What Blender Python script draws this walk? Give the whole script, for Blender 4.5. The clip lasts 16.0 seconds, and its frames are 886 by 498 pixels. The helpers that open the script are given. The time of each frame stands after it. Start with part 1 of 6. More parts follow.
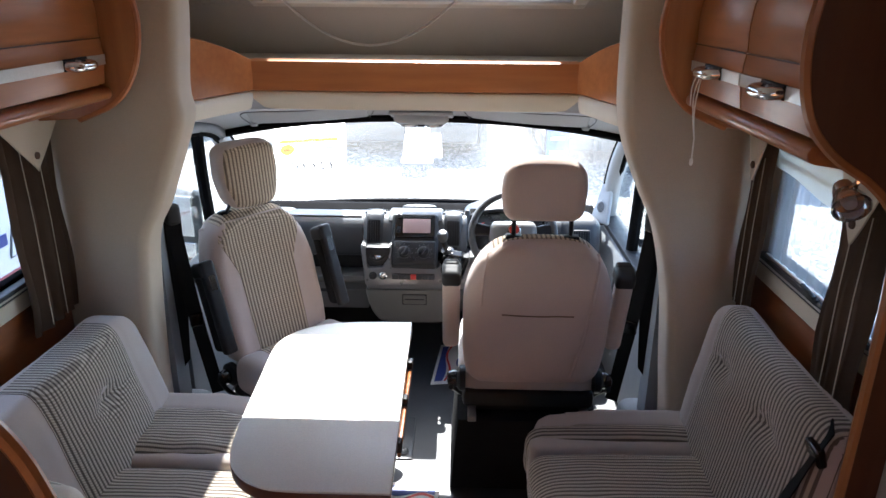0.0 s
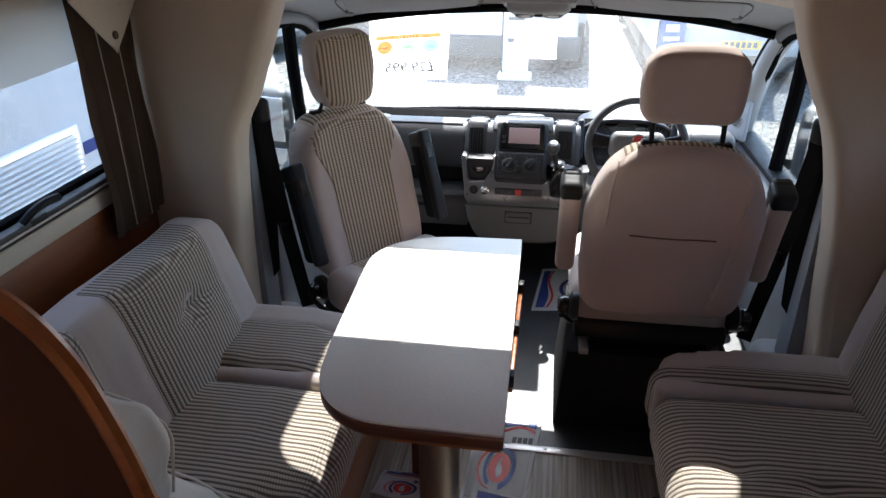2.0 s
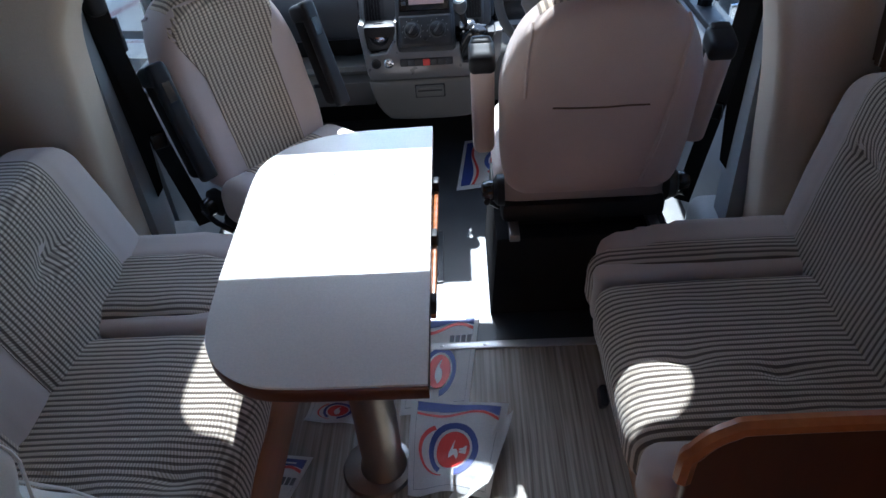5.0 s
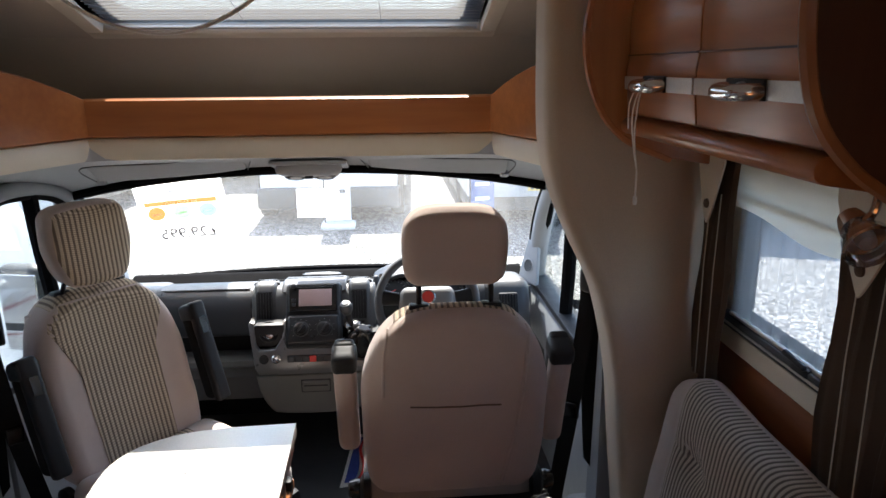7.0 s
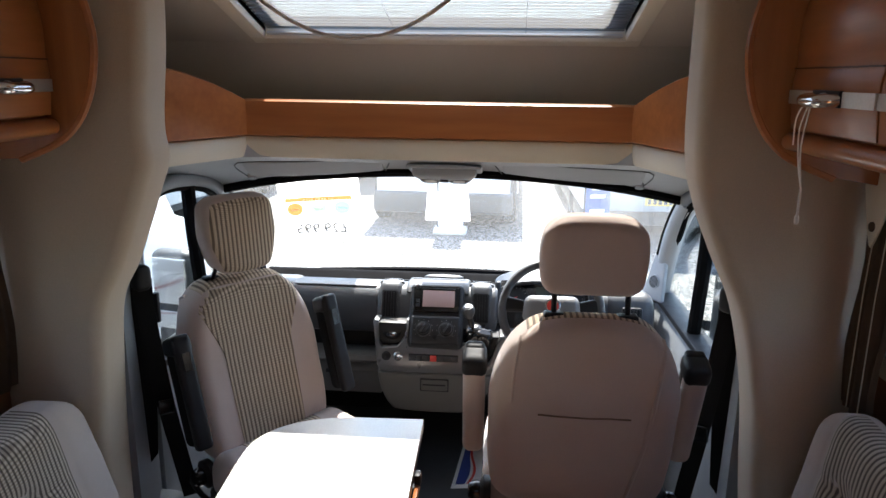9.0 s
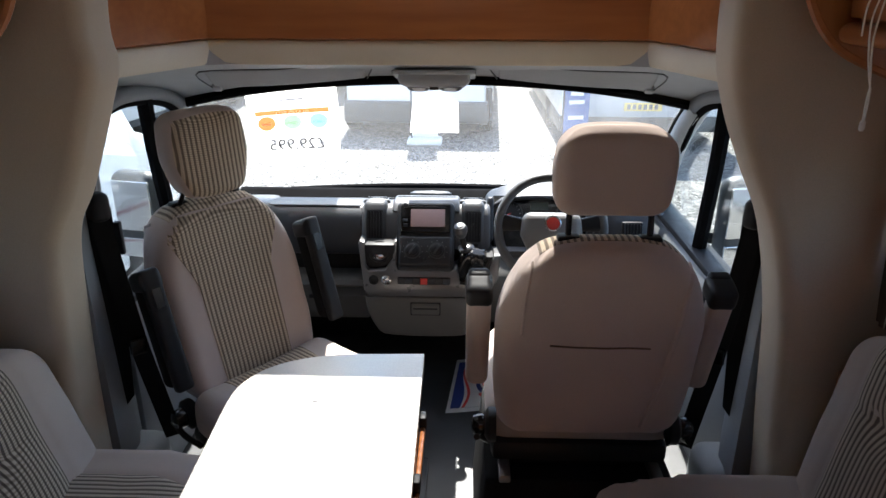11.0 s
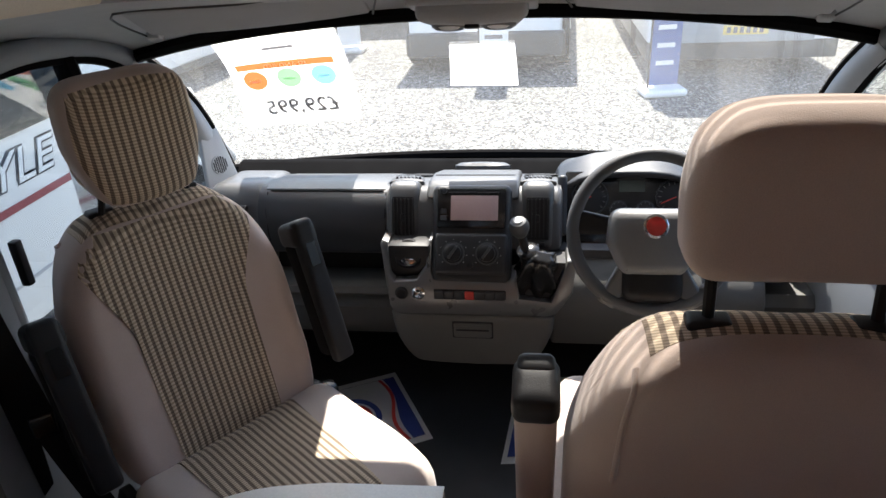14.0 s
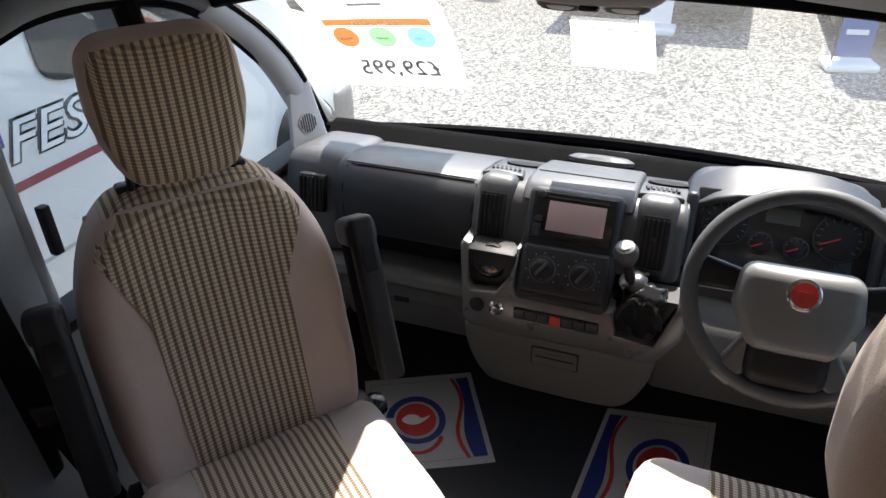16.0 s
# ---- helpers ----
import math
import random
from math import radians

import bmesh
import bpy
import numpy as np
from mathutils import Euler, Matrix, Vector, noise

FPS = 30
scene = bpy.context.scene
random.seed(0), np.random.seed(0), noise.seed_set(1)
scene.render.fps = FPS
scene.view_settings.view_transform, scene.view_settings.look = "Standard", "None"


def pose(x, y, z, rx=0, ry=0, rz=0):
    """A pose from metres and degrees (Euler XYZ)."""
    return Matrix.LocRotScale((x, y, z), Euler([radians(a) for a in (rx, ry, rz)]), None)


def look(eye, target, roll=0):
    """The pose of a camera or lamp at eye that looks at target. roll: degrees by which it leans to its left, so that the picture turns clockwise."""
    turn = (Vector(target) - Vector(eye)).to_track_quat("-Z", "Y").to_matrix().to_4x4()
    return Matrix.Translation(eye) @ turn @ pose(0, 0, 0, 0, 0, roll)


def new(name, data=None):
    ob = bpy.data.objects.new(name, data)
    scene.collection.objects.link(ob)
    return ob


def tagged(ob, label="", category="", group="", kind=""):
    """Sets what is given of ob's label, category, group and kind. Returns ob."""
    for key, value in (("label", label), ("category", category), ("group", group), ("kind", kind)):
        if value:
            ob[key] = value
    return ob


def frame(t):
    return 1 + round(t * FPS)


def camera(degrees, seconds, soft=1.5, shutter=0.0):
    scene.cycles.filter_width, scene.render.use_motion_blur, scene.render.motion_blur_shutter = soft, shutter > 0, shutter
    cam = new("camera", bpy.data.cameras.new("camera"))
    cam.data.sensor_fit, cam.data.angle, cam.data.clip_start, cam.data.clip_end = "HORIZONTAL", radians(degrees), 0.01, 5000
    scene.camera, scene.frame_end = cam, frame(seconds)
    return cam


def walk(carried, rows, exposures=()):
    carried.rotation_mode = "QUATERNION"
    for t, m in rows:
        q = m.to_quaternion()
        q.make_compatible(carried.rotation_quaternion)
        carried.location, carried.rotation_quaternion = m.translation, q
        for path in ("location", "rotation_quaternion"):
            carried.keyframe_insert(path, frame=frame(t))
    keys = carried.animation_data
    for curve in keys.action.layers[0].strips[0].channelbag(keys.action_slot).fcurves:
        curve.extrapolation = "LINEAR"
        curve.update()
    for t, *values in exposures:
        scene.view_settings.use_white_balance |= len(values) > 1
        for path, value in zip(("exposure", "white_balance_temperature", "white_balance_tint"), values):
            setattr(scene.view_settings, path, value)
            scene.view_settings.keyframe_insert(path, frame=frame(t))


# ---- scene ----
cam = camera(65.2, 16.0)
PATH = [
    (0, (0.218, 0.616, 1.717), (0.176, 2.494, 1.033), 0.5),
    (0.5, (0.227, 0.623, 1.74), (0.186, 2.515, 1.091), 0.2),
    (1, (0.189, 0.66, 1.679), (0.095, 2.512, 0.929), 1.7),
    (1.5, (0.153, 0.726, 1.633), (0.032, 2.54, 0.801), 2.3),
    (2, (0.127, 0.852, 1.57), (-0.153, 2.625, 0.687), -0.3),
    (2.5, (0.109, 1.033, 1.506), (-0.302, 2.677, 0.443), -0.9),
    (2.8, (0.117, 1.111, 1.478), (-0.292, 2.663, 0.285), -2.0),
    (3, (0.108, 1.137, 1.478), (-0.18, 2.643, 0.194), -1.0),
    (5.5, (0.208, 1.105, 1.54), (0.139, 2.721, 0.364), -3.9),
    (6, (0.261, 1.082, 1.549), (0.227, 2.849, 0.612), -2.4),
    (6.5, (0.292, 1.06, 1.575), (0.311, 2.924, 0.85), -2.2),
    (7, (0.324, 1.051, 1.582), (0.476, 2.98, 1.078), -0.5),
    (7.5, (0.326, 1.013, 1.608), (0.763, 2.945, 1.329), -0.2),
    (8, (0.316, 1.016, 1.617), (0.676, 2.959, 1.309), 0.9),
    (8.5, (0.276, 1.036, 1.603), (0.347, 2.999, 1.225), 2.1),
    (9, (0.241, 1.033, 1.579), (0.094, 2.969, 1.097), 0.8),
    (9.2, (0.237, 1.052, 1.579), (0.04, 2.978, 1.078), 0.6),
    (11.3, (0.12, 1.289, 1.531), (0.124, 3.13, 0.749), 0.4),
    (11.5, (0.082, 1.346, 1.514), (0.156, 3.167, 0.69), 1.8),
    (12, (0.095, 1.479, 1.481), (0.176, 3.245, 0.546), 2.7),
    (12.5, (0.235, 1.652, 1.477), (0.016, 3.425, 0.579), -0.6),
    (13, (0.329, 1.741, 1.464), (-0.115, 3.494, 0.609), -4.1),
    (13.5, (0.304, 1.814, 1.462), (-0.056, 3.563, 0.561), -2.3),
    (14, (0.202, 1.954, 1.46), (-0.074, 3.72, 0.562), -3.2),
    (14.5, (0.141, 2.041, 1.437), (-0.262, 3.758, 0.493), -5.6),
    (15, (0.13, 2.159, 1.432), (-0.397, 3.783, 0.392), -3.7),
    (15.5, (0.215, 2.281, 1.429), (-0.471, 3.869, 0.424), -4.3),
    (16, (0.238, 2.293, 1.466), (-0.381, 3.886, 0.428), -1.1),
]
EXPOSURES = [(0.0, 3.1, 6000, 9), (1.5, 2.62, 6150, 9), (3.0, 2.3, 5850, 8), (5.5, 2.58, 5200, 6), (6.0, 2.4, 5600, 7), (7.5, 2.36, 6600, 10), (9.2, 2.5, 6300, 9), (11.3, 2.0, 6300, 9), (12.5, 1.68, 6350, 9), (14.0, 1.8, 6600, 10), (15.0, 1.75, 6600, 10), (16.0, 1.7, 6650, 10)]
walk(cam, [(t, look(eye, aim, roll)) for t, eye, aim, roll in PATH], EXPOSURES)

# ---- daylight ----
SUN_UP = 57.0
world = bpy.data.worlds.new("sky")
scene.world = world
world.use_nodes = True
wn = world.node_tree
sky = wn.nodes.new("ShaderNodeTexSky")
sky.sky_type, sky.sun_disc = "NISHITA", False
sky.sun_elevation, sky.sun_rotation = radians(SUN_UP), radians(-4)
wn.links.new(sky.outputs[0], wn.nodes["Background"].inputs[0])
wn.nodes["Background"].inputs[1].default_value = 0.15
sun = new("sun", bpy.data.lights.new("sun", "SUN"))
sun.data.energy, sun.data.angle, sun.data.color = 4.6, radians(0.5), (1.0, 0.95, 0.87)
sun.matrix_world = look((0, 6, 9), (0.10, 6 - 9 / math.tan(radians(SUN_UP)), 0))


# ---- materials ----
from mathutils.bvhtree import BVHTree


def tree(name):
    m = bpy.data.materials.new(name)
    m.use_nodes = True
    return m, m.node_tree.nodes, m.node_tree.links, m.node_tree.nodes["Principled BSDF"]


def rgb(c):
    return (c[0], c[1], c[2], 1.0)


def noise_node(nodes, links, scale, stretch=(1, 1, 1), detail=4.0):
    co = nodes.new("ShaderNodeTexCoord")
    mp = nodes.new("ShaderNodeMapping")
    mp.inputs["Scale"].default_value = stretch
    nz = nodes.new("ShaderNodeTexNoise")
    nz.inputs["Scale"].default_value, nz.inputs["Detail"].default_value = scale, detail
    links.new(co.outputs["Object"], mp.inputs[0])
    links.new(mp.outputs[0], nz.inputs["Vector"])
    return nz.outputs[0]


def ramp(nodes, links, fac, stops):
    r = nodes.new("ShaderNodeValToRGB")
    while len(r.color_ramp.elements) < len(stops):
        r.color_ramp.elements.new(0.5)
    for e, (p, c) in zip(r.color_ramp.elements, stops):
        e.position, e.color = p, rgb(c)
    links.new(fac, r.inputs[0])
    return r.outputs[0]


def mix(nodes, links, a, b, fac, mode="MULTIPLY"):
    n = nodes.new("ShaderNodeMixRGB")
    n.blend_type = mode
    for sock, v in zip(n.inputs, (fac, a, b)):
        if isinstance(v, (int, float)):
            sock.default_value = v
        elif isinstance(v, tuple):
            sock.default_value = rgb(v)
        else:
            links.new(v, sock)
    return n.outputs[0]


def bumped(nodes, links, bsdf, height, strength, distance=0.001):
    b = nodes.new("ShaderNodeBump")
    b.inputs["Strength"].default_value, b.inputs["Distance"].default_value = strength, distance
    links.new(height, b.inputs["Height"])
    links.new(b.outputs[0], bsdf.inputs["Normal"])


def plain(name, colour, rough=0.6, metal=0.0, var=0.1, scale=3.0, grain=300.0, bump=0.2, spec=0.5, coat=0.0, sheen=0.0):
    """A surface with broad unevenness and fine grain."""
    m, nodes, links, b = tree(name)
    lo, hi = tuple(c * (1 - var) for c in colour), tuple(min(1, c * (1 + var)) for c in colour)
    broad = ramp(nodes, links, noise_node(nodes, links, scale), [(0.3, lo), (0.7, hi)])
    fine = noise_node(nodes, links, grain, detail=2)
    col = mix(nodes, links, broad, ramp(nodes, links, fine, [(0.3, (0.86, 0.86, 0.86)), (0.7, (1, 1, 1))]), 0.6)
    links.new(col, b.inputs["Base Color"])
    rg = ramp(nodes, links, noise_node(nodes, links, scale * 6), [(0.2, (rough * 0.85,) * 3), (0.8, (min(1, rough * 1.12),) * 3)])
    links.new(rg, b.inputs["Roughness"])
    b.inputs["Metallic"].default_value = metal
    b.inputs["Specular IOR Level"].default_value = spec
    b.inputs["Coat Weight"].default_value = coat
    b.inputs["Sheen Weight"].default_value = sheen
    if bump:
        bumped(nodes, links, b, fine, bump)
    return m


def wood(name, light, dark, stretch, rough=0.35, coat=0.25):
    m, nodes, links, b = tree(name)
    grain = noise_node(nodes, links, 9, stretch, 8)
    fine = noise_node(nodes, links, 60, stretch, 3)
    col = ramp(nodes, links, grain, [(0.25, dark), (0.5, tuple((a + c) / 2 for a, c in zip(light, dark))), (0.75, light)])
    col = mix(nodes, links, col, ramp(nodes, links, fine, [(0.3, (0.8, 0.76, 0.72)), (0.65, (1, 1, 1))]), 0.7)
    links.new(col, b.inputs["Base Color"])
    b.inputs["Roughness"].default_value, b.inputs["Coat Weight"].default_value = rough, coat
    b.inputs["Coat Roughness"].default_value = 0.25
    bumped(nodes, links, b, fine, 0.08)
    return m


def striped(name, axis, pitch=0.0155, cream=(0.6, 0.52, 0.40), dark=(0.20, 0.16, 0.13)):
    """Woven stripes, each broken up by the weft; axis is the direction across the stripes."""
    m, nodes, links, b = tree(name)
    co = nodes.new("ShaderNodeTexCoord")
    sep = nodes.new("ShaderNodeSeparateXYZ")
    links.new(co.outputs["Object"], sep.inputs[0])
    wob = noise_node(nodes, links, 6, detail=1)

    def wave(sock, p, amount=0.0):
        a = nodes.new("ShaderNodeMath")
        a.operation = "MULTIPLY_ADD"
        links.new(sock, a.inputs[0])
        a.inputs[1].default_value = 2 * math.pi / p
        w = nodes.new("ShaderNodeMath")
        w.operation = "MULTIPLY"
        links.new(wob, w.inputs[0])
        w.inputs[1].default_value = amount
        links.new(w.outputs[0], a.inputs[2])
        s = nodes.new("ShaderNodeMath")
        s.operation = "SINE"
        links.new(a.outputs[0], s.inputs[0])
        h = nodes.new("ShaderNodeMath")
        h.operation = "MULTIPLY_ADD"
        links.new(s.outputs[0], h.inputs[0])
        h.inputs[1].default_value, h.inputs[2].default_value = 0.5, 0.5
        return h.outputs[0]

    main = wave(sep.outputs[axis], pitch, 0.7)
    others = [sep.outputs[i] for i in range(3) if i != axis]
    added = nodes.new("ShaderNodeMath")
    added.operation = "ADD"
    links.new(others[0], added.inputs[0])
    links.new(others[1], added.inputs[1])
    weft = wave(added.outputs[0], pitch * 0.38)
    base = ramp(nodes, links, main, [(0.30, dark), (0.52, cream)])
    spots = ramp(nodes, links, weft, [(0.25, (0.45, 0.43, 0.41)), (0.65, (1, 1, 1))])
    col = mix(nodes, links, base, spots, 0.7)
    col = mix(nodes, links, col, ramp(nodes, links, noise_node(nodes, links, 5), [(0.3, (0.86, 0.84, 0.82)), (0.7, (1, 1, 1))]), 0.8)
    links.new(col, b.inputs["Base Color"])
    b.inputs["Roughness"].default_value, b.inputs["Sheen Weight"].default_value = 0.95, 0.15
    b.inputs["Specular IOR Level"].default_value = 0.2
    bumped(nodes, links, b, mix(nodes, links, main, weft, 0.4), 0.5, 0.0015)
    return m


def glazing(name, tint, gloss=1.0, rough=0.0, veil=0.0):
    m, nodes, links, b = tree(name)
    nodes.remove(b)
    t, g, f, x = (nodes.new(n) for n in ("ShaderNodeBsdfTransparent", "ShaderNodeBsdfGlossy", "ShaderNodeLayerWeight", "ShaderNodeMixShader"))
    t.inputs[0].default_value = rgb(tint)
    g.inputs["Roughness"].default_value = rough
    g.inputs[0].default_value = (gloss, gloss, gloss, 1)
    f.inputs[0].default_value = 0.5
    p = nodes.new("ShaderNodeMath")
    p.operation = "POWER"
    links.new(f.outputs["Facing"], p.inputs[0])
    p.inputs[1].default_value = 4.0
    q = nodes.new("ShaderNodeMath")
    q.operation = "MULTIPLY_ADD"
    links.new(p.outputs[0], q.inputs[0])
    q.inputs[1].default_value, q.inputs[2].default_value = 0.6, 0.045
    links.new(q.outputs[0], x.inputs[0])
    links.new(t.outputs[0], x.inputs[1])
    links.new(g.outputs[0], x.inputs[2])
    last = x.outputs[0]
    # translucent mix that lays a haze of sun glare over the pane
    if veil:
        film, over = nodes.new("ShaderNodeBsdfTranslucent"), nodes.new("ShaderNodeMixShader")
        film.inputs[0].default_value = (0.8, 0.8, 0.78, 1)
        glare = ramp(nodes, links, noise_node(nodes, links, 3.0), [(0.3, (veil * 0.7,) * 3), (0.75, (veil * 1.3,) * 3)])
        links.new(glare, over.inputs[0])
        links.new(last, over.inputs[1])
        links.new(film.outputs[0], over.inputs[2])
        last = over.outputs[0]
    links.new(last, nodes["Material Output"].inputs[0])
    return m


def sheer(name, colour, see):
    """Thin cloth that lets part of the light straight through."""
    m, nodes, links, b = tree(name)
    nodes.remove(b)
    t, d, l, a, x = (nodes.new(n) for n in ("ShaderNodeBsdfTransparent", "ShaderNodeBsdfDiffuse", "ShaderNodeBsdfTranslucent", "ShaderNodeMixShader", "ShaderNodeMixShader"))
    d.inputs[0].default_value = l.inputs[0].default_value = rgb(colour)
    a.inputs[0].default_value, x.inputs[0].default_value = 0.6, see
    links.new(d.outputs[0], a.inputs[1])
    links.new(l.outputs[0], a.inputs[2])
    links.new(a.outputs[0], x.inputs[1])
    links.new(t.outputs[0], x.inputs[2])
    links.new(x.outputs[0], nodes["Material Output"].inputs[0])
    return m


def streaked(name):
    """Vinyl flooring with fine lengthwise streaks."""
    m, nodes, links, b = tree(name)
    a = noise_node(nodes, links, 130, (1, 0.02, 1), 3)
    c = noise_node(nodes, links, 45, (1, 0.03, 1), 2)
    col = ramp(nodes, links, a, [(0.3, (0.16, 0.135, 0.105)), (0.5, (0.33, 0.29, 0.235)), (0.7, (0.46, 0.42, 0.35))])
    col = mix(nodes, links, col, ramp(nodes, links, c, [(0.35, (0.7, 0.68, 0.66)), (0.6, (1, 1, 1))]), 0.8)
    col = mix(nodes, links, col, ramp(nodes, links, noise_node(nodes, links, 4), [(0.3, (0.82, 0.8, 0.78)), (0.7, (1, 1, 1))]), 0.7)
    links.new(col, b.inputs["Base Color"])
    b.inputs["Roughness"].default_value = 0.5
    bumped(nodes, links, b, a, 0.15)
    return m


def gravel_mat(name):
    m, nodes, links, b = tree(name)
    co = nodes.new("ShaderNodeTexCoord")
    v = nodes.new("ShaderNodeTexVoronoi")
    v.inputs["Scale"].default_value = 40
    links.new(co.outputs["Object"], v.inputs["Vector"])
    bw = nodes.new("ShaderNodeRGBToBW")
    links.new(v.outputs["Color"], bw.inputs[0])
    col = ramp(nodes, links, bw.outputs[0], [(0.15, (0.045, 0.044, 0.042)), (0.5, (0.15, 0.147, 0.142)), (0.85, (0.40, 0.392, 0.38))])
    edge = ramp(nodes, links, v.outputs["Distance"], [(0.35, (1, 1, 1)), (0.8, (0.5, 0.49, 0.48))])
    col = mix(nodes, links, col, edge, 0.9)
    col = mix(nodes, links, col, ramp(nodes, links, noise_node(nodes, links, 0.8), [(0.3, (0.78, 0.77, 0.75)), (0.7, (1, 1, 1))]), 0.8)
    links.new(col, b.inputs["Base Color"])
    b.inputs["Roughness"].default_value = 0.9
    inv = nodes.new("ShaderNodeMath")
    inv.operation = "SUBTRACT"
    inv.inputs[0].default_value = 1.0
    links.new(v.outputs["Distance"], inv.inputs[1])
    bumped(nodes, links, b, inv.outputs[0], 0.7, 0.012)
    return m


SUEDE = plain("beige suede panel", (0.56, 0.47, 0.36), 0.95, var=0.07, scale=2.5, grain=500, bump=0.25, spec=0.15, sheen=0.2)
VINYL = plain("cream vinyl trim", (0.72, 0.66, 0.54), 0.6, var=0.05, grain=400, bump=0.15)
LINER = plain("beige roof lining", (0.62, 0.55, 0.46), 0.9, var=0.05, scale=2, grain=600, bump=0.2, spec=0.2)
CEIL = plain("off white ceiling board", (0.74, 0.71, 0.64), 0.7, var=0.03, scale=2, grain=300, bump=0.08)
WOOD = wood("cherry wood lengthwise", (0.47, 0.17, 0.05), (0.32, 0.10, 0.027), (1, 0.09, 1), 0.32, 0.15)
WOOD_X = wood("cherry wood crosswise", (0.47, 0.17, 0.05), (0.32, 0.10, 0.027), (0.09, 1, 1), 0.32, 0.15)
WOOD_Z = wood("cherry wood upright", (0.42, 0.17, 0.055), (0.28, 0.095, 0.028), (1, 1, 0.09))
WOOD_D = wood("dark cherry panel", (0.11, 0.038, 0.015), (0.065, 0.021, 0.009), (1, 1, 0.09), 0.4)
WOOD_L = wood("cherry lining with shade in its colour", (0.30, 0.105, 0.035), (0.20, 0.062, 0.02), (1, 0.09, 1), 0.35, 0.15)
WOOD_E = wood("dark cherry edge", (0.12, 0.034, 0.014), (0.07, 0.020, 0.009), (0.2, 0.2, 1), 0.28, 0.5)
WALLBOARD = plain("beige wall board", (0.55, 0.48, 0.38), 0.8, var=0.05, grain=300, bump=0.1)
FLOOR = streaked("streaked vinyl floor")
RUBBER = plain("grey black rubber floor", (0.035, 0.037, 0.04), 0.42, var=0.25, scale=5, grain=500, bump=0.3)
BLACKCLOTH = plain("black carpet", (0.013, 0.013, 0.014), 0.95, var=0.2, grain=700, bump=0.5, spec=0.1)
ALU = plain("white aluminium strip", (0.62, 0.61, 0.59), 0.35, 0.6, var=0.1, grain=200, bump=0.05)
CHROME = plain("chrome", (0.8, 0.8, 0.81), 0.12, 1.0, var=0.04, grain=150, bump=0.02)
STEEL = plain("brushed steel column", (0.30, 0.28, 0.26), 0.38, 0.9, var=0.12, grain=260, bump=0.06)
LAMINATE = plain("white table laminate", (0.80, 0.775, 0.72), 0.34, var=0.02, scale=6, grain=250, bump=0.02, spec=0.5)
STRIPE_X = striped("cream and brown stripe, upright", 0, 0.0145, (0.66, 0.54, 0.40), (0.22, 0.17, 0.13))
STRIPE_Y = striped("cream and brown stripe, crosswise", 1, 0.0138, (0.60, 0.53, 0.44), (0.15, 0.125, 0.105))
FABRIC = plain("lilac beige upholstery", (0.50, 0.43, 0.385), 0.92, var=0.06, scale=5, grain=650, bump=0.3, spec=0.2, sheen=0.25)
FABRIC_B = plain("dusky beige upholstery", (0.53, 0.425, 0.37), 0.92, var=0.07, scale=4, grain=650, bump=0.3, spec=0.2, sheen=0.25)
PALE = plain("pale cream leatherette", (0.80, 0.77, 0.71), 0.6, var=0.05, scale=5, grain=350, bump=0.2)
BROWNCLOTH = plain("brown curtain cloth", (0.15, 0.105, 0.076), 0.95, var=0.12, scale=8, grain=600, bump=0.3, spec=0.15)
BLACK = plain("black plastic", (0.014, 0.014, 0.016), 0.5, var=0.15, grain=400, bump=0.2, spec=0.28)
SEAL = plain("black rubber seal", (0.006, 0.006, 0.0065), 0.9, var=0.15, grain=300, bump=0.1, spec=0.03)
GLOSSBLACK = plain("gloss black plastic", (0.012, 0.012, 0.013), 0.18, var=0.1, grain=300, bump=0.03)
DASH = plain("dark grey dashboard plastic", (0.024, 0.027, 0.033), 0.46, var=0.1, scale=4, grain=500, bump=0.35)
STACK = plain("near black stack plastic", (0.024, 0.025, 0.028), 0.42, var=0.1, grain=500, bump=0.25, spec=0.35)
STACKBLACK = plain("matt black plastic", (0.010, 0.010, 0.011), 0.7, var=0.1, grain=400, bump=0.1, spec=0.2)
DASHTOP = plain("mid grey dashboard plastic", (0.062, 0.064, 0.068), 0.42, var=0.07, scale=4, grain=500, bump=0.35)
DASHLOW = plain("warm grey lower dashboard", (0.105, 0.103, 0.098), 0.6, var=0.07, scale=4, grain=500, bump=0.3)
SILVER = plain("silver grey plastic", (0.15, 0.15, 0.152), 0.3, 0.35, var=0.06, grain=400, bump=0.12)
GREYTRIM = plain("light grey cab trim", (0.40, 0.415, 0.43), 0.6, var=0.05, scale=3, grain=450, bump=0.2)
DOORTRIM = plain("grey door and pillar trim", (0.25, 0.27, 0.29), 0.65, var=0.06, scale=3, grain=450, bump=0.2, spec=0.3)
WHITEPAINT = plain("white gel coat", (0.80, 0.80, 0.79), 0.25, var=0.03, scale=1.5, grain=60, bump=0.02)
TYRE = plain("tyre rubber", (0.02, 0.02, 0.021), 0.85, var=0.2, grain=120, bump=0.4)
DARKGLASS = plain("dark tinted acrylic", (0.025, 0.03, 0.035), 0.06, var=0.1, bump=0.0)
PAPER = plain("white paper", (0.82, 0.81, 0.79), 0.75, var=0.03, scale=8, grain=200, bump=0.15)
CARD = plain("white card", (0.84, 0.84, 0.83), 0.6, var=0.02, scale=8, grain=200, bump=0.05)
RED = plain("red print", (0.62, 0.05, 0.04), 0.5, var=0.05)
NAVY = plain("navy print", (0.03, 0.05, 0.22), 0.55, var=0.08)
BLUE = plain("blue banner", (0.03, 0.10, 0.32), 0.5, var=0.08)
ORANGE = plain("orange print", (0.80, 0.22, 0.06), 0.6, var=0.05)
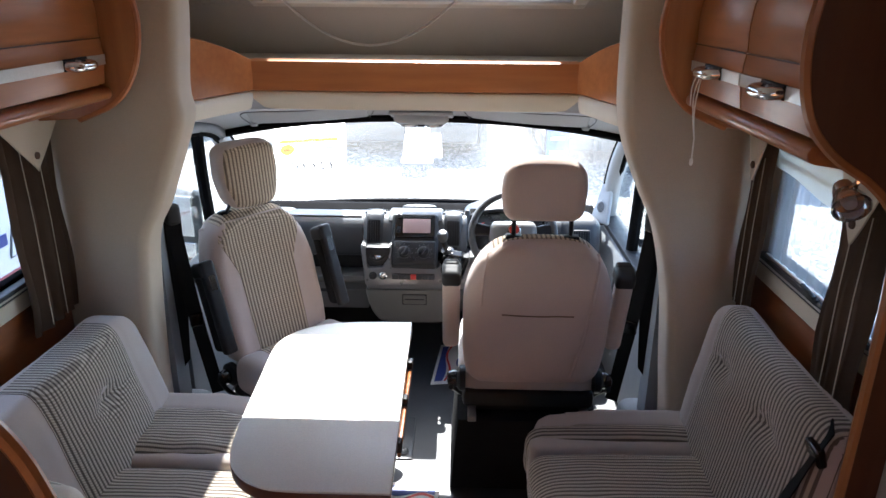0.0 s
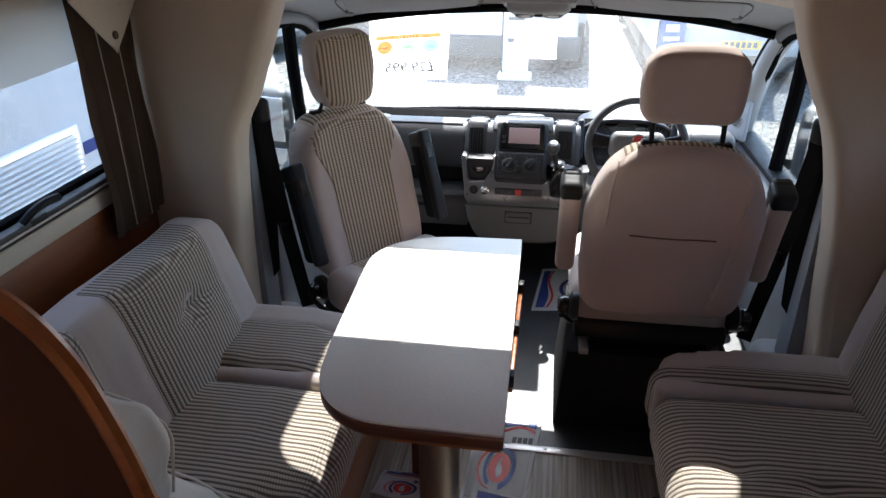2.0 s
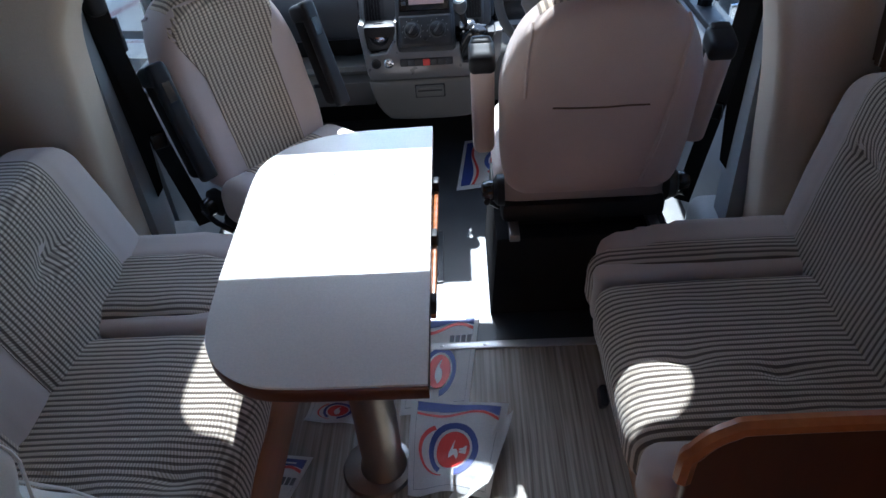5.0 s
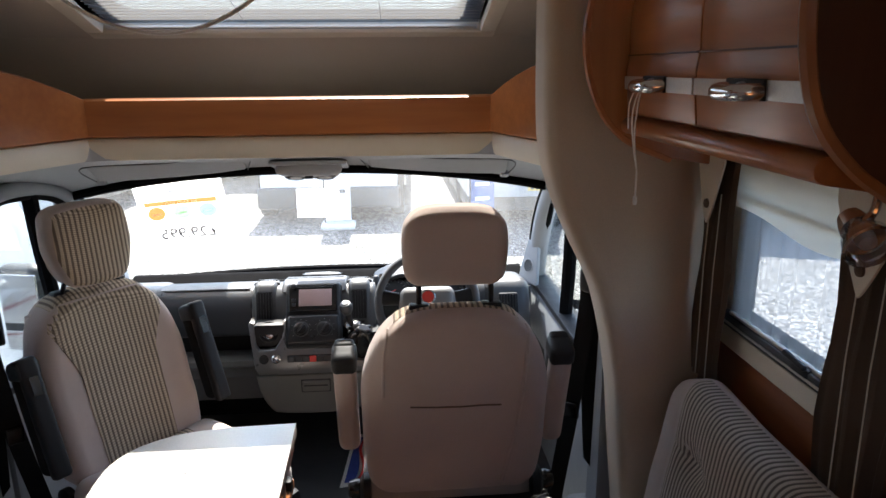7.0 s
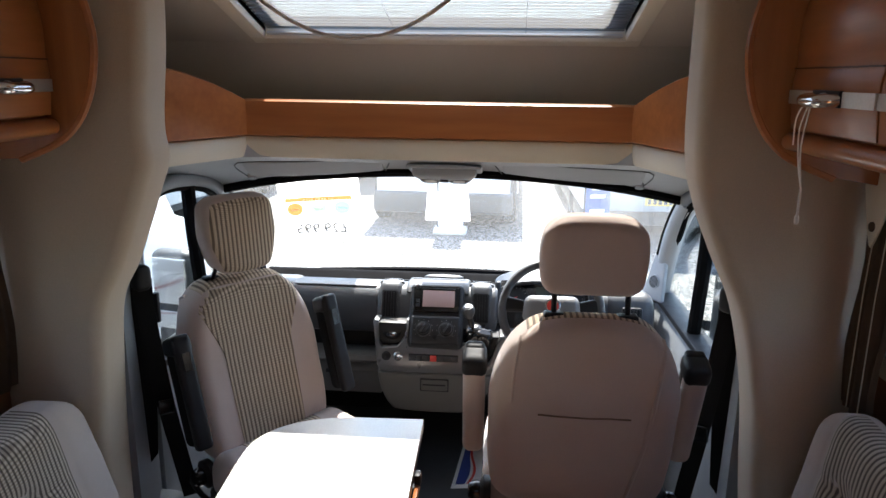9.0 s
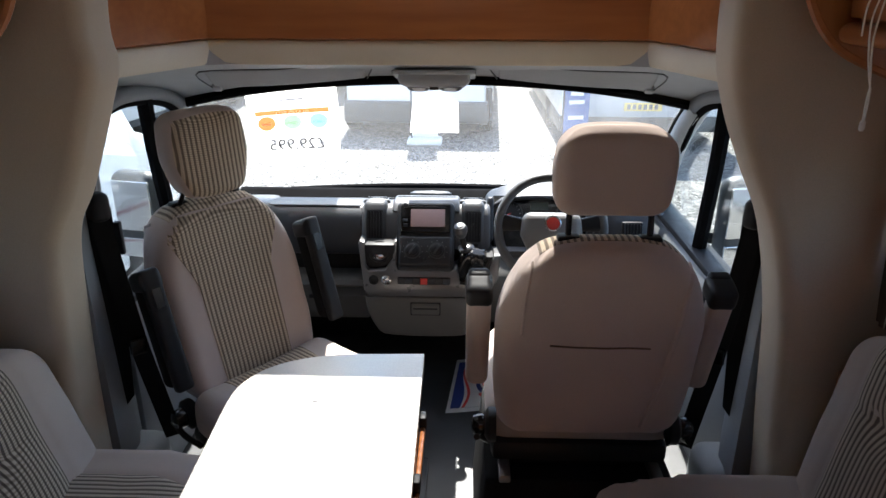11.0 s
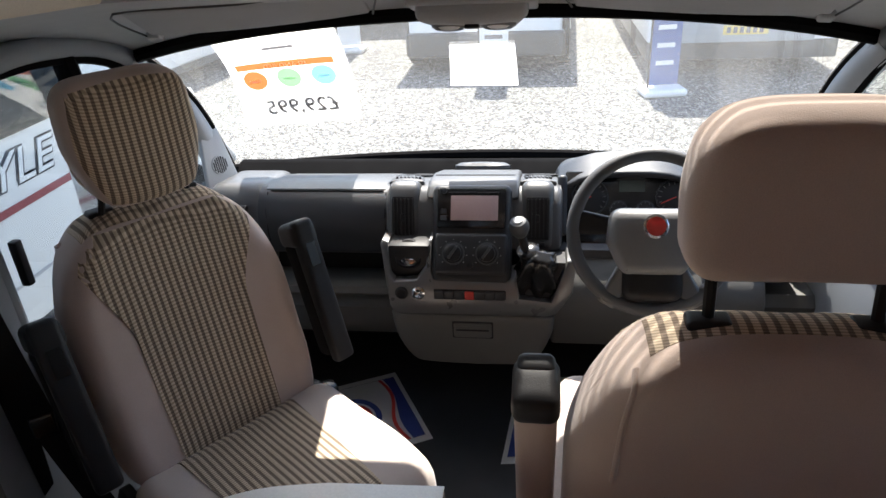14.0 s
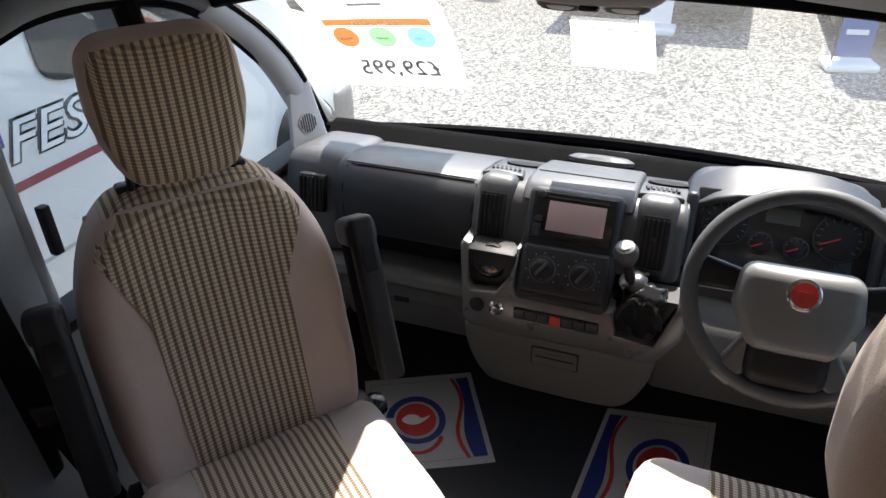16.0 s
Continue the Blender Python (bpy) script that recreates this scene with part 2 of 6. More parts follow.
GREEN = plain("green print", (0.22, 0.55, 0.22), 0.6, var=0.05)
SKYBLUE = plain("light blue print", (0.20, 0.55, 0.78), 0.6, var=0.05)
INK = plain("grey ink", (0.10, 0.10, 0.11), 0.6, var=0.05)
PALEINK = plain("pale grey print", (0.45, 0.45, 0.46), 0.6, var=0.05)
YELLOW = plain("yellow label", (0.75, 0.55, 0.12), 0.6, var=0.05)
SCREEN = plain("display with pink reflection in its colour", (0.42, 0.30, 0.30), 0.15, var=0.05, bump=0.0)
GLASS = glazing("clear glass", (0.93, 0.96, 0.95))
HAZED = glazing("windscreen glass with glare haze", (0.93, 0.96, 0.95), veil=0.055)
ACRYLIC = glazing("acrylic window pane", (0.85, 0.88, 0.90))
NET = sheer("white fly screen", (0.8, 0.8, 0.78), 0.7)
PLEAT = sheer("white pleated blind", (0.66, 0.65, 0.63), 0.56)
PLEAT_SHADE = sheer("white pleat with shade in its colour", (0.085, 0.083, 0.081), 0.30)
CREAMCLOTH = sheer("cream blind cloth", (0.75, 0.68, 0.55), 0.03)
C_ORANGE = sheer("orange print on card", (0.78, 0.20, 0.07), 0.0)
C_GREEN = sheer("green print on card", (0.28, 0.60, 0.30), 0.0)
C_BLUE = sheer("light blue print on card", (0.24, 0.58, 0.80), 0.0)
C_INK = sheer("grey print on card", (0.16, 0.16, 0.17), 0.0)
C_PRICE = sheer("dark grey print on card", (0.50, 0.50, 0.51), 0.0)
C_WHITE = sheer("white print on card", (0.9, 0.9, 0.88), 0.0)
GRAVEL = gravel_mat("grey gravel")
LEAF = plain("dark green leaves", (0.05, 0.085, 0.03), 0.7, var=0.4, scale=8, grain=60, bump=0.3)
CORD = plain("white cord", (0.88, 0.86, 0.80), 0.8, var=0.05)


# ---- building helpers ----
def cast_patch(source, points, away, lift, thick=0.004):
    """A thin layer lying on a closed mesh: a grid of start points is dropped onto it along -away."""
    source.normal_update()
    bvh = BVHTree.FromBMesh(source)
    bm = bmesh.new()
    g = []
    for row in points:
        line = []
        for p in row:
            hit, n, _, _ = bvh.ray_cast(Vector(p) + away, -away, 4.0)
            line.append(bm.verts.new(hit + away * lift) if hit else None)
        g.append(line)
    for a, b in zip(g, g[1:]):
        for i in range(len(a) - 1):
            q = (a[i], a[i + 1], b[i + 1], b[i])
            if None not in q:
                bm.faces.new(q)
    loose = [v for v in bm.verts if not v.link_faces]
    bmesh.ops.delete(bm, geom=loose, context="VERTS")
    bmesh.ops.recalc_face_normals(bm, faces=bm.faces)
    bmesh.ops.solidify(bm, geom=bm.faces[:], thickness=thick)
    return bm


def thing(name, label, category, m=None, group="", kind=""):
    ob = new(name)
    if m is not None:
        ob.matrix_world = m
    return tagged(ob, label, category, group, kind)


def finish(bm, name, material, smooth=True):
    bmesh.ops.recalc_face_normals(bm, faces=bm.faces)
    me = bpy.data.meshes.new(name)
    bm.to_mesh(me)
    bm.free()
    me.materials.append(material)
    if smooth:
        me.polygons.foreach_set("use_smooth", [True] * len(me.polygons))
        me.set_sharp_from_angle(angle=radians(38))
    return me


def part(name, bm, material, parent=None, label="", smooth=True):
    ob = new(name, finish(bm, name, material, smooth))
    if parent is not None:
        ob.parent = parent
    if label:
        ob["label"] = label
    return ob


def struct(name, bm, material, label, category, smooth=True):
    return tagged(part(name, bm, material, None, "", smooth), label, category, kind="structure")


def slab(x0, x1, y0, y1, z0, z1, bevel=0.0, seg=2, bm=None):
    """A block between two corners, with rounded edges if asked."""
    bm = bm or bmesh.new()
    r = bmesh.ops.create_cube(bm, size=1.0, matrix=Matrix.Translation(((x0 + x1) / 2, (y0 + y1) / 2, (z0 + z1) / 2)) @ Matrix.Diagonal((x1 - x0, y1 - y0, z1 - z0, 1)))
    if bevel:
        es = list({e for v in r["verts"] for e in v.link_edges})
        bmesh.ops.bevel(bm, geom=es, offset=bevel, segments=seg, affect="EDGES", profile=0.5)
    return bm


def prism(points, axis, a, b, bevel=0.0, seg=2, bm=None):
    """An outline of (u, v) pairs drawn out along an axis from a to b. Axis x: u=y, v=z; y: u=x, v=z; z: u=x, v=y."""
    bm = bm or bmesh.new()
    put = {"x": lambda u, v, w: (w, u, v), "y": lambda u, v, w: (u, w, v), "z": lambda u, v, w: (u, v, w)}[axis]
    lo = [bm.verts.new(put(u, v, a)) for u, v in points]
    hi = [bm.verts.new(put(u, v, b)) for u, v in points]
    n = len(points)
    fs = [bm.faces.new(lo), bm.faces.new(hi[::-1])]
    for i in range(n):
        fs.append(bm.faces.new((lo[i], hi[i], hi[(i + 1) % n], lo[(i + 1) % n])))
    bmesh.ops.recalc_face_normals(bm, faces=fs)
    if bevel:
        es = [e for f in fs[:2] for e in f.edges]
        bmesh.ops.bevel(bm, geom=es, offset=bevel, segments=seg, affect="EDGES", profile=0.5)
    return bm


def smooth_line(points, steps=6, closed=False):
    """A curve through the points."""
    pts = [Vector(p) for p in points]
    n, out = len(pts), []
    for i in range(n if closed else n - 1):
        p1, p2 = pts[i], pts[(i + 1) % n]
        p0 = pts[i - 1] if closed or i else p1
        p3 = pts[(i + 2) % n] if closed or i + 2 < n else p2
        for k in range(steps):
            t = k / steps
            out.append(0.5 * (2 * p1 + (p2 - p0) * t + (2 * p0 - 5 * p1 + 4 * p2 - p3) * t * t + (3 * p1 - p0 - 3 * p2 + p3) * t ** 3))
    if not closed:
        out.append(pts[-1])
    return out


def tube(points, r, sides=8, bm=None, closed=False):
    bm = bm or bmesh.new()
    pts = [Vector(p) for p in points]
    n, rings, side = len(pts), [], None
    for i, p in enumerate(pts):
        d = (pts[(i + 1) % n] - pts[i - 1]) if closed else pts[min(i + 1, n - 1)] - pts[max(i - 1, 0)]
        d.normalize()
        side = (side - d * side.dot(d)).normalized() if side is not None else d.orthogonal().normalized()
        up = d.cross(side)
        rr = r[i] if isinstance(r, (list, tuple)) else r
        rings.append([bm.verts.new(p + (side * math.cos(a) + up * math.sin(a)) * rr) for a in (2 * math.pi * k / sides for k in range(sides))])
    for i in range(n if closed else n - 1):
        a, b = rings[i], rings[(i + 1) % n]
        for k in range(sides):
            bm.faces.new((a[k], a[(k + 1) % sides], b[(k + 1) % sides], b[k]))
    if not closed:
        bm.faces.new(rings[0][::-1])
        bm.faces.new(rings[-1])
    return bm


def lathe(profile, m=None, sides=24, bm=None):
    """A turned shape from (radius, height) pairs, about the z axis of m."""
    bm = bm or bmesh.new()
    m = m or Matrix()
    rings = []
    for r, z in profile:
        rings.append([bm.verts.new(m @ Vector((max(r, 1e-4) * math.cos(a), max(r, 1e-4) * math.sin(a), z))) for a in (2 * math.pi * k / sides for k in range(sides))])
    for a, b in zip(rings, rings[1:]):
        for k in range(sides):
            bm.faces.new((a[k], a[(k + 1) % sides], b[(k + 1) % sides], b[k]))
    bm.faces.new(rings[0][::-1])
    bm.faces.new(rings[-1])
    return bm


def soft(size, r, shape=None, cells=8, bm=None, rims=4):
    """A cushion-like rounded block about the origin; shape(x, y, z, u, v, w) may move each point (u, v, w run from -1 to 1)."""
    bm = bm or bmesh.new()
    half = [s / 2 for s in size]
    r = min([r] + [h * 0.98 for h in half])
    axes = []
    for h in half:
        inner = h - r
        mids = [-inner + 2 * inner * k / cells for k in range(cells + 1)]
        rim = [inner + r * math.sin(math.pi / 2 * k / rims) for k in range(1, rims + 1)]
        axes.append([-x for x in rim[::-1]] + mids + rim)
    seen = {}

    def vert(p):
        key = tuple(round(c, 6) for c in p)
        if key not in seen:
            q = [max(-(h - r), min(h - r, c)) for c, h in zip(p, half)]
            d = Vector([c - e for c, e in zip(p, q)])
            v = Vector(q) + (d.normalized() * r if d.length > 1e-9 else d)
            if shape:
                v = Vector(shape(v.x, v.y, v.z, v.x / half[0], v.y / half[1], v.z / half[2]))
            seen[key] = bm.verts.new(v)
        return seen[key]

    for ax in range(3):
        o1, o2 = [(1, 2), (0, 2), (0, 1)][ax]
        for sgn in (-1, 1):
            for i in range(len(axes[o1]) - 1):
                for j in range(len(axes[o2]) - 1):
                    q = []
                    for di, dj in ((0, 0), (1, 0), (1, 1), (0, 1)):
                        p = [0, 0, 0]
                        p[ax], p[o1], p[o2] = sgn * half[ax], axes[o1][i + di], axes[o2][j + dj]
                        q.append(vert(p))
                    if len(set(q)) == 4:
                        try:
                            bm.faces.new(q)
                        except ValueError:
                            pass
    return bm


def moved(bm, m):
    bmesh.ops.transform(bm, matrix=m, verts=bm.verts)
    return bm


def ribbon(points, across, thick=0.0015, tip=0.0):
    """A flat strap along the points; across is half its width; tip lengthens the middle of its far end to a point."""
    bm = bmesh.new()
    pts = [Vector(p) for p in points]
    w = Vector(across)
    rows = []
    for i, p in enumerate(pts):
        d = (pts[min(i + 1, len(pts) - 1)] - pts[max(i - 1, 0)]).normalized()
        t = d.cross(w).normalized() * thick
        end = d * tip if i == len(pts) - 1 else Vector()
        rows.append([bm.verts.new(p + q) for q in (-w - t, end - t, w - t, w + t, end + t, -w + t)])
    for a, b in zip(rows, rows[1:]):
        for j in range(6):
            bm.faces.new((a[j], b[j], b[(j + 1) % 6], a[(j + 1) % 6]))
    bm.faces.new(rows[0])
    bm.faces.new(rows[-1][::-1])
    return bm


def lettering(name, text, size, m, material, parent, depth=0.001):
    """Flat letters in the built-in font as one mesh."""
    cu = bpy.data.curves.new(name, "FONT")
    cu.body, cu.size, cu.extrude, cu.align_x = text, size, depth, "CENTER"
    cu.resolution_u = 3
    ob = bpy.data.objects.new(name, cu)
    scene.collection.objects.link(ob)
    me = bpy.data.meshes.new_from_object(ob)
    bpy.data.objects.remove(ob)
    bpy.data.curves.remove(cu)
    me.materials.clear()
    me.materials.append(material)
    me.transform(m)
    out = new(name, me)
    out.parent = parent
    return out

# ---- structure: lounge ----
LEFT, RIGHT, BACK, CEILING = -1.065, 1.15, -1.0, 1.875
MID = 0.058
struct("floor", slab(LEFT, RIGHT, BACK, 2.60, -0.05, 0.0), FLOOR, "streaked beige vinyl lounge floor", "floor", False)
struct("floor_cab", slab(-0.95, 1.06, 2.60, 4.3, -0.06, -0.004), RUBBER, "dark rubber floor of the driving cab", "floor", False)
bm = slab(-0.02, 0.53, 2.582, 2.612, 0.0, 0.007, 0.003)
for k in range(4):
    lathe([(0.006, 0), (0.006, 0.002), (0.003, 0.003)], pose(0.05 + 0.13 * k, 2.597, 0.0068), 10, bm)
struct("trim_threshold", bm, ALU, "white aluminium threshold strip with screws", "floor strip")


def side_wall(name, x0, x1, win_y, win_z, label):
    bm = bmesh.new()
    slab(x0, x1, BACK, win_y[0], 0, CEILING + 0.03, bm=bm)
    slab(x0, x1, win_y[1], 2.80, 0, CEILING + 0.03, bm=bm)
    slab(x0, x1, win_y[0], win_y[1], 0, win_z[0], bm=bm)
    slab(x0, x1, win_y[0], win_y[1], win_z[1], CEILING + 0.03, bm=bm)
    return struct(name, bm, WALLBOARD, label, "wall", False)


side_wall("wall_left", LEFT - 0.035, LEFT, (1.52, 2.60), (0.90, 1.40), "beige side wall with a wide window")
side_wall("wall_right", RIGHT, RIGHT + 0.035, (1.92, 2.57), (0.985, 1.38), "beige side wall with a small window")
struct("wall_rear", slab(LEFT - 0.035, RIGHT + 0.035, BACK - 0.04, BACK, 0, CEILING + 0.03), WOOD_Z, "cherry wood rear partition", "wall", False)
bm = bmesh.new()
for xa, xb, ya, yb in ((LEFT - 0.035, RIGHT + 0.035, BACK - 0.04, -0.35), (LEFT - 0.035, RIGHT + 0.035, 0.40, 2.72), (LEFT - 0.035, -0.35, -0.35, 0.40), (0.45, RIGHT + 0.035, -0.35, 0.40)):
    slab(xa, xb, ya, yb, CEILING, CEILING + 0.03, bm=bm)
struct("ceiling", bm, CEIL, "off-white ceiling board", "ceiling", False)
# added opening behind the viewpoint, brings fill light into the lounge
hatch = thing("window_fill_opening", "unseen square roof opening added for fill light", "roof window", kind="structure")
g = part("pane", slab(-0.37, 0.47, -0.37, 0.42, CEILING + 0.031, CEILING + 0.036), ACRYLIC, hatch, smooth=False)
g.visible_shadow = False
bm = bmesh.new()
for xa, xb, ya, yb in ((-0.39, 0.49, -0.39, -0.35), (-0.39, 0.49, 0.40, 0.44), (-0.39, -0.35, -0.35, 0.40), (0.45, 0.49, -0.35, 0.40)):
    slab(xa, xb, ya, yb, CEILING - 0.02, CEILING - 0.001, 0.004, bm=bm)
part("frame", bm, VINYL, hatch)

# sloping roof over the cab with its roof window
SLOPE = math.atan2(0.289, 1.0)
RY0, RY1, RX0, RX1 = 2.845, 3.29, -0.505, 0.62


def roof_z(y):
    return 1.84 - 0.289 * (y - 2.84)


bm = bmesh.new()
for ya, yb, xa, xb in ((2.72, RY0, -0.99, 1.1), (RY1, 3.38, -0.99, 1.1), (RY0, RY1, -0.99, RX0), (RY0, RY1, RX1, 1.1)):
    prism([(ya, roof_z(ya)), (yb, roof_z(yb)), (yb, roof_z(yb) + 0.05), (ya, roof_z(ya) + 0.05)], "x", xa, xb, bm=bm)
struct("ceiling_cab", bm, LINER, "beige sloping roof lining over the cab", "ceiling", False)
bm = prism([(3.38, roof_z(3.38)), (3.40, roof_z(3.40) + 0.04), (3.66, 1.49), (3.64, 1.47)], "x", -0.99, 1.1)
struct("wall_overcab", bm, LINER, "beige front slope above the cab shelf", "wall", False)
for nm, xa in (("wall_overcab_left", -0.99), ("wall_overcab_right", 1.06)):
    struct(nm, slab(xa, xa + 0.04, 2.70, 3.68, 1.28, 1.90), LINER, "beige side lining above the cab", "wall", False)
struct("shelf_overcab", slab(-0.95, 1.06, 3.14, 3.66, 1.470, 1.488), LINER, "beige storage shelf above the windscreen", "shelf", False)

# padded upright panels between lounge and cab
left_edge = smooth_line([(-0.585, 1.93, 0), (-0.59, 1.68, 0), (-0.612, 1.46, 0), (-0.605, 1.37, 0), (-0.635, 1.28, 0), (-0.71, 1.09, 0), (-0.765, 0.98, 0), (-0.785, 0.80, 0), (-0.80, 0.5, 0), (-0.805, 0.0, 0)], 5)
right_edge = smooth_line([(0.69, 1.93, 0), (0.688, 1.70, 0), (0.695, 1.42, 0), (0.725, 1.29, 0), (0.78, 1.16, 0), (0.845, 1.02, 0), (0.895, 0.80, 0), (0.92, 0.55, 0), (0.945, 0.3, 0), (0.955, 0.0, 0)], 5)
for nm, edge, wall_x in (("wall_pillar_left", left_edge, LEFT), ("wall_pillar_right", right_edge, RIGHT)):
    outline = [(p.x, p.y) for p in edge] + [(wall_x, 0.0), (wall_x, 1.93)]
    struct(nm, prism(outline, "y", 2.655, 2.80, 0.032, 4), SUEDE, "padded beige suede panel with a curved edge", "wall panel")

# wooden fascia and cream band above the windscreen
ends = [(-0.655, 2.78), (-0.52, 3.10), (0.636, 3.10), (0.735, 2.78)]


def band(z0, z1, tops, out, material, name, label):
    bm = bmesh.new()
    for i in range(3):
        (xa, ya), (xb, yb) = ends[i], ends[i + 1]
        d = Vector((xb - xa, yb - ya, 0)).normalized()
        n = Vector((-d.y, d.x, 0))
        steps = 8
        rows = []
        for k in range(steps + 1):
            t = k / steps
            p = Vector((xa, ya, 0)).lerp(Vector((xb, yb, 0)), t)
            top = tops[i] + (tops[i + 1] - tops[i]) * (t ** 1.6 if i == 0 else 1 - (1 - t) ** 1.6 if i == 2 else t)
            prof = [(0.0, z0), (-out, z0 + 0.006), (-out * 1.3, (z0 + top) / 2), (-out, top - 0.006), (0.0, top), (0.035, top), (0.035, z0)]
            rows.append([bm.verts.new(p + n * o + Vector((0, 0, z))) for o, z in prof])
        for a, b in zip(rows, rows[1:]):
            for j in range(len(a)):
                bm.faces.new((a[j], b[j], b[(j + 1) % len(a)], a[(j + 1) % len(a)]))
        bm.faces.new(rows[0])
        bm.faces.new(rows[-1][::-1])
    return struct(name, bm, material, label, "trim")


band(1.398, 1.0, [1.60, 1.508, 1.508, 1.60], 0.012, WOOD_X, "trim_fascia", "cherry wood fascia board around the cab opening")
band(1.335, 1.0, [1.3965] * 4, 0.004, VINYL, "trim_band", "cream padded band below the wooden fascia")

# ---- structure: cab ----
rim_in = smooth_line([(-0.86, 2.79, 1.30), (-0.68, 2.82, 1.325), (-0.53, 3.08, 1.335), (MID, 3.10, 1.335), (0.645, 3.08, 1.335), (0.79, 2.82, 1.325), (0.98, 2.79, 1.30)], 8)
rim_out = smooth_line([(-0.93, 3.02, 1.22), (-0.90, 3.32, 1.225), (-0.79, 3.60, 1.165), (MID, 3.44, 1.262), (0.905, 3.60, 1.165), (1.016, 3.32, 1.225), (1.045, 3.02, 1.22)], 8)
bm = bmesh.new()
rows = []
for a, b in zip(rim_in, rim_out):
    row = []
    for k in range(7):
        t = k / 6
        p = a.lerp(b, t)
        p.z += 0.018 * math.sin(math.pi * t)
        row.append(bm.verts.new(p))
    row += [bm.verts.new(b + Vector((0, 0.01, 0.05))), bm.verts.new(a + Vector((0, 0.03, 0.10)))]
    rows.append(row)
for a, b in zip(rows, rows[1:]):
    for j in range(len(a)):
        bm.faces.new((a[j], b[j], b[(j + 1) % len(a)], a[(j + 1) % len(a)]))
bm.faces.new(rows[0])
bm.faces.new(rows[-1][::-1])
struct("ceiling_header", bm, GREYTRIM, "light grey moulded cab headlining", "ceiling")
for s, side in ((-1, "left"), (1, "right")):
    well = thing("sun_visor", "light grey sun visor folded against the headlining", "sun visor", group="sun visors")
    lie = pose(MID + s * 0.43, 3.335, 1.279, -27, s * 3, s * -7)
    part("pad", moved(soft((0.46, 0.14, 0.016), 0.007, lambda x, y, z, u, v, w: (x, y - 0.018 * u * u, z), 6), lie), GREYTRIM, well)
    part("joint", moved(tube(smooth_line([(-0.235, 0.05, -0.009), (-0.238, -0.09, -0.009), (0, -0.076, -0.010), (0.238, -0.09, -0.009), (0.235, 0.05, -0.009)], 5), 0.0022, 6), lie), DASHTOP, well, "dark joint round the visor")
    part("pivot", moved(soft((0.03, 0.03, 0.018), 0.007, cells=2), lie @ pose(s * 0.225, 0.055, -0.006)), GREYTRIM, well)


def screen_point(u, v):
    """A place on the windscreen: u from -1 to 1 across, v from 0 at the foot to 1 at the top."""
    foot = Vector((MID + 0.90 * u, 4.24 - 0.15 * u * u, 0.665))
    head = Vector((MID + 0.86 * u, 3.445 + 0.165 * abs(u) ** 2.2, 1.262 - 0.105 * abs(u) ** 2.2))
    p = foot.lerp(head, v)
    n = Vector((0, 0.56, 0.83))
    return p + n * 0.055 * math.sin(math.pi * v)


windscreen = thing("window_windscreen", "wide raked windscreen of clear glass", "windscreen", kind="structure")
bm = bmesh.new()
grid = [[bm.verts.new(screen_point(-1 + i / 12, j / 10)) for j in range(11)] for i in range(25)]
for i in range(24):
    for j in range(10):
        bm.faces.new((grid[i][j], grid[i + 1][j], grid[i + 1][j + 1], grid[i][j + 1]))
pane = part("pane", bm, HAZED, windscreen)
pane.visible_shadow = False
part("top_seal", tube([screen_point(-1 + i / 16, 1.0) + Vector((0, -0.014, -0.006)) for i in range(33)], 0.017, 8), SEAL, windscreen, "black rubber seal")
for s in (-1, 1):
    part("side_seal", tube([screen_point(s, j / 8) for j in range(9)], 0.013, 8), SEAL, windscreen, "black rubber seal")
part("bottom_seal", tube([screen_point(-1 + i / 12, 0.01) + Vector((0, -0.02, 0.004)) for i in range(25)], 0.02, 8), SEAL, windscreen, "black rubber seal")

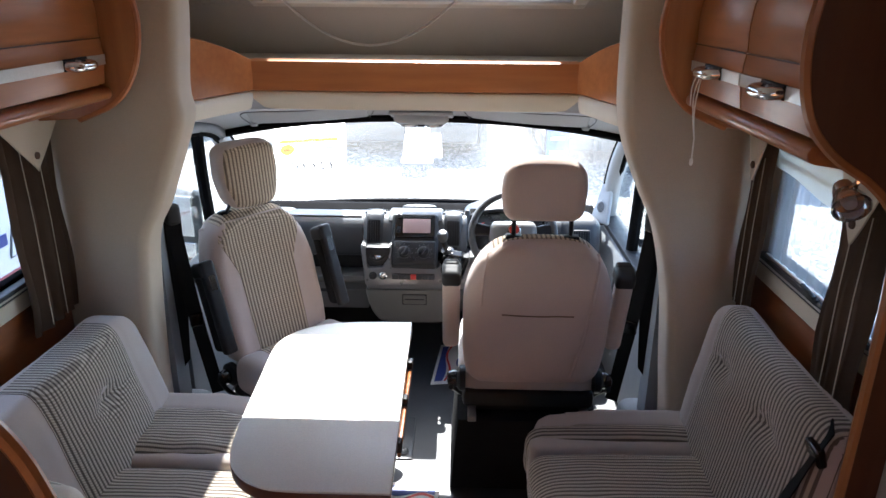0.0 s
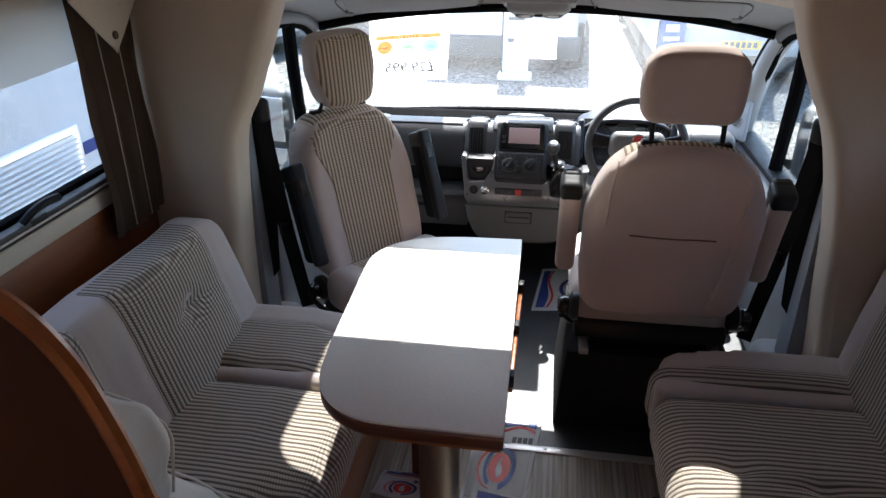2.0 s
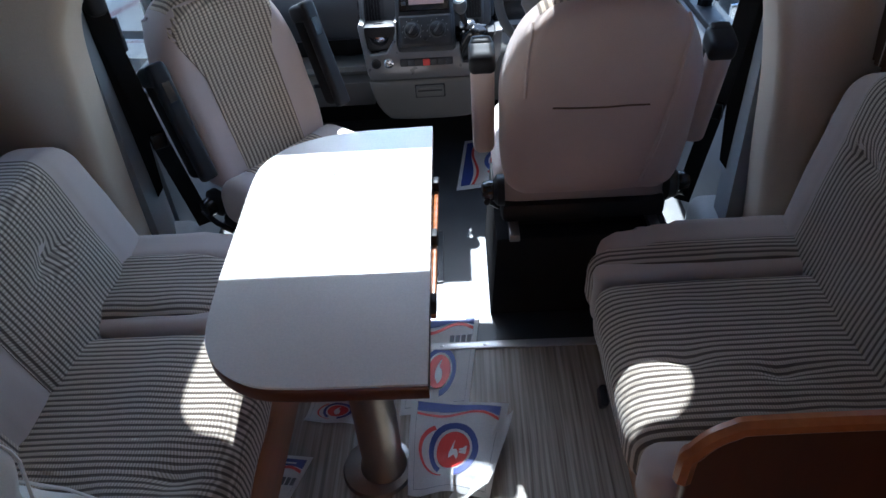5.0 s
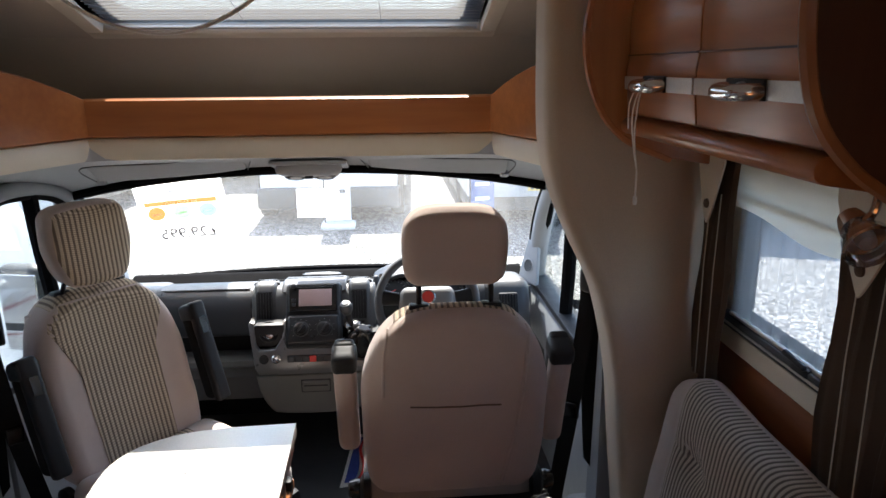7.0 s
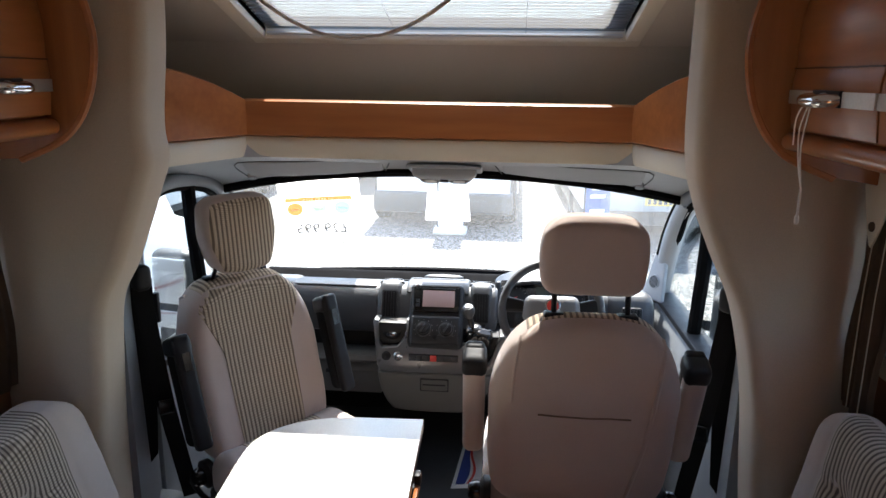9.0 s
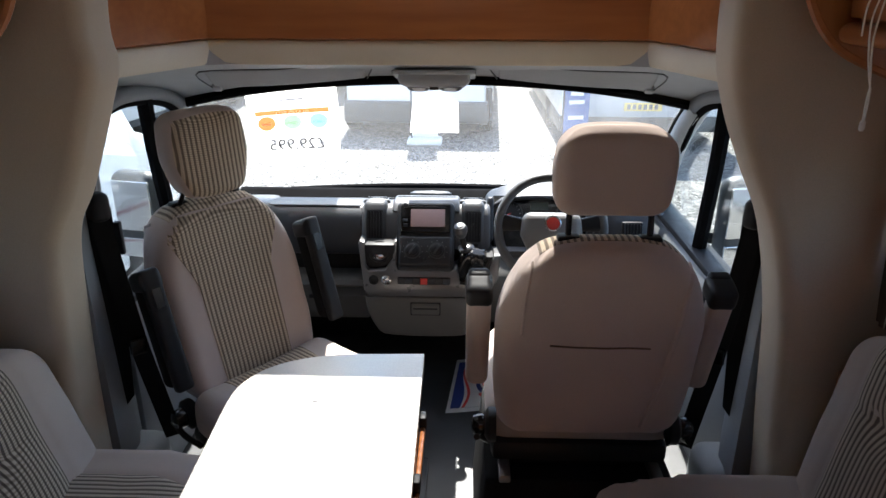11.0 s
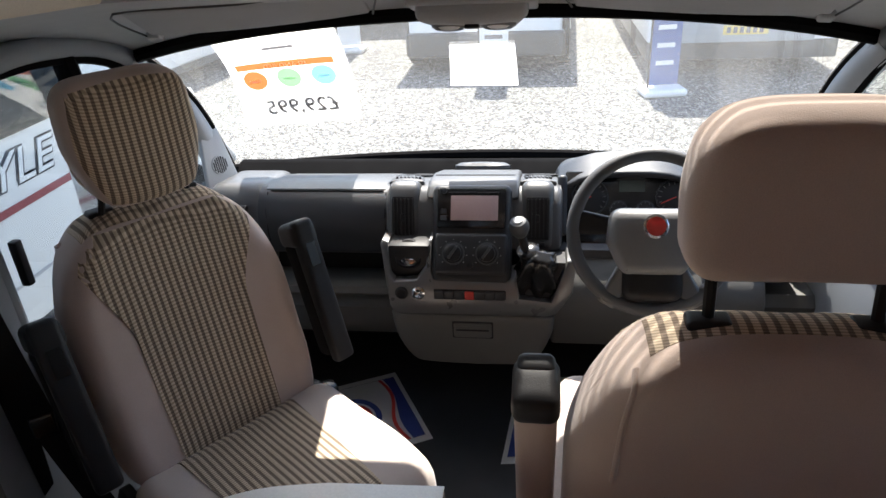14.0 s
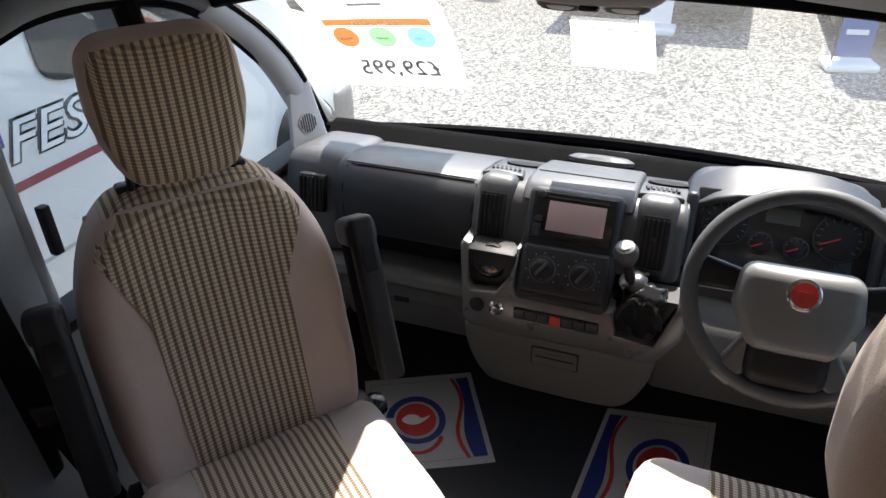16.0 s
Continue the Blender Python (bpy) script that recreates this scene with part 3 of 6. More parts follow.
# corner posts, door frames and side glass
for s in (-1, 1):
    side = "left" if s < 0 else "right"
    X = MID + s * 0.925
    post = [screen_point(s, v) + Vector((s * 0.03, -0.03, 0.0)) for v in (0, 0.25, 0.5, 0.75, 1.0)]
    struct("trim_post_" + side, tube(smooth_line(post, 4), 0.04, 12), GREYTRIM, "light grey windscreen post", "post")
    door = thing("door_cab_" + side, "grey cab door with a black-framed window", "door", kind="structure")
    card = [(3.0, -0.02), (4.2, -0.02), (4.2, 0.56), (4.0, 0.63), (3.0, 0.67)]
    part("door_card", prism(card, "x", X - 0.03, X + 0.05, 0.012), DOORTRIM, door)
    arch = smooth_line([(X, 3.03, 0.66), (X - s * 0.005, 3.03, 1.12), (X - s * 0.02, 3.12, 1.215), (X - s * 0.03, 3.33, 1.225), (X - s * 0.05, 3.55, 1.17), (X - s * 0.02, 3.82, 0.98), (X, 4.12, 0.70)], 6)
    part("window_arch", tube(arch, 0.026, 10), DOORTRIM, door)
    inner = [p + Vector((s * 0.012, 0.0, -0.026)) for p in arch[4:-2]]
    part("window_seal", tube(inner, 0.016, 8), SEAL, door, "black rubber seal")
    bar = [(X + s * 0.008, 3.53, 0.64), (X - s * 0.005, 3.44, 0.98), (X - s * 0.02, 3.385, 1.20)]
    part("divider", tube(smooth_line(bar, 4), 0.026, 8), SEAL, door, "black quarter-light bar")
    part("sill", slab(X - 0.035, X + 0.055, 3.0, 4.1, 0.645, 0.672, 0.008), BLACK, door)
    glass = [(3.0, 0.65), (3.0, 1.2), (3.12, 1.215), (3.33, 1.225), (3.55, 1.17), (3.82, 0.98), (4.10, 0.66)]
    g = part("pane", prism(glass, "x", X + s * 0.012, X + s * 0.016), GLASS, door, smooth=False)
    g.visible_shadow = False
    part("lock_plate", slab(X - s * 0.035 - 0.01, X - s * 0.035 + 0.01, 3.055, 3.075, 0.80, 0.90, 0.004), BLACK, door)
    # trim behind the door, seat belt on it
    trim = [(MID + s * 1.04, 2.78), (MID + s * 0.845, 2.79), (MID + s * 0.85, 2.90), (MID + s * 0.905, 3.03), (MID + s * 1.04, 3.03)]
    bm = prism(trim, "z", -0.02, 1.31, 0.01)
    slab(min(MID + s * 0.79, MID + s * 1.0), max(MID + s * 0.79, MID + s * 1.0), 2.80, 3.0, -0.02, 0.26, 0.05, 4, bm)
    struct("wall_cab_" + side, bm, DOORTRIM, "light grey moulded trim beside the cab seat", "wall panel")
    belt = thing("seat_belt", "black seat belt hanging from its anchor", "seat belt", group="cab seat belts")
    bx = MID + s * 0.822
    wide = (0.020, -s * 0.014, 0)
    part("strap", ribbon(smooth_line([(bx, 2.862, 1.005), (bx + s * 0.010, 2.866, 0.80), (bx + s * 0.024, 2.868, 0.58), (bx + s * 0.034, 2.868, 0.44)], 5), (0.024, -s * 0.017, 0), 0.004, 0.035), BLACKCLOTH, belt, "black belt sleeve with a pointed end")
    part("strap", ribbon(smooth_line([(bx - s * 0.004, 2.852, 0.98), (bx - s * 0.022, 2.86, 0.78), (bx - s * 0.040, 2.87, 0.60), (bx - s * 0.055, 2.90, 0.42), (bx - s * 0.065, 2.93, 0.27)], 5), wide), BLACKCLOTH, belt)
    part("anchor", moved(soft((0.05, 0.05, 0.075), 0.018, cells=3), pose(bx - s * 0.004, 2.856, 1.012, 0, 0, s * 35)), BLACK, belt)
    part("bolt", moved(lathe([(0.016, 0), (0.018, 0.012), (0.012, 0.02)]), pose(bx + s * 0.018, 2.856, 1.065, 0, -90 * s, 0)), BLACK, belt)
    part("buckle_tongue", moved(soft((0.045, 0.016, 0.055), 0.006, cells=2), pose(bx - s * 0.040, 2.866, 0.61, 12, 0, -s * 36)), GLOSSBLACK, belt)
    # outside mirror
    mirror = thing("door_mirror", "dark grey two-part outside door mirror", "door mirror", group="door mirrors")
    mx = MID + s * 1.17
    part("shell", moved(soft((0.20, 0.10, 0.36), 0.05, cells=4), pose(mx, 3.78, 0.68, 0, 0, s * 12)), DASHTOP, mirror)
    part("mirror_glass", moved(soft((0.16, 0.01, 0.20), 0.004, cells=2), pose(mx, 3.726, 0.73, 0, 0, s * 12)), CHROME, mirror, "silvered glass")
    part("wide_angle_glass", moved(soft((0.16, 0.01, 0.08), 0.004, cells=2), pose(mx, 3.726, 0.56, 0, 0, s * 12)), CHROME, mirror, "silvered glass")
    part("arm", tube([(X + s * 0.01, 3.86, 0.60), (mx, 3.80, 0.60)], 0.03, 8), BLACK, mirror)

# ---- roof window ----
skylight = thing("window_skylight", "framed roof window with a pleated white blind", "roof window", kind="structure")
to_roof = pose(0, 2.84, 1.84, -math.degrees(SLOPE), 0, 0)
L = (RY1 - RY0) / math.cos(SLOPE)
bm = bmesh.new()
for xa, xb, ya, yb in ((RX0 - 0.05, RX1 + 0.05, -0.045, 0.005), (RX0 - 0.05, RX1 + 0.05, L, L + 0.05), (RX0 - 0.05, RX0, 0.005, L), (RX1, RX1 + 0.05, 0.005, L)):
    slab(xa, xb, ya, yb, -0.022, 0.03, 0.007, 2, bm)
part("frame", moved(bm, to_roof), VINYL, skylight, "cream plastic frame")
bm = bmesh.new()
n = 19
xs = [RX0 + 0.004 + (RX1 - RX0 - 0.008) * k / 6 for k in range(7)]
prev = None
for k in range(n * 2 + 1):
    row = [bm.verts.new((x, 0.012 + (L - 0.02) * k / (2 * n), 0.012 + (0.008 if k % 2 else -0.004))) for x in xs]
    if prev:
        for i in range(6):
            bm.faces.new((prev[i], prev[i + 1], row[i + 1], row[i]))
    prev = row
blind = part("pleated_blind", moved(bm, to_roof), PLEAT, skylight, "half sheer white pleats, fold shade coloured in", False)
# every other pleat face is darkened: the folds' shade is in its colour
blind.data.materials.append(PLEAT_SHADE)
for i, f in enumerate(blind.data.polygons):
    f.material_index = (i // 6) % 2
g = part("pane", moved(slab(RX0 - 0.01, RX1 + 0.01, -0.01, L + 0.01, 0.045, 0.049), to_roof), ACRYLIC, skylight, smooth=False)
g.visible_shadow = False
bm = bmesh.new()
HX0, HX1, HY0, HY1, CR = -0.46, 0.562, 0.015, L + 0.05, 0.10
for xa, xb, ya, yb in ((RX0 - 0.08, HX0, -0.08, L + 0.08), (HX1, RX1 + 0.08, -0.08, L + 0.08), (HX0, HX1, -0.08, HY0), (HX0, HX1, HY1, L + 0.08)):
    slab(xa, xb, ya, yb, 0.055, 0.062, bm=bm)
for cx, cy, sx, sy in ((HX0, HY0, 1, 1), (HX1, HY0, -1, 1), (HX0, HY1, 1, -1), (HX1, HY1, -1, -1)):
    arc = [(cx + sx * CR * (1 - math.sin(a)), cy + sy * CR * (1 - math.cos(a))) for a in (math.pi / 2 * k / 6 for k in range(7))]
    prism([(cx, cy)] + arc, "z", 0.055, 0.062, bm=bm)
part("outer_frame", moved(bm, to_roof), BLACK, skylight, "dark outer frame with rounded corners", False)
part("pull_rail", moved(slab(RX0 + 0.01, RX1 - 0.01, L - 0.022, L - 0.008, -0.014, -0.004, 0.003), to_roof), ALU, skylight)
for k in (0.36, 0.72):
    x = RX0 + (RX1 - RX0) * k
    part("guide_thread", moved(tube([(x, 0.0, 0.001), (x + 0.012, L, 0.001)], 0.0006, 5), to_roof), INK, skylight)

# ---- side windows with their frames, curtains and pelmets ----


def side_window(name, x, s, ya, yb, za, zb, label):
    """A framed side window; s points from the room to the wall."""
    w = thing(name, label, "window", kind="structure")
    bm = bmesh.new()
    f = 0.035
    for y0, y1, z0, z1 in ((ya, yb, za, za + f), (ya, yb, zb - f, zb), (ya, ya + f, za + f, zb - f), (yb - f, yb, za + f, zb - f)):
        slab(min(x, x + s * 0.03), max(x, x + s * 0.03), y0, y1, z0, z1, 0.006, 2, bm)
    part("window_frame", bm, SEAL, w, "dark grey inner frame")
    part("window_sill", slab(min(x - s * 0.03, x), max(x - s * 0.03, x), ya - 0.03, yb + 0.03, za - 0.055, za - 0.004, 0.008), VINYL, w, "cream cassette sill")
    part("rail", slab(min(x - s * 0.034, x - s * 0.004), max(x - s * 0.034, x - s * 0.004), ya - 0.02, yb + 0.02, za - 0.002, za + 0.026, 0.005), DASH, w, "dark grey blind rail")
    g = part("pane", slab(min(x + s * 0.02, x + s * 0.024), max(x + s * 0.02, x + s * 0.024), ya + 0.01, yb - 0.01, za + 0.01, zb - 0.01), ACRYLIC, w, smooth=False)
    g.visible_shadow = False
    part("rail_line", slab(min(x - s * 0.037, x - s * 0.033), max(x - s * 0.037, x - s * 0.033), ya - 0.018, yb + 0.018, za + 0.0075, za + 0.0125), ALU, w, "thin pale line on the rail", False)
    for y in ((ya + (yb - ya) * 0.25, ya + (yb - ya) * 0.60) if s < 0 else (ya + (yb - ya) * 0.5,)):
        h = part("catch", slab(min(x - s * 0.036, x - s * 0.01), max(x - s * 0.036, x - s * 0.01), y - 0.03, y + 0.03, za + 0.004, za + 0.03, 0.006), BLACK, w)
        if s < 0:
            part("lever", tube(smooth_line([(x + 0.03, y - 0.05, za + 0.03), (x + 0.045, y - 0.03, za + 0.05), (x + 0.05, y + 0.01, za + 0.058), (x + 0.047, y + 0.06, za + 0.052)], 5), 0.010, 8), BLACK, h, "black window catch lever")
        else:
            part("lever", moved(soft((0.012, 0.075, 0.012), 0.005, cells=2), pose(x - s * 0.040, y + 0.01, za + 0.036, 6, 0, 0)), BLACK, h)
    return w


side_window("window_left", LEFT, -1, 1.52, 2.60, 0.905, 1.40, "wide side window in a dark frame")
side_window("window_right", RIGHT, 1, 1.92, 2.57, 0.985, 1.38, "small side window in a dark frame")
bm = bmesh.new()
rows = []
for k in range(41):
    y = 1.95 + 0.60 * k / 40
    rows.append([bm.verts.new((RIGHT - 0.018 - 0.004 * math.sin(k * 1.9), y, z)) for z in (1.015, 1.15, 1.30)])
for a, b in zip(rows, rows[1:]):
    for j in range(2):
        bm.faces.new((a[j], b[j], b[j + 1], a[j + 1]))
net = thing("net_blind", "sheer white fly screen drawn over the window", "blind")
part("net", bm, NET, net)
for za, zb in ((1.010, 1.018), (1.298, 1.308)):
    part("hem_bar", slab(RIGHT - 0.026, RIGHT - 0.014, 1.95, 2.55, za, zb, 0.002), VINYL, net)
bm = bmesh.new()
rows = []
for k in range(17):
    t = k / 16
    y = 1.93 + 0.64 * t
    sag = 0.035 * math.sin(math.pi * t) - 0.012 * math.sin(3 * math.pi * t)
    rows.append([bm.verts.new((RIGHT - 0.028 - 0.012 * math.sin(math.pi * j / 4), y, 1.27 + sag * (1 - j / 4) * -0.6 + 0.13 * j / 4)) for j in range(5)])
for a, b in zip(rows, rows[1:]):
    for j in range(4):
        bm.faces.new((a[j], b[j], b[j + 1], a[j + 1]))
rb = thing("roman_blind", "cream cloth blind gathered above the window", "blind", None, "roman blinds")
part("cloth", bm, CREAMCLOTH, rb)
part("batten", slab(RIGHT - 0.03, RIGHT - 0.012, 1.93, 2.57, 1.398, 1.412, 0.003), VINYL, rb)
bm = bmesh.new()
rows = []
for k in range(21):
    t = k / 20
    rows.append([bm.verts.new((LEFT + 0.028 + 0.012 * math.sin(math.pi * j / 4), 1.50 + 1.12 * t, 1.245 - 0.02 * math.sin(math.pi * t) * (1 - j / 4) + 0.18 * j / 4)) for j in range(5)])
for a, b in zip(rows, rows[1:]):
    for j in range(4):
        bm.faces.new((a[j], b[j], b[j + 1], a[j + 1]))
rb = thing("roman_blind", "cream cloth blind gathered above the wide window", "blind", None, "roman blinds")
part("cloth", bm, CREAMCLOTH, rb)
part("batten", slab(LEFT + 0.012, LEFT + 0.03, 1.50, 2.62, 1.412, 1.426, 0.003), VINYL, rb)


def curtain(x, s, ya, yb, z0, z1, seed):
    """A narrow pleated curtain held by a pointed cream tab with a stud."""
    c = thing("curtain", "brown pleated curtain strip under a cream tab", "curtain", group="lounge curtains")
    rnd = random.Random(seed)
    folds = 4
    bm = bmesh.new()
    rows = []
    for k in range(folds * 8 + 1):
        t = k / (folds * 8)
        y = ya + (yb - ya) * t
        d = 0.008 * math.sin(t * folds * 2 * math.pi) + rnd.uniform(-0.002, 0.002)
        rows.append([bm.verts.new((x - s * (0.018 + d + 0.004 * math.sin(j * 1.3 + t * 5)), y + 0.01 * math.sin(j * 0.8) * (1 - j / 8), z0 + (z1 - z0) * j / 8)) for j in range(9)])
    for a, b in zip(rows, rows[1:]):
        for j in range(8):
            bm.faces.new((a[j], b[j], b[j + 1], a[j + 1]))
    bmesh.ops.solidify(bm, geom=bm.faces[:], thickness=0.003)
    part("cloth", bm, BROWNCLOTH, c)
    for t in (0.3, 0.62):
        y = ya + (yb - ya) * t
        part("cream_piping", tube([(x - s * 0.031, y, z0 + 0.01), (x - s * 0.032, y + 0.004, (z0 + z1) / 2), (x - s * 0.031, y, z1 - 0.1)], 0.0014, 6), VINYL, c)
    m, tw = (ya + yb) / 2, 0.02 if s < 0 else -0.015
    tab = smooth_line([(ya - tw, z1 + 0.07, 0), (yb + tw, z1 + 0.07, 0)], 2) + smooth_line([(yb + tw, z1 - 0.03, 0), (m + 0.012, z1 - 0.155, 0), (m - 0.012, z1 - 0.155, 0), (ya - tw, z1 - 0.03, 0)], 4)
    xo = x - s * 0.048
    part("tab", prism([(p.x, p.y) for p in tab], "x", min(xo, xo + s * 0.006), max(xo, xo + s * 0.006), 0.002), VINYL, c, "pointed cream leatherette tab")
    part("stud", moved(lathe([(0.011, 0), (0.010, 0.004), (0.004, 0.007)], None, 14), pose(xo, m, z1 - 0.125, 0, -90 * s, 0)), BROWNCLOTH, c, "brown button")
    return c


curtain(LEFT + 0.04, -1, 2.395, 2.645, 0.77, 1.41, 3)
curtain(RIGHT - 0.055, 1, 2.475, 2.63, 0.84, 1.405, 5)
curtain(RIGHT - 0.055, 1, 1.93, 2.115, 0.84, 1.40, 7)
# the linings' cherry is darkened to hold the shade under the windows
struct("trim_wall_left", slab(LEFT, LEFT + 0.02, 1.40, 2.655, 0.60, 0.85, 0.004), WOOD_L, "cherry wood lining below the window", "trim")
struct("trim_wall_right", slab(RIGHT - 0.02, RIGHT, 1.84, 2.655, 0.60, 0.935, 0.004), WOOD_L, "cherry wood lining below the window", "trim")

# ---- overhead lockers ----


def locker(name, s, face, doors, y0, y1, handles, label):
    """An overhead locker; s is the side, face the x of the door front, doors their joints along y."""
    wall = LEFT if s < 0 else RIGHT
    lk = thing(name, label, "overhead locker", group="overhead lockers")
    F = lambda d: face + s * d

    def run(profile, ya, yb, nm, mat, parent, label="", bev=0.003):
        return part(nm, prism([(F(d), z) for d, z in profile], "y", ya, yb, bev), mat, parent, label)

    body = [(0.03, 1.462), (0.03, 1.86), (abs(wall - face), 1.86), (abs(wall - face), 1.40), (0.10, 1.425)]
    run(body, y0, y1, "carcass", WOOD, lk)
    lip = smooth_line([(0.035, 1.478, 0), (0.006, 1.474, 0), (-0.004, 1.458, 0), (0.006, 1.442, 0), (0.05, 1.434, 0), (0.11, 1.424, 0)], 4)
    run([(p.x, p.y) for p in lip] + [(0.11, 1.45)], y0, y1, "bottom_rail", WOOD, lk, "rounded cherry wood rail")
    for ya, yb in zip(doors, doors[1:]):
        curve = smooth_line([(0.008, 1.485, 0), (0.0, 1.56, 0), (0.004, 1.60, 0)], 3)
        upper = smooth_line([(0.006, 1.60, 0), (0.004, 1.68, 0), (0.022, 1.77, 0), (0.06, 1.85, 0)], 4)
        d = run([(p.x, p.y) for p in curve] + [(p.x, p.y) for p in upper[1:]] + [(0.075, 1.85), (0.03, 1.485)], ya + 0.002, yb - 0.002, "door", WOOD, lk)
        run([(-0.003, 1.536), (-0.004, 1.563), (0.006, 1.563), (0.006, 1.536)], ya + 0.004, yb - 0.004, "inlay", ALU, d, "satin silver inlay strip", 0.001)
        run([(0.001, 1.604), (0.001, 1.607), (0.01, 1.607), (0.01, 1.604)], ya + 0.003, yb - 0.003, "groove", WOOD_D, d, "", 0)
    for y in handles:
        h = part("handle", tube(smooth_line([(F(-0.004), y - 0.045, 1.548), (F(-0.03), y - 0.035, 1.546), (F(-0.034), y, 1.545), (F(-0.03), y + 0.035, 1.546), (F(-0.004), y + 0.045, 1.548)], 4), 0.0125, 10), CHROME, lk, "chrome bow handle")
        part("back_plate", moved(soft((0.008, 0.11, 0.03), 0.003, cells=2), pose(F(-0.004), y, 1.55)), BLACK, h, "black back plate")
        part("button", moved(lathe([(0.012, 0), (0.011, 0.008), (0.006, 0.011)], None, 16), pose(F(-0.008), y, 1.549, 0, -90 * s, 0)), STEEL, h)
    return lk


def cheek(name, s, face, y0, y1, material, low, label):
    """The shaped end board of a locker."""
    wall = LEFT if s < 0 else RIGHT
    front = smooth_line([(face + s * 0.025, 1.87, 0), (face - s * 0.004, 1.75, 0), (face - s * 0.022, 1.64, 0), (face + s * 0.004, 1.52, 0), (face + s * 0.067, 1.435, 0), (face + s * 0.18, 1.382, 0)], 5)
    pts = [(p.x, p.y) for p in front] + ([(wall, low), (wall, 1.87)])
    c = thing(name, label, "end board")
    part("board", prism(pts, "y", y0, y1, 0.005), material, c)
    part("edge_lipping", tube([(p.x, (y0 + y1) / 2, p.y) for p in front], 0.0115, 8), WOOD, c)
    return c


locker("overhead_locker", 1, 0.84, (1.845, 2.205, 2.55), 1.845, 2.555, (2.027, 2.374), "cherry wood overhead locker with chrome handles")
locker("overhead_locker", -1, -0.755, (1.30, 1.985, 2.55), 1.30, 2.555, (1.80, 2.39), "cherry wood overhead locker with chrome handles")
cheek("locker_cheek", 1, 0.78, 2.558, 2.582, WOOD_Z, 1.35, "curved cherry wood end board against the pillar")
cheek("locker_cheek", -1, -0.685, 2.558, 2.582, WOOD_Z, 1.37, "curved cherry wood end board against the pillar")

# tall dark wardrobe side with a wavy front edge, and the door frame behind it
edge = smooth_line([(0.83, 1.87, 0), (0.803, 1.735, 0), (0.795, 1.635, 0), (0.817, 1.532, 0), (0.87, 1.466, 0), (0.948, 1.414, 0), (1.0, 1.355, 0), (1.020, 1.265, 0), (1.027, 1.11, 0), (1.027, 0.66, 0), (1.015, 0.0, 0)], 5)
panel = thing("wardrobe_side", "dark cherry wood wardrobe side with a wavy edge", "wardrobe")
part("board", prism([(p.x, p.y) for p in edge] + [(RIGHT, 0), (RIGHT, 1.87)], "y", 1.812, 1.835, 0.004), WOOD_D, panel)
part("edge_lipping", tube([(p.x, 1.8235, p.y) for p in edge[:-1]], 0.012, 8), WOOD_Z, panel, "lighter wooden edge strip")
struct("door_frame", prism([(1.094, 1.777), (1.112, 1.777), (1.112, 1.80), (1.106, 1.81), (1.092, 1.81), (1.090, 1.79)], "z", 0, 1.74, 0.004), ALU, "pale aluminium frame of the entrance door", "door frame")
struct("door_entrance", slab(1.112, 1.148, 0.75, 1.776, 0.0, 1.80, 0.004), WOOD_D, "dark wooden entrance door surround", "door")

# ---- benches ----


def lump(x, y, z, amp=0.004, f=11.0):
    return amp * noise.noise(Vector((x * f, y * f, z * f)))


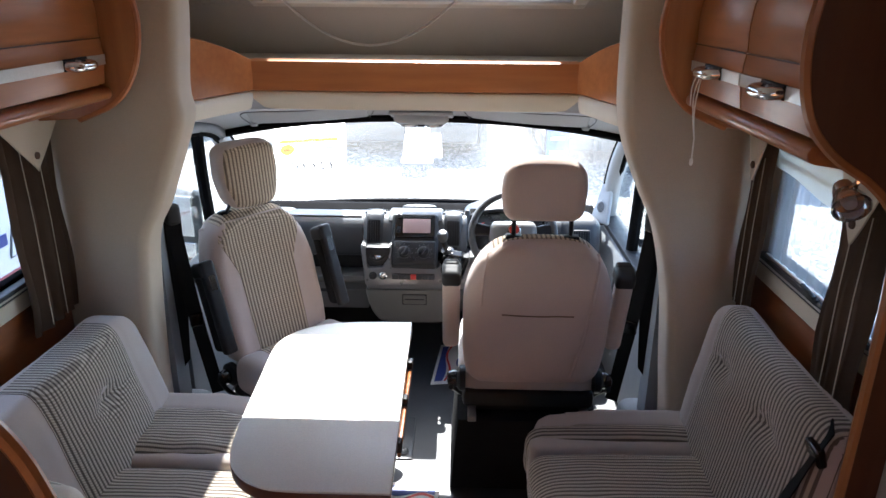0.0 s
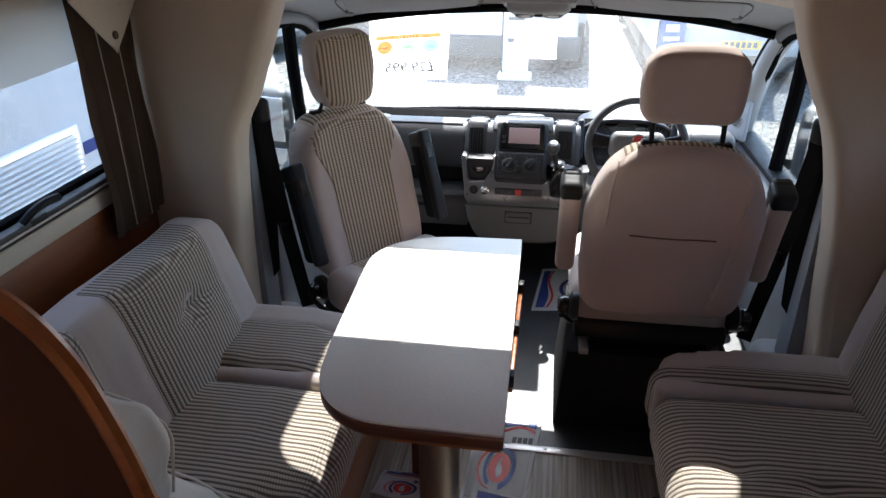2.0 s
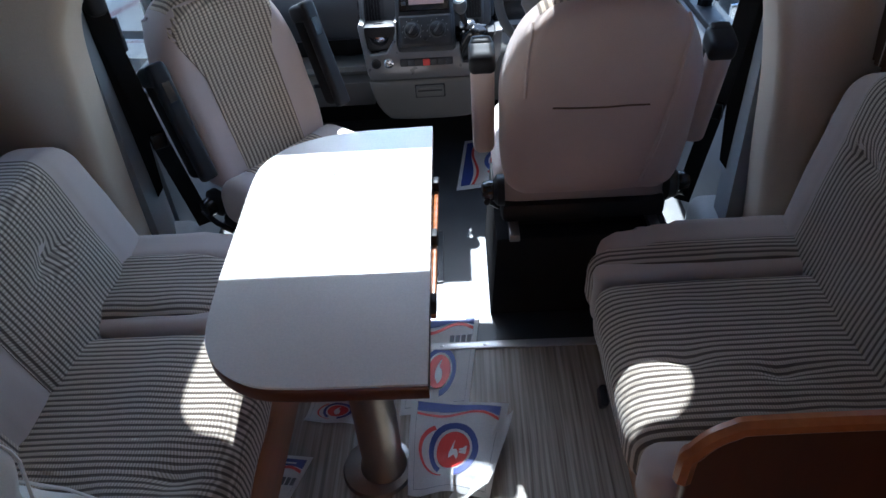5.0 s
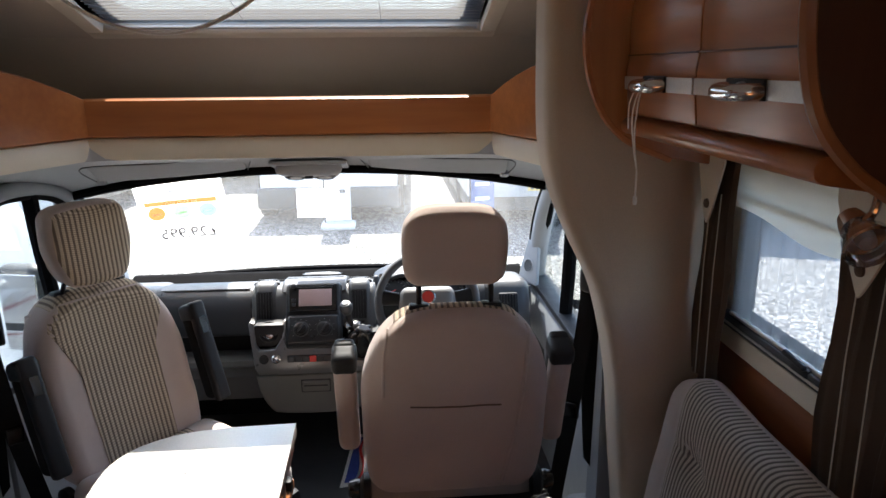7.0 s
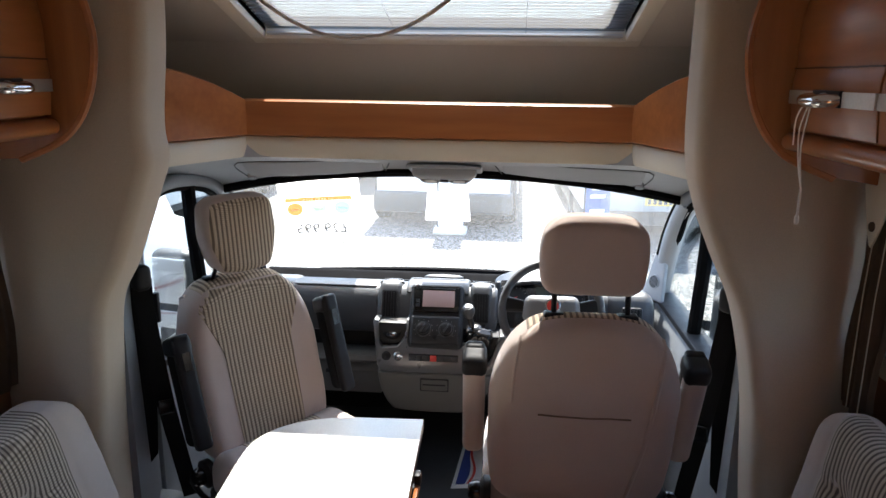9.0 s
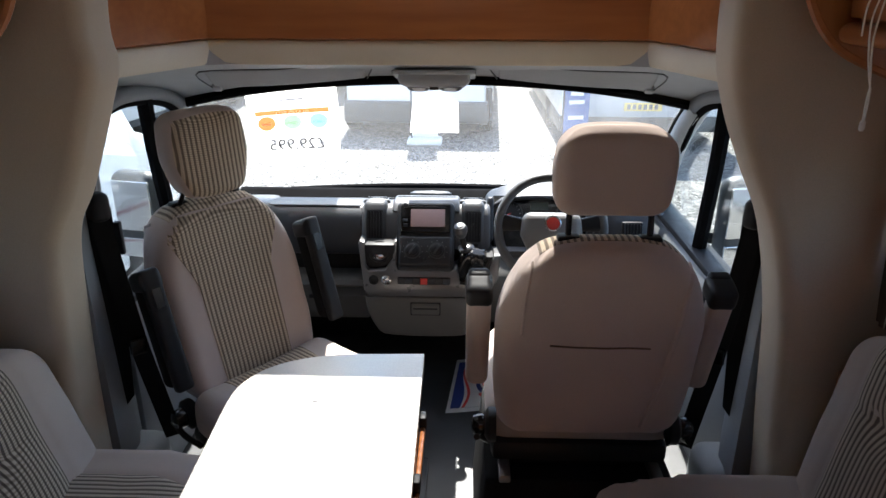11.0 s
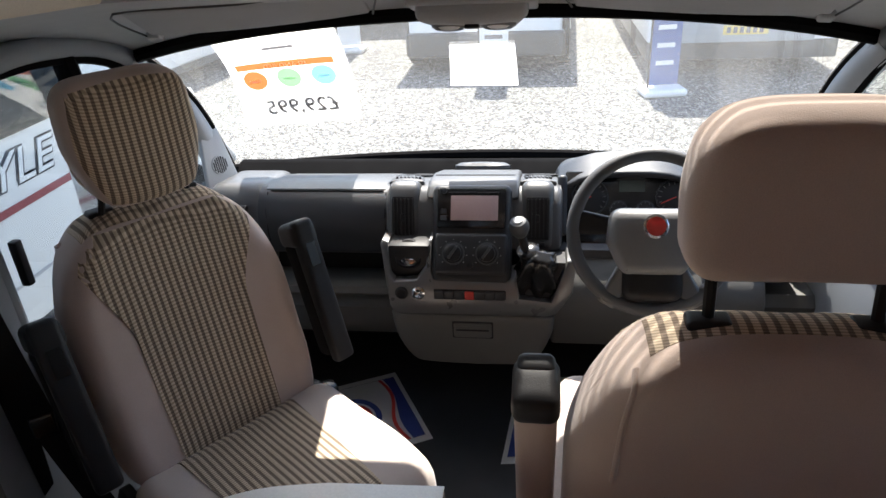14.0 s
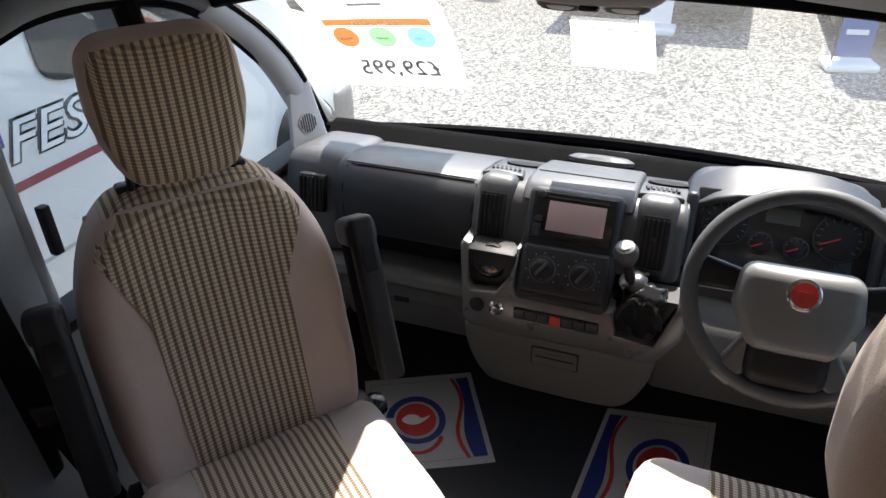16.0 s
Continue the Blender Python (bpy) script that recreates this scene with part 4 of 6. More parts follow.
def bench(name, s, front, crease, base_x, y0, y1, chamfer, label):
    """A side bench along a wall; s points from the room to the wall."""
    b = thing(name, label, "bench seat", group="lounge benches")
    wall = LEFT + 0.02 if s < 0 else RIGHT - 0.02
    xs = sorted((base_x, wall))
    part("plinth", slab(xs[0], xs[1], y0, y1 - 0.03, 0.0, 0.30, 0.006), WOOD, b, "cherry wood seat box")

    def cushion(nm, xa, xb, ya, yb, za, zb, mat, r=0.05, shape=None, cells=10, parent=b, label="", tufts=()):
        cx, cy, cz = (xa + xb) / 2, (ya + yb) / 2, (za + zb) / 2
        sh = shape or (lambda x, y, z, u, v, w: (x, y, z))

        def placed(x, y, z, u, v, w):
            p = Vector((cx, cy, cz)) + Vector(sh(x, y, z, u, v, w)) + Vector((lump(x, y, z), 0, lump(y, x, z, 0.006)))
            for tx, ty in tufts:
                dx, dy = p.x - tx, p.y - ty
                p.z -= max(0.0, w) * (0.016 * math.exp(-(dx * dx + dy * dy) / 0.0012) + 0.007 * math.exp(-(dy / 0.011) ** 2 - (dx / 0.09) ** 2) + 0.004 * math.exp(-((dy - 0.05) / 0.014) ** 2 - (dx / 0.07) ** 2))
            return tuple(p)

        return part(nm, soft((abs(xb - xa), yb - ya, zb - za), r, placed, cells), mat, parent, label)

    wx = wall - s * 0.03
    joint = y0 + (y1 - y0) * (0.70 if s > 0 else 0.65)

    def dome(x, y, z, u, v, w):
        top = max(0, w)
        return (x, y, z + 0.012 * top * (1 - u * u) * (1 - v ** 4) - 0.012 * top * max(0, -u * s) ** 4)

    def far_dome(x, y, z, u, v, w):
        cut = max(0.0, (-u * s) * 0.9 + v - 0.95)
        return (x + s * cut * chamfer, y - cut * chamfer * 0.7, z + 0.012 * max(0, w) * (1 - u * u) * (1 - v ** 4))

    tufts = ((-0.408, 1.854), (-0.58, 1.80)) if s < 0 else ((0.585, 2.094), (0.75, 2.05))
    cushion("seat_cushion", front, wx, y0 + 0.075, joint, 0.30, 0.458, STRIPE_Y, 0.055, dome, 30, tufts=tufts)
    cushion("seat_cushion", front, wx, joint + 0.012, y1 - 0.10, 0.30, 0.466, STRIPE_Y, 0.05, far_dome, 24, tufts=((-0.416, 2.30),) if s < 0 else ())
    cushion("seat_band", front + s * 0.008, wx, joint - 0.004, joint + 0.05, 0.30, 0.462, FABRIC, 0.022, label="plain lilac beige cushion front")
    cushion("seat_end", front + s * 0.012, wx, y0 + 0.005, y0 + 0.10, 0.30, 0.452, FABRIC, 0.04, label="plain lilac beige end")
    cushion("seat_end", front + s * 0.035, wx, y1 - 0.17, y1, 0.30, 0.456, FABRIC, 0.05, far_dome, label="plain lilac beige end")

    # one continuous leaning back with striped panels let into its front
    za, zb = 0.40, (0.788 if s < 0 else 0.878)
    deep, lean = (0.235, 0.105) if s < 0 else (0.172, 0.075)
    ya, yb = y0 + 0.012, y1 - 0.012
    cy, cz = (ya + yb) / 2, (za + zb) / 2
    panels = ((y0 + 0.01, 1.925), (2.06, 2.47)) if s < 0 else ((y0 + 0.012, 2.465),)
    pits = ((1.74, 0.63), (2.296, 0.633)) if s < 0 else ((2.07, 0.735), (2.354, 0.735))
    seams = [e for p in panels for e in p]

    def slope(x, y, z, u, v, w):
        d, Y, Z = (s * u + 1) / 2, y + cy, z + cz
        far = max(0.0, (Y - (yb - 0.16)) / 0.16)
        Z -= max(0.0, w) * (0.07 * far ** 2 + 0.006 * math.sin(Y * 9 + s))
        off = lean * (w + 1) / 2
        dip = sum(0.007 * math.exp(-((Y - e) / 0.014) ** 2) for e in seams)
        dip += sum(0.024 * math.exp(-((Y - py) / 0.05) ** 2 - ((Z - pz) / 0.035) ** 2) + 0.008 * math.exp(-((Y - py) / 0.10) ** 2 - ((Z - pz) / 0.012) ** 2) for py, pz in pits)
        dip -= sum(0.010 * max(0.0, 1 - ((Y - (p[0] + p[1]) / 2) / ((p[1] - p[0]) / 2)) ** 2) for p in panels)
        X = crease + s * (off + d * (deep - off) + dip * (1 - d) + 0.02 * far ** 2 * (1 - d))
        return (X + lump(Y, Z, X, 0.004, 9), Y, Z + lump(X, Y, Z, 0.004, 7))

    shell = soft((deep, yb - ya, zb - za), 0.05, slope, 44)
    away, across = Vector((-s * 0.6, 0, 0.8)), Vector((s * 0.8, 0, 0.6))
    mid = Vector((crease + s * deep / 2, 0, cz))
    q0, q1 = -deep * 0.4 + 0.6 * (0.45 - cz), deep * 0.4 + (zb - za) * 0.30 - 0.028
    faces = []
    for pa, pb in panels:
        faces.append(cast_patch(shell, [[tuple(mid + across * (q0 + (q1 - q0) * i / 34) + Vector((0, pa + (pb - pa) * j / 44, 0))) for i in range(35)] for j in range(45)], away, 0.003))
    back = part("backrest", shell, FABRIC, b, "plain lilac beige padded back")
    for f in faces:
        part("stripe_panel", f, STRIPE_Y, back, "cream and brown ribbed stripe panel")
    return b


bench("lounge_bench", -1, -0.298, -0.705, -0.355, 1.53, 2.645, 0.10, "striped cream and brown bench with plain ends")
bench("lounge_bench", 1, 0.435, 0.918, 0.52, 1.82, 2.60, 0.20, "striped cream and brown bench with plain ends")
struct("shelf_left", slab(LEFT, -0.86, 1.50, 2.655, 0.55, 0.655, 0.006), WOOD, "cherry wood ledge behind the bench", "shelf")
struct("shelf_right", slab(1.04, RIGHT - 0.02, 1.84, 2.655, 0.60, 0.70, 0.006), WOOD, "cherry wood ledge behind the bench", "shelf")

# end boards of the benches
top = smooth_line([(0.487, 0.0, 0), (0.488, 0.50, 0), (0.502, 0.575, 0), (0.548, 0.622, 0), (0.63, 0.634, 0), (RIGHT - 0.03, 0.638, 0)], 5)
eb = thing("bench_end", "cherry wood bench end board with rounded corner", "end board")
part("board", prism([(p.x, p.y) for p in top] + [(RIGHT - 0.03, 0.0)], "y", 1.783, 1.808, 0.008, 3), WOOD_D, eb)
part("capping", tube([(p.x, 1.795, p.y) for p in top[5:-1]], 0.0165, 8), WOOD, eb, "rounded lighter wooden capping")
top = smooth_line([(-0.375, 0.0, 0), (-0.385, 0.70, 0), (-0.402, 0.84, 0), (-0.427, 0.955, 0), (-0.462, 1.055, 0), (-0.52, 1.13, 0), (-0.60, 1.165, 0), (-0.74, 1.19, 0), (LEFT + 0.02, 1.20, 0)], 5)
eb = thing("bench_end", "tall dark cherry wood bench end board with curved top", "end board")
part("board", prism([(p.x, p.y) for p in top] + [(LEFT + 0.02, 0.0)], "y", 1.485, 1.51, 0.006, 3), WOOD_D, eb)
part("capping", tube([(p.x, 1.4975, p.y) for p in top[5:-1]], 0.015, 8), WOOD, eb, "rounded lighter wooden capping")

# pale cushions standing at the near end of the bench
def pillow(m, size, label, flop=0.0):
    a, b, c = (d / 2 for d in size)

    def sh(x, y, z, u, v, w):
        pinch = 1.0 - 0.10 * (u * u + w * w)
        crease = 0.017 * noise.noise(Vector((x * 5 + z * 10, y * 4, z * 18 - x * 13))) + lump(x, z, y, 0.012, 8)
        return (x * (1 - 0.06 * w * w) + 0.6 * crease, y * pinch + crease * (1 if abs(v) > 0.5 else 0.3) - flop * max(0.0, w) ** 2, z * (1 - 0.05 * u * u) + lump(x, y, z, 0.008, 8))

    p = thing("cushion", label, "cushion", m, "loose bench cushions")
    part("cover", soft(size, 0.032, sh, 20), PALE, p)
    for v in (-0.86, 0.86):
        ring = []
        for k in range(48):
            t = 2 * math.pi * k / 48
            u, w = (math.copysign(abs(f) ** 0.28, f) for f in (math.cos(t), math.sin(t)))
            ring.append(Vector(sh(u * a * 0.985, v * b, w * c * 0.985, u, v, w)) + Vector((0, math.copysign(0.003, v), 0)))
        part("piping", tube(ring, 0.0026, 6, closed=True), PALE, p, "stitched piping")
    return p


pillow(pose(-0.668, 1.598, 0.668, -8, 3, 4), (0.40, 0.15, 0.42), "pale cream leatherette cushion propped on the bench", 0.03)
pillow(pose(-0.50, 1.635, 0.55, -16, 14, -6), (0.26, 0.12, 0.23), "small pale cream leatherette cushion on the bench")

# ---- table ----
TZ = 0.707
table = thing("dining_table", "white-topped table with cherry edge on a steel column", "table")
left = smooth_line([(-0.12, 1.839, 0), (-0.20, 1.848, 0), (-0.268, 1.89, 0), (-0.307, 1.96, 0), (-0.322, 2.08, 0), (-0.332, 2.30, 0), (-0.338, 2.47, 0), (-0.325, 2.545, 0), (-0.28, 2.61, 0), (-0.20, 2.655, 0), (-0.10, 2.675, 0)], 5)
outline = [(p.x, p.y) for p in left] + [(0.071, 2.682), (0.081, 1.838)]
part("tabletop", prism(outline, "z", TZ - 0.006, TZ, 0.002), LAMINATE, table, "white laminate top")
inner = [(max(-0.331, x * 0.985 - 0.001), 2.26 + (y - 2.26) * 0.99) for x, y in outline]
part("edge_band", prism(outline, "z", TZ - 0.040, TZ - 0.0065, 0.008, 3), WOOD_E, table, "dark cherry moulded edge")
part("under_board", prism([(x * 0.93, 2.26 + (y - 2.26) * 0.95) for x, y in outline], "z", TZ - 0.062, TZ - 0.041, 0.004), WOOD, table)
part("stain", lathe([(0.006, 0.0), (0.005, 0.0006), (0, 0.0007)], Matrix.Translation((-0.15, 2.47, TZ)) @ Matrix.Diagonal((1.0, 0.5, 1, 1)), 12), INK, table, "small dark speck")
part("folded_leaf", slab(0.076, 0.086, 2.05, 2.50, TZ - 0.066, TZ - 0.043, 0.003), WOOD, table, "cherry wood folded leaf")
for y in (2.06, 2.26, 2.46):
    part("hinge", slab(0.074, 0.088, y - 0.014, y + 0.014, TZ - 0.05, TZ - 0.02, 0.003), BLACK, table, "black hinge")
col = lathe([(0.0, 0.016), (0.06, 0.016), (0.058, 0.03), (0.052, 0.04), (0.052, 0.64), (0.058, 0.642), (0.058, 0.646)], pose(-0.095, 2.18, 0), 28)
part("column", col, STEEL, table, "brushed steel column")
part("foot_plate", lathe([(0.0, 0.0), (0.092, 0.0), (0.088, 0.010), (0.065, 0.016), (0.0, 0.016)], pose(-0.11, 2.18, 0), 32), STEEL, table)
part("collar", lathe([(0.053, 0.42), (0.056, 0.425), (0.056, 0.445), (0.053, 0.45)], pose(-0.095, 2.18, 0), 28), CHROME, table)
part("support", slab(-0.22, -0.17, 2.42, 2.47, 0.0, TZ - 0.06, 0.006), WOOD_D, table, "dark wooden leg")

# ---- cab seats ----


def back_shape(x, y, z, u, v, w, lean=0.19):
    f = 1.0 - 0.34 * max(0.0, (w - 0.1) / 0.9) ** 2.2 - 0.12 * max(0.0, -w - 0.45) ** 1.5 * 2
    bol = 0.028 * abs(u) ** 2.5 if v > 0 else -0.012 * (1 - u * u) * (1 - w * w) * -1
    crown = 0.0
    return (x * f, y + bol - lean * (z + 0.26) + lump(x, z, y, 0.003, 14) + ((lump(x, z * 2.2, y, 0.007, 7) + 0.010 * max(0.0, -w - 0.25) * noise.noise(Vector((x * 4, 0.3, z * 42 + x * 10)))) if v < 0 else 0.0), z - 0.03 * abs(u) ** 3 * max(0, w) + crown)


def cab_seat(name, label, m, drop=0.0, low=0.0, tall=1.0, lean=0.19, post=0.08):
    """A cab seat facing +y; drop lowers the upholstery on its pedestal, low the headrest, which is tall times its usual height; lean is the slope of the back, post half the distance of the headrest posts."""
    s = thing(name, label, "cab seat", m, "cab seats")
    up = 0.765
    made = set(o.name for o in scene.objects)
    shell = moved(soft((0.478, 0.13, 0.565), 0.062, lambda *a: back_shape(*a, lean=lean), 22, rims=10), pose(0, 0.0, up - 0.017))
    n = 26
    narrow = lambda w: 0.239 * (1 - 0.34 * max(0.0, (w - 0.1) / 0.9) ** 2.2) - 0.024
    spread = lambda t: min(0.118 + 0.012 * t + 0.085 * max(0.0, (t - 0.60) / 0.40) ** 1.2, narrow((0.507 * t - 0.253) / 0.2825))
    face = cast_patch(shell, [[((-1 + 2 * i / n) * spread(j / n), 0, up - 0.27 + 0.507 * j / n) for i in range(n + 1)] for j in range(n + 1)], Vector((0, 1, 0)), 0.0025)
    crest = cast_patch(shell, [[((-1 + 2 * i / n) * 0.152, -0.122 - 0.53 * (lean - 0.19) + 0.078 * j / 6, up) for i in range(n + 1)] for j in range(7)], Vector((0, 0, 1)), 0.001, 0.0025)
    tree_ = BVHTree.FromBMesh(shell)
    onto = lambda pts: [tuple(h) for h in (tree_.ray_cast(Vector((x, -1, z)), Vector((0, 1, 0)))[0] for x, z in pts) if h]
    run = lambda pts: onto([(p.x, p.y) for p in smooth_line([(x, z, 0) for x, z in pts], 8)])
    pocket, long_seam, short_seam = run([(-0.115, 0.764), (0, 0.758), (0.115, 0.760)]), run([(0.172, 0.985), (0.168, 0.85), (0.155, 0.68), (0.125, 0.52)]), run([(-0.165, 0.985), (-0.178, 0.90), (-0.182, 0.80)])
    back = part("backrest", shell, FABRIC_B, s, "dusky beige padded backrest")
    part("stripe_panel", face, STRIPE_X, back, "cream and brown striped centre")
    part("top_gusset", crest, STRIPE_X, back, "striped top edge")
    part("pocket_seam", tube(pocket, 0.0026, 6), BROWNCLOTH, back, "dark pocket opening")
    part("side_seam", tube(long_seam, 0.0062, 8), FABRIC_B, back)
    part("side_seam", tube(short_seam, 0.0042, 8), FABRIC_B, back)

    def hr(x, y, z, u, v, w):
        return (x * (1 - (0.13 if tall == 1 else 0.08) * max(0, w) ** 2 - (0.06 if tall == 1 else 0.26) * max(0, -w) ** 1.4), y - 0.10 * z - 0.012 * u * u, z - 0.02 * abs(u) ** 4 * max(0.0, w) ** 2 + 0.01 * abs(u) ** 4 * max(0.0, -w))

    HY, HZ = (-0.068 if tall == 1 else -0.098), 1.157 - low
    pad = moved(soft((0.256, 0.10, 0.20 * tall), 0.034, hr, 12), pose(0, HY, HZ))
    sq = lambda p, q: p * (1 - 0.10 * q * q)
    hface = cast_patch(pad, [[((0.119 if tall == 1 or j > 11 else 0.119 - 0.026 * (1 - j / 12) ** 1.4) * sq(-1 + i / 12, -1 + j / 12), 0, HZ - 0.002 + 0.094 * tall * sq(-1 + j / 12, -1 + i / 12)) for i in range(25)] for j in range(25)], Vector((0, 1, 0)), 0.002)
    head = part("headrest", pad, FABRIC_B, s, "dusky beige headrest")
    part("headrest_face", hface, STRIPE_X, head, "striped headrest face")
    part("headrest_piping", moved(tube([hr(0.122 * (1 if abs(math.cos(a)) > .5 else 1) * math.copysign(abs(math.cos(a)) ** 0.45, math.cos(a)), 0, 0.097 * tall * math.copysign(abs(math.sin(a)) ** 0.45, math.sin(a)), math.cos(a), 0, math.sin(a)) for a in (2 * math.pi * k / 40 for k in range(40))], 0.002, 6, closed=True), pose(0, HY - 0.018, HZ)), FABRIC_B, head)
    for sx in (-1, 1):
        p = part("headrest_post", tube([(sx * post, -0.085, 1.08), (sx * post, -0.095 - 0.53 * (lean - 0.19), 1.0)], 0.007, 8), BLACK, head)
        part("collar", moved(soft((0.05, 0.032, 0.014), 0.006, cells=2), pose(sx * post, -0.094 - 0.53 * (lean - 0.19), 1.024)), BLACK, p)

    def cush(x, y, z, u, v, w):
        f = 1 - 0.10 * max(0, v) ** 3
        return (x * f, y, z + 0.02 * abs(u) ** 3 * max(0, w) - 0.02 * max(0, v) ** 4 + lump(x, y, z, 0.003, 12))

    deep = 0.50 if tall == 1 else 0.455
    base = moved(soft((0.50, deep, 0.15), 0.06, cush, 14), pose(0, 0.04 + deep / 2, 0.425 if tall == 1 else 0.452))
    sface = cast_patch(base, [[((-1 + i / 10) * (0.14 - 0.03 * j / 20), 0.06 + (deep - 0.045) * j / 20, 0.46) for i in range(21)] for j in range(21)], Vector((0, 0, 1)), 0.0025)
    seat = part("seat", base, FABRIC, s, "lilac beige padded seat cushion")
    part("seat_stripe", sface, STRIPE_X, seat, "cream and brown striped centre")
    part("seat_shell", slab(-0.235, 0.235, 0.02, 0.50, 0.335, 0.40, 0.02), BLACK, s, "black plastic seat pan")
    part("swivel_plate", slab(-0.2, 0.2, 0.06, 0.46, 0.30, 0.335, 0.006), BLACK, s)
    wd = 0.085 if tall == 1 else 0.0
    part("pedestal", prism([(-0.19 - wd, 0.0), (0.19 + wd, 0.0), (0.165 + wd, 0.30), (-0.165 - wd, 0.30)], "y", 0.08 - wd, 0.44, 0.01), BLACKCLOTH, s, "black seat pedestal")
    for sx in (-1, 1):
        r = part("slide_rail", slab(sx * 0.2 - 0.015, sx * 0.2 + 0.015, -0.04, 0.47, 0.315, 0.338, 0.004), STEEL, s)
        hinge = part("recliner", moved(lathe([(0.045, 0), (0.045, 0.02), (0.03, 0.03)], None, 20), pose(sx * 0.225, 0.03, 0.45, 0, 90 * sx, 0)), BLACK, s, "black recliner cover")
        part("knob", moved(lathe([(0.028, 0), (0.03, 0.01), (0.024, 0.03), (0.014, 0.034)], None, 14), pose(sx * 0.255, 0.03, 0.45, 0, 90 * sx, 0)), GLOSSBLACK, hinge)
        part("lever", tube(smooth_line([(sx * 0.24, 0.08, 0.36), (sx * 0.27, 0.05, 0.40), (sx * 0.275, 0.0, 0.43)], 4), 0.009, 8), BLACK, hinge)
        tilt = pose(sx * 0.278, 0.005 if tall == 1 else 0.03, 0.735, 18, 0, 0)
        arm = part("armrest", moved(soft((0.058, 0.055, 0.30), 0.022, cells=5), tilt @ pose(0, -0.012, -0.01)), FABRIC_B if tall == 1 else BLACKCLOTH, s, "upright armrest padded in beige" if tall == 1 else "upright black armrest")
        part("under_tray", moved(soft((0.052, 0.034, 0.35), 0.012, cells=4), tilt @ pose(0, 0.026, 0.005)), BLACK, arm, "black plastic underside")
        part("cap", moved(soft((0.064, 0.078, 0.058), 0.015, lambda x, y, z, u, v, w: (x * (1 - 0.05 * max(0, w)), y, z - 0.006 * max(0, w) * v * v), 5), tilt @ pose(0, 0.0, 0.148)), BLACK, arm, "black plastic cap")
        part("recess", moved(slab(-0.012, 0.012, 0.0425, 0.0445, 0.07, 0.125, 0.0), tilt), GLOSSBLACK, arm)
    for o in scene.objects:
        if drop and o.name not in made and o.parent is s and o.name.split(".")[0] not in ("pedestal", "swivel_plate", "slide_rail"):
            o.location.z = -drop
    return s


cab_seat("driver_seat", "beige driver's seat facing the windscreen", pose(0.478, 2.735, 0), 0.0, -0.014, post=0.088)
cab_seat("passenger_seat", "striped passenger seat swivelled towards the lounge", pose(-0.511, 3.112, 0, 0, 0, -127.5), 0.086, -0.010, 1.25, 0.265, 0.09)

# ---- dashboard ----
dash = thing("dashboard", "two-tone grey van dashboard", "dashboard")
body = smooth_line([(4.20, 0.58, 0), (4.03, 0.675, 0), (3.90, 0.715, 0), (3.775, 0.742, 0), (3.722, 0.733, 0), (3.688, 0.69, 0), (3.680, 0.63, 0), (3.694, 0.565, 0), (3.72, 0.548, 0)], 4)
for xa, xb in ((-0.60, 0.258), (0.652, 0.70)):
    part("upper_body", prism([(p.x, p.y) for p in body] + [(3.80, 0.545), (3.80, 0.46), (4.2, 0.46)], "x", xa, xb), DASH, dash)
part("cluster_shelf", prism([(4.20, 0.58), (4.03, 0.67), (3.91, 0.69), (3.84, 0.64), (3.74, 0.59), (3.70, 0.575), (3.70, 0.55), (3.72, 0.53), (4.2, 0.46)], "x", 0.258, 0.652), DASH, dash)
# lighter grey than the body: grazing sun on the top is coloured in
part("top_pad", prism([(3.735, 0.742), (3.78, 0.7465), (3.90, 0.7205), (3.99, 0.692), (3.99, 0.67), (3.90, 0.70), (3.74, 0.72)], "x", -0.585, -0.228, 0.005), DASHTOP, dash, "top pad, grazing sun in its lighter grey")
part("tray_back", slab(-0.62, -0.20, 3.778, 3.797, 0.455, 0.552, 0.003), STACKBLACK, dash, "black open tray under the glovebox")
part("tray_lip", prism([(3.80, 0.447), (3.80, 0.462), (3.70, 0.468), (3.672, 0.458), (3.664, 0.44), (3.675, 0.425), (3.72, 0.42)], "x", -0.66, -0.205, 0.006), DASHLOW, dash, "warm grey tray lip")
part("lower_body", prism([(3.80, 0.44), (3.71, 0.44), (3.69, 0.41), (3.70, 0.34), (3.74, 0.28), (3.86, 0.24), (4.2, 0.2), (4.2, 0.44)], "x", -0.84, 0.96, 0.006), DASHLOW, dash, "warm grey lower dashboard")
part("knee_panel", prism([(3.72, 0.56), (3.645, 0.51), (3.615, 0.46), (3.625, 0.38), (3.66, 0.29), (3.76, 0.25), (3.80, 0.50)], "x", 0.235, 0.80, 0.014, 3), DASHLOW, dash, "warm grey panel under the steering column")
part("footwell", slab(-0.88, 1.0, 4.12, 4.25, -0.02, 0.64), BLACKCLOTH, dash, "black footwell carpet")
part("glovebox_seam", tube([(-0.565, 3.728, 0.7385), (-0.235, 3.728, 0.7385)], 0.0022, 6), STACKBLACK, dash)
for x in (-0.575, -0.228):
    part("glovebox_seam", tube([(x, 3.724, 0.735), (x, 3.687, 0.69), (x, 3.679, 0.63), (x, 3.692, 0.565)], 0.002, 6), STACKBLACK, dash)
lid = part("lower_lid", prism([(3.692, 0.415), (3.672, 0.39), (3.678, 0.33), (3.712, 0.275), (3.73, 0.285), (3.715, 0.415)], "x", -0.60, -0.212, 0.006), DASHLOW, dash, "warm grey drawer lid")
part("catch", moved(soft((0.045, 0.008, 0.016), 0.003, cells=2), pose(-0.42, 3.673, 0.385)), BLACK, lid)

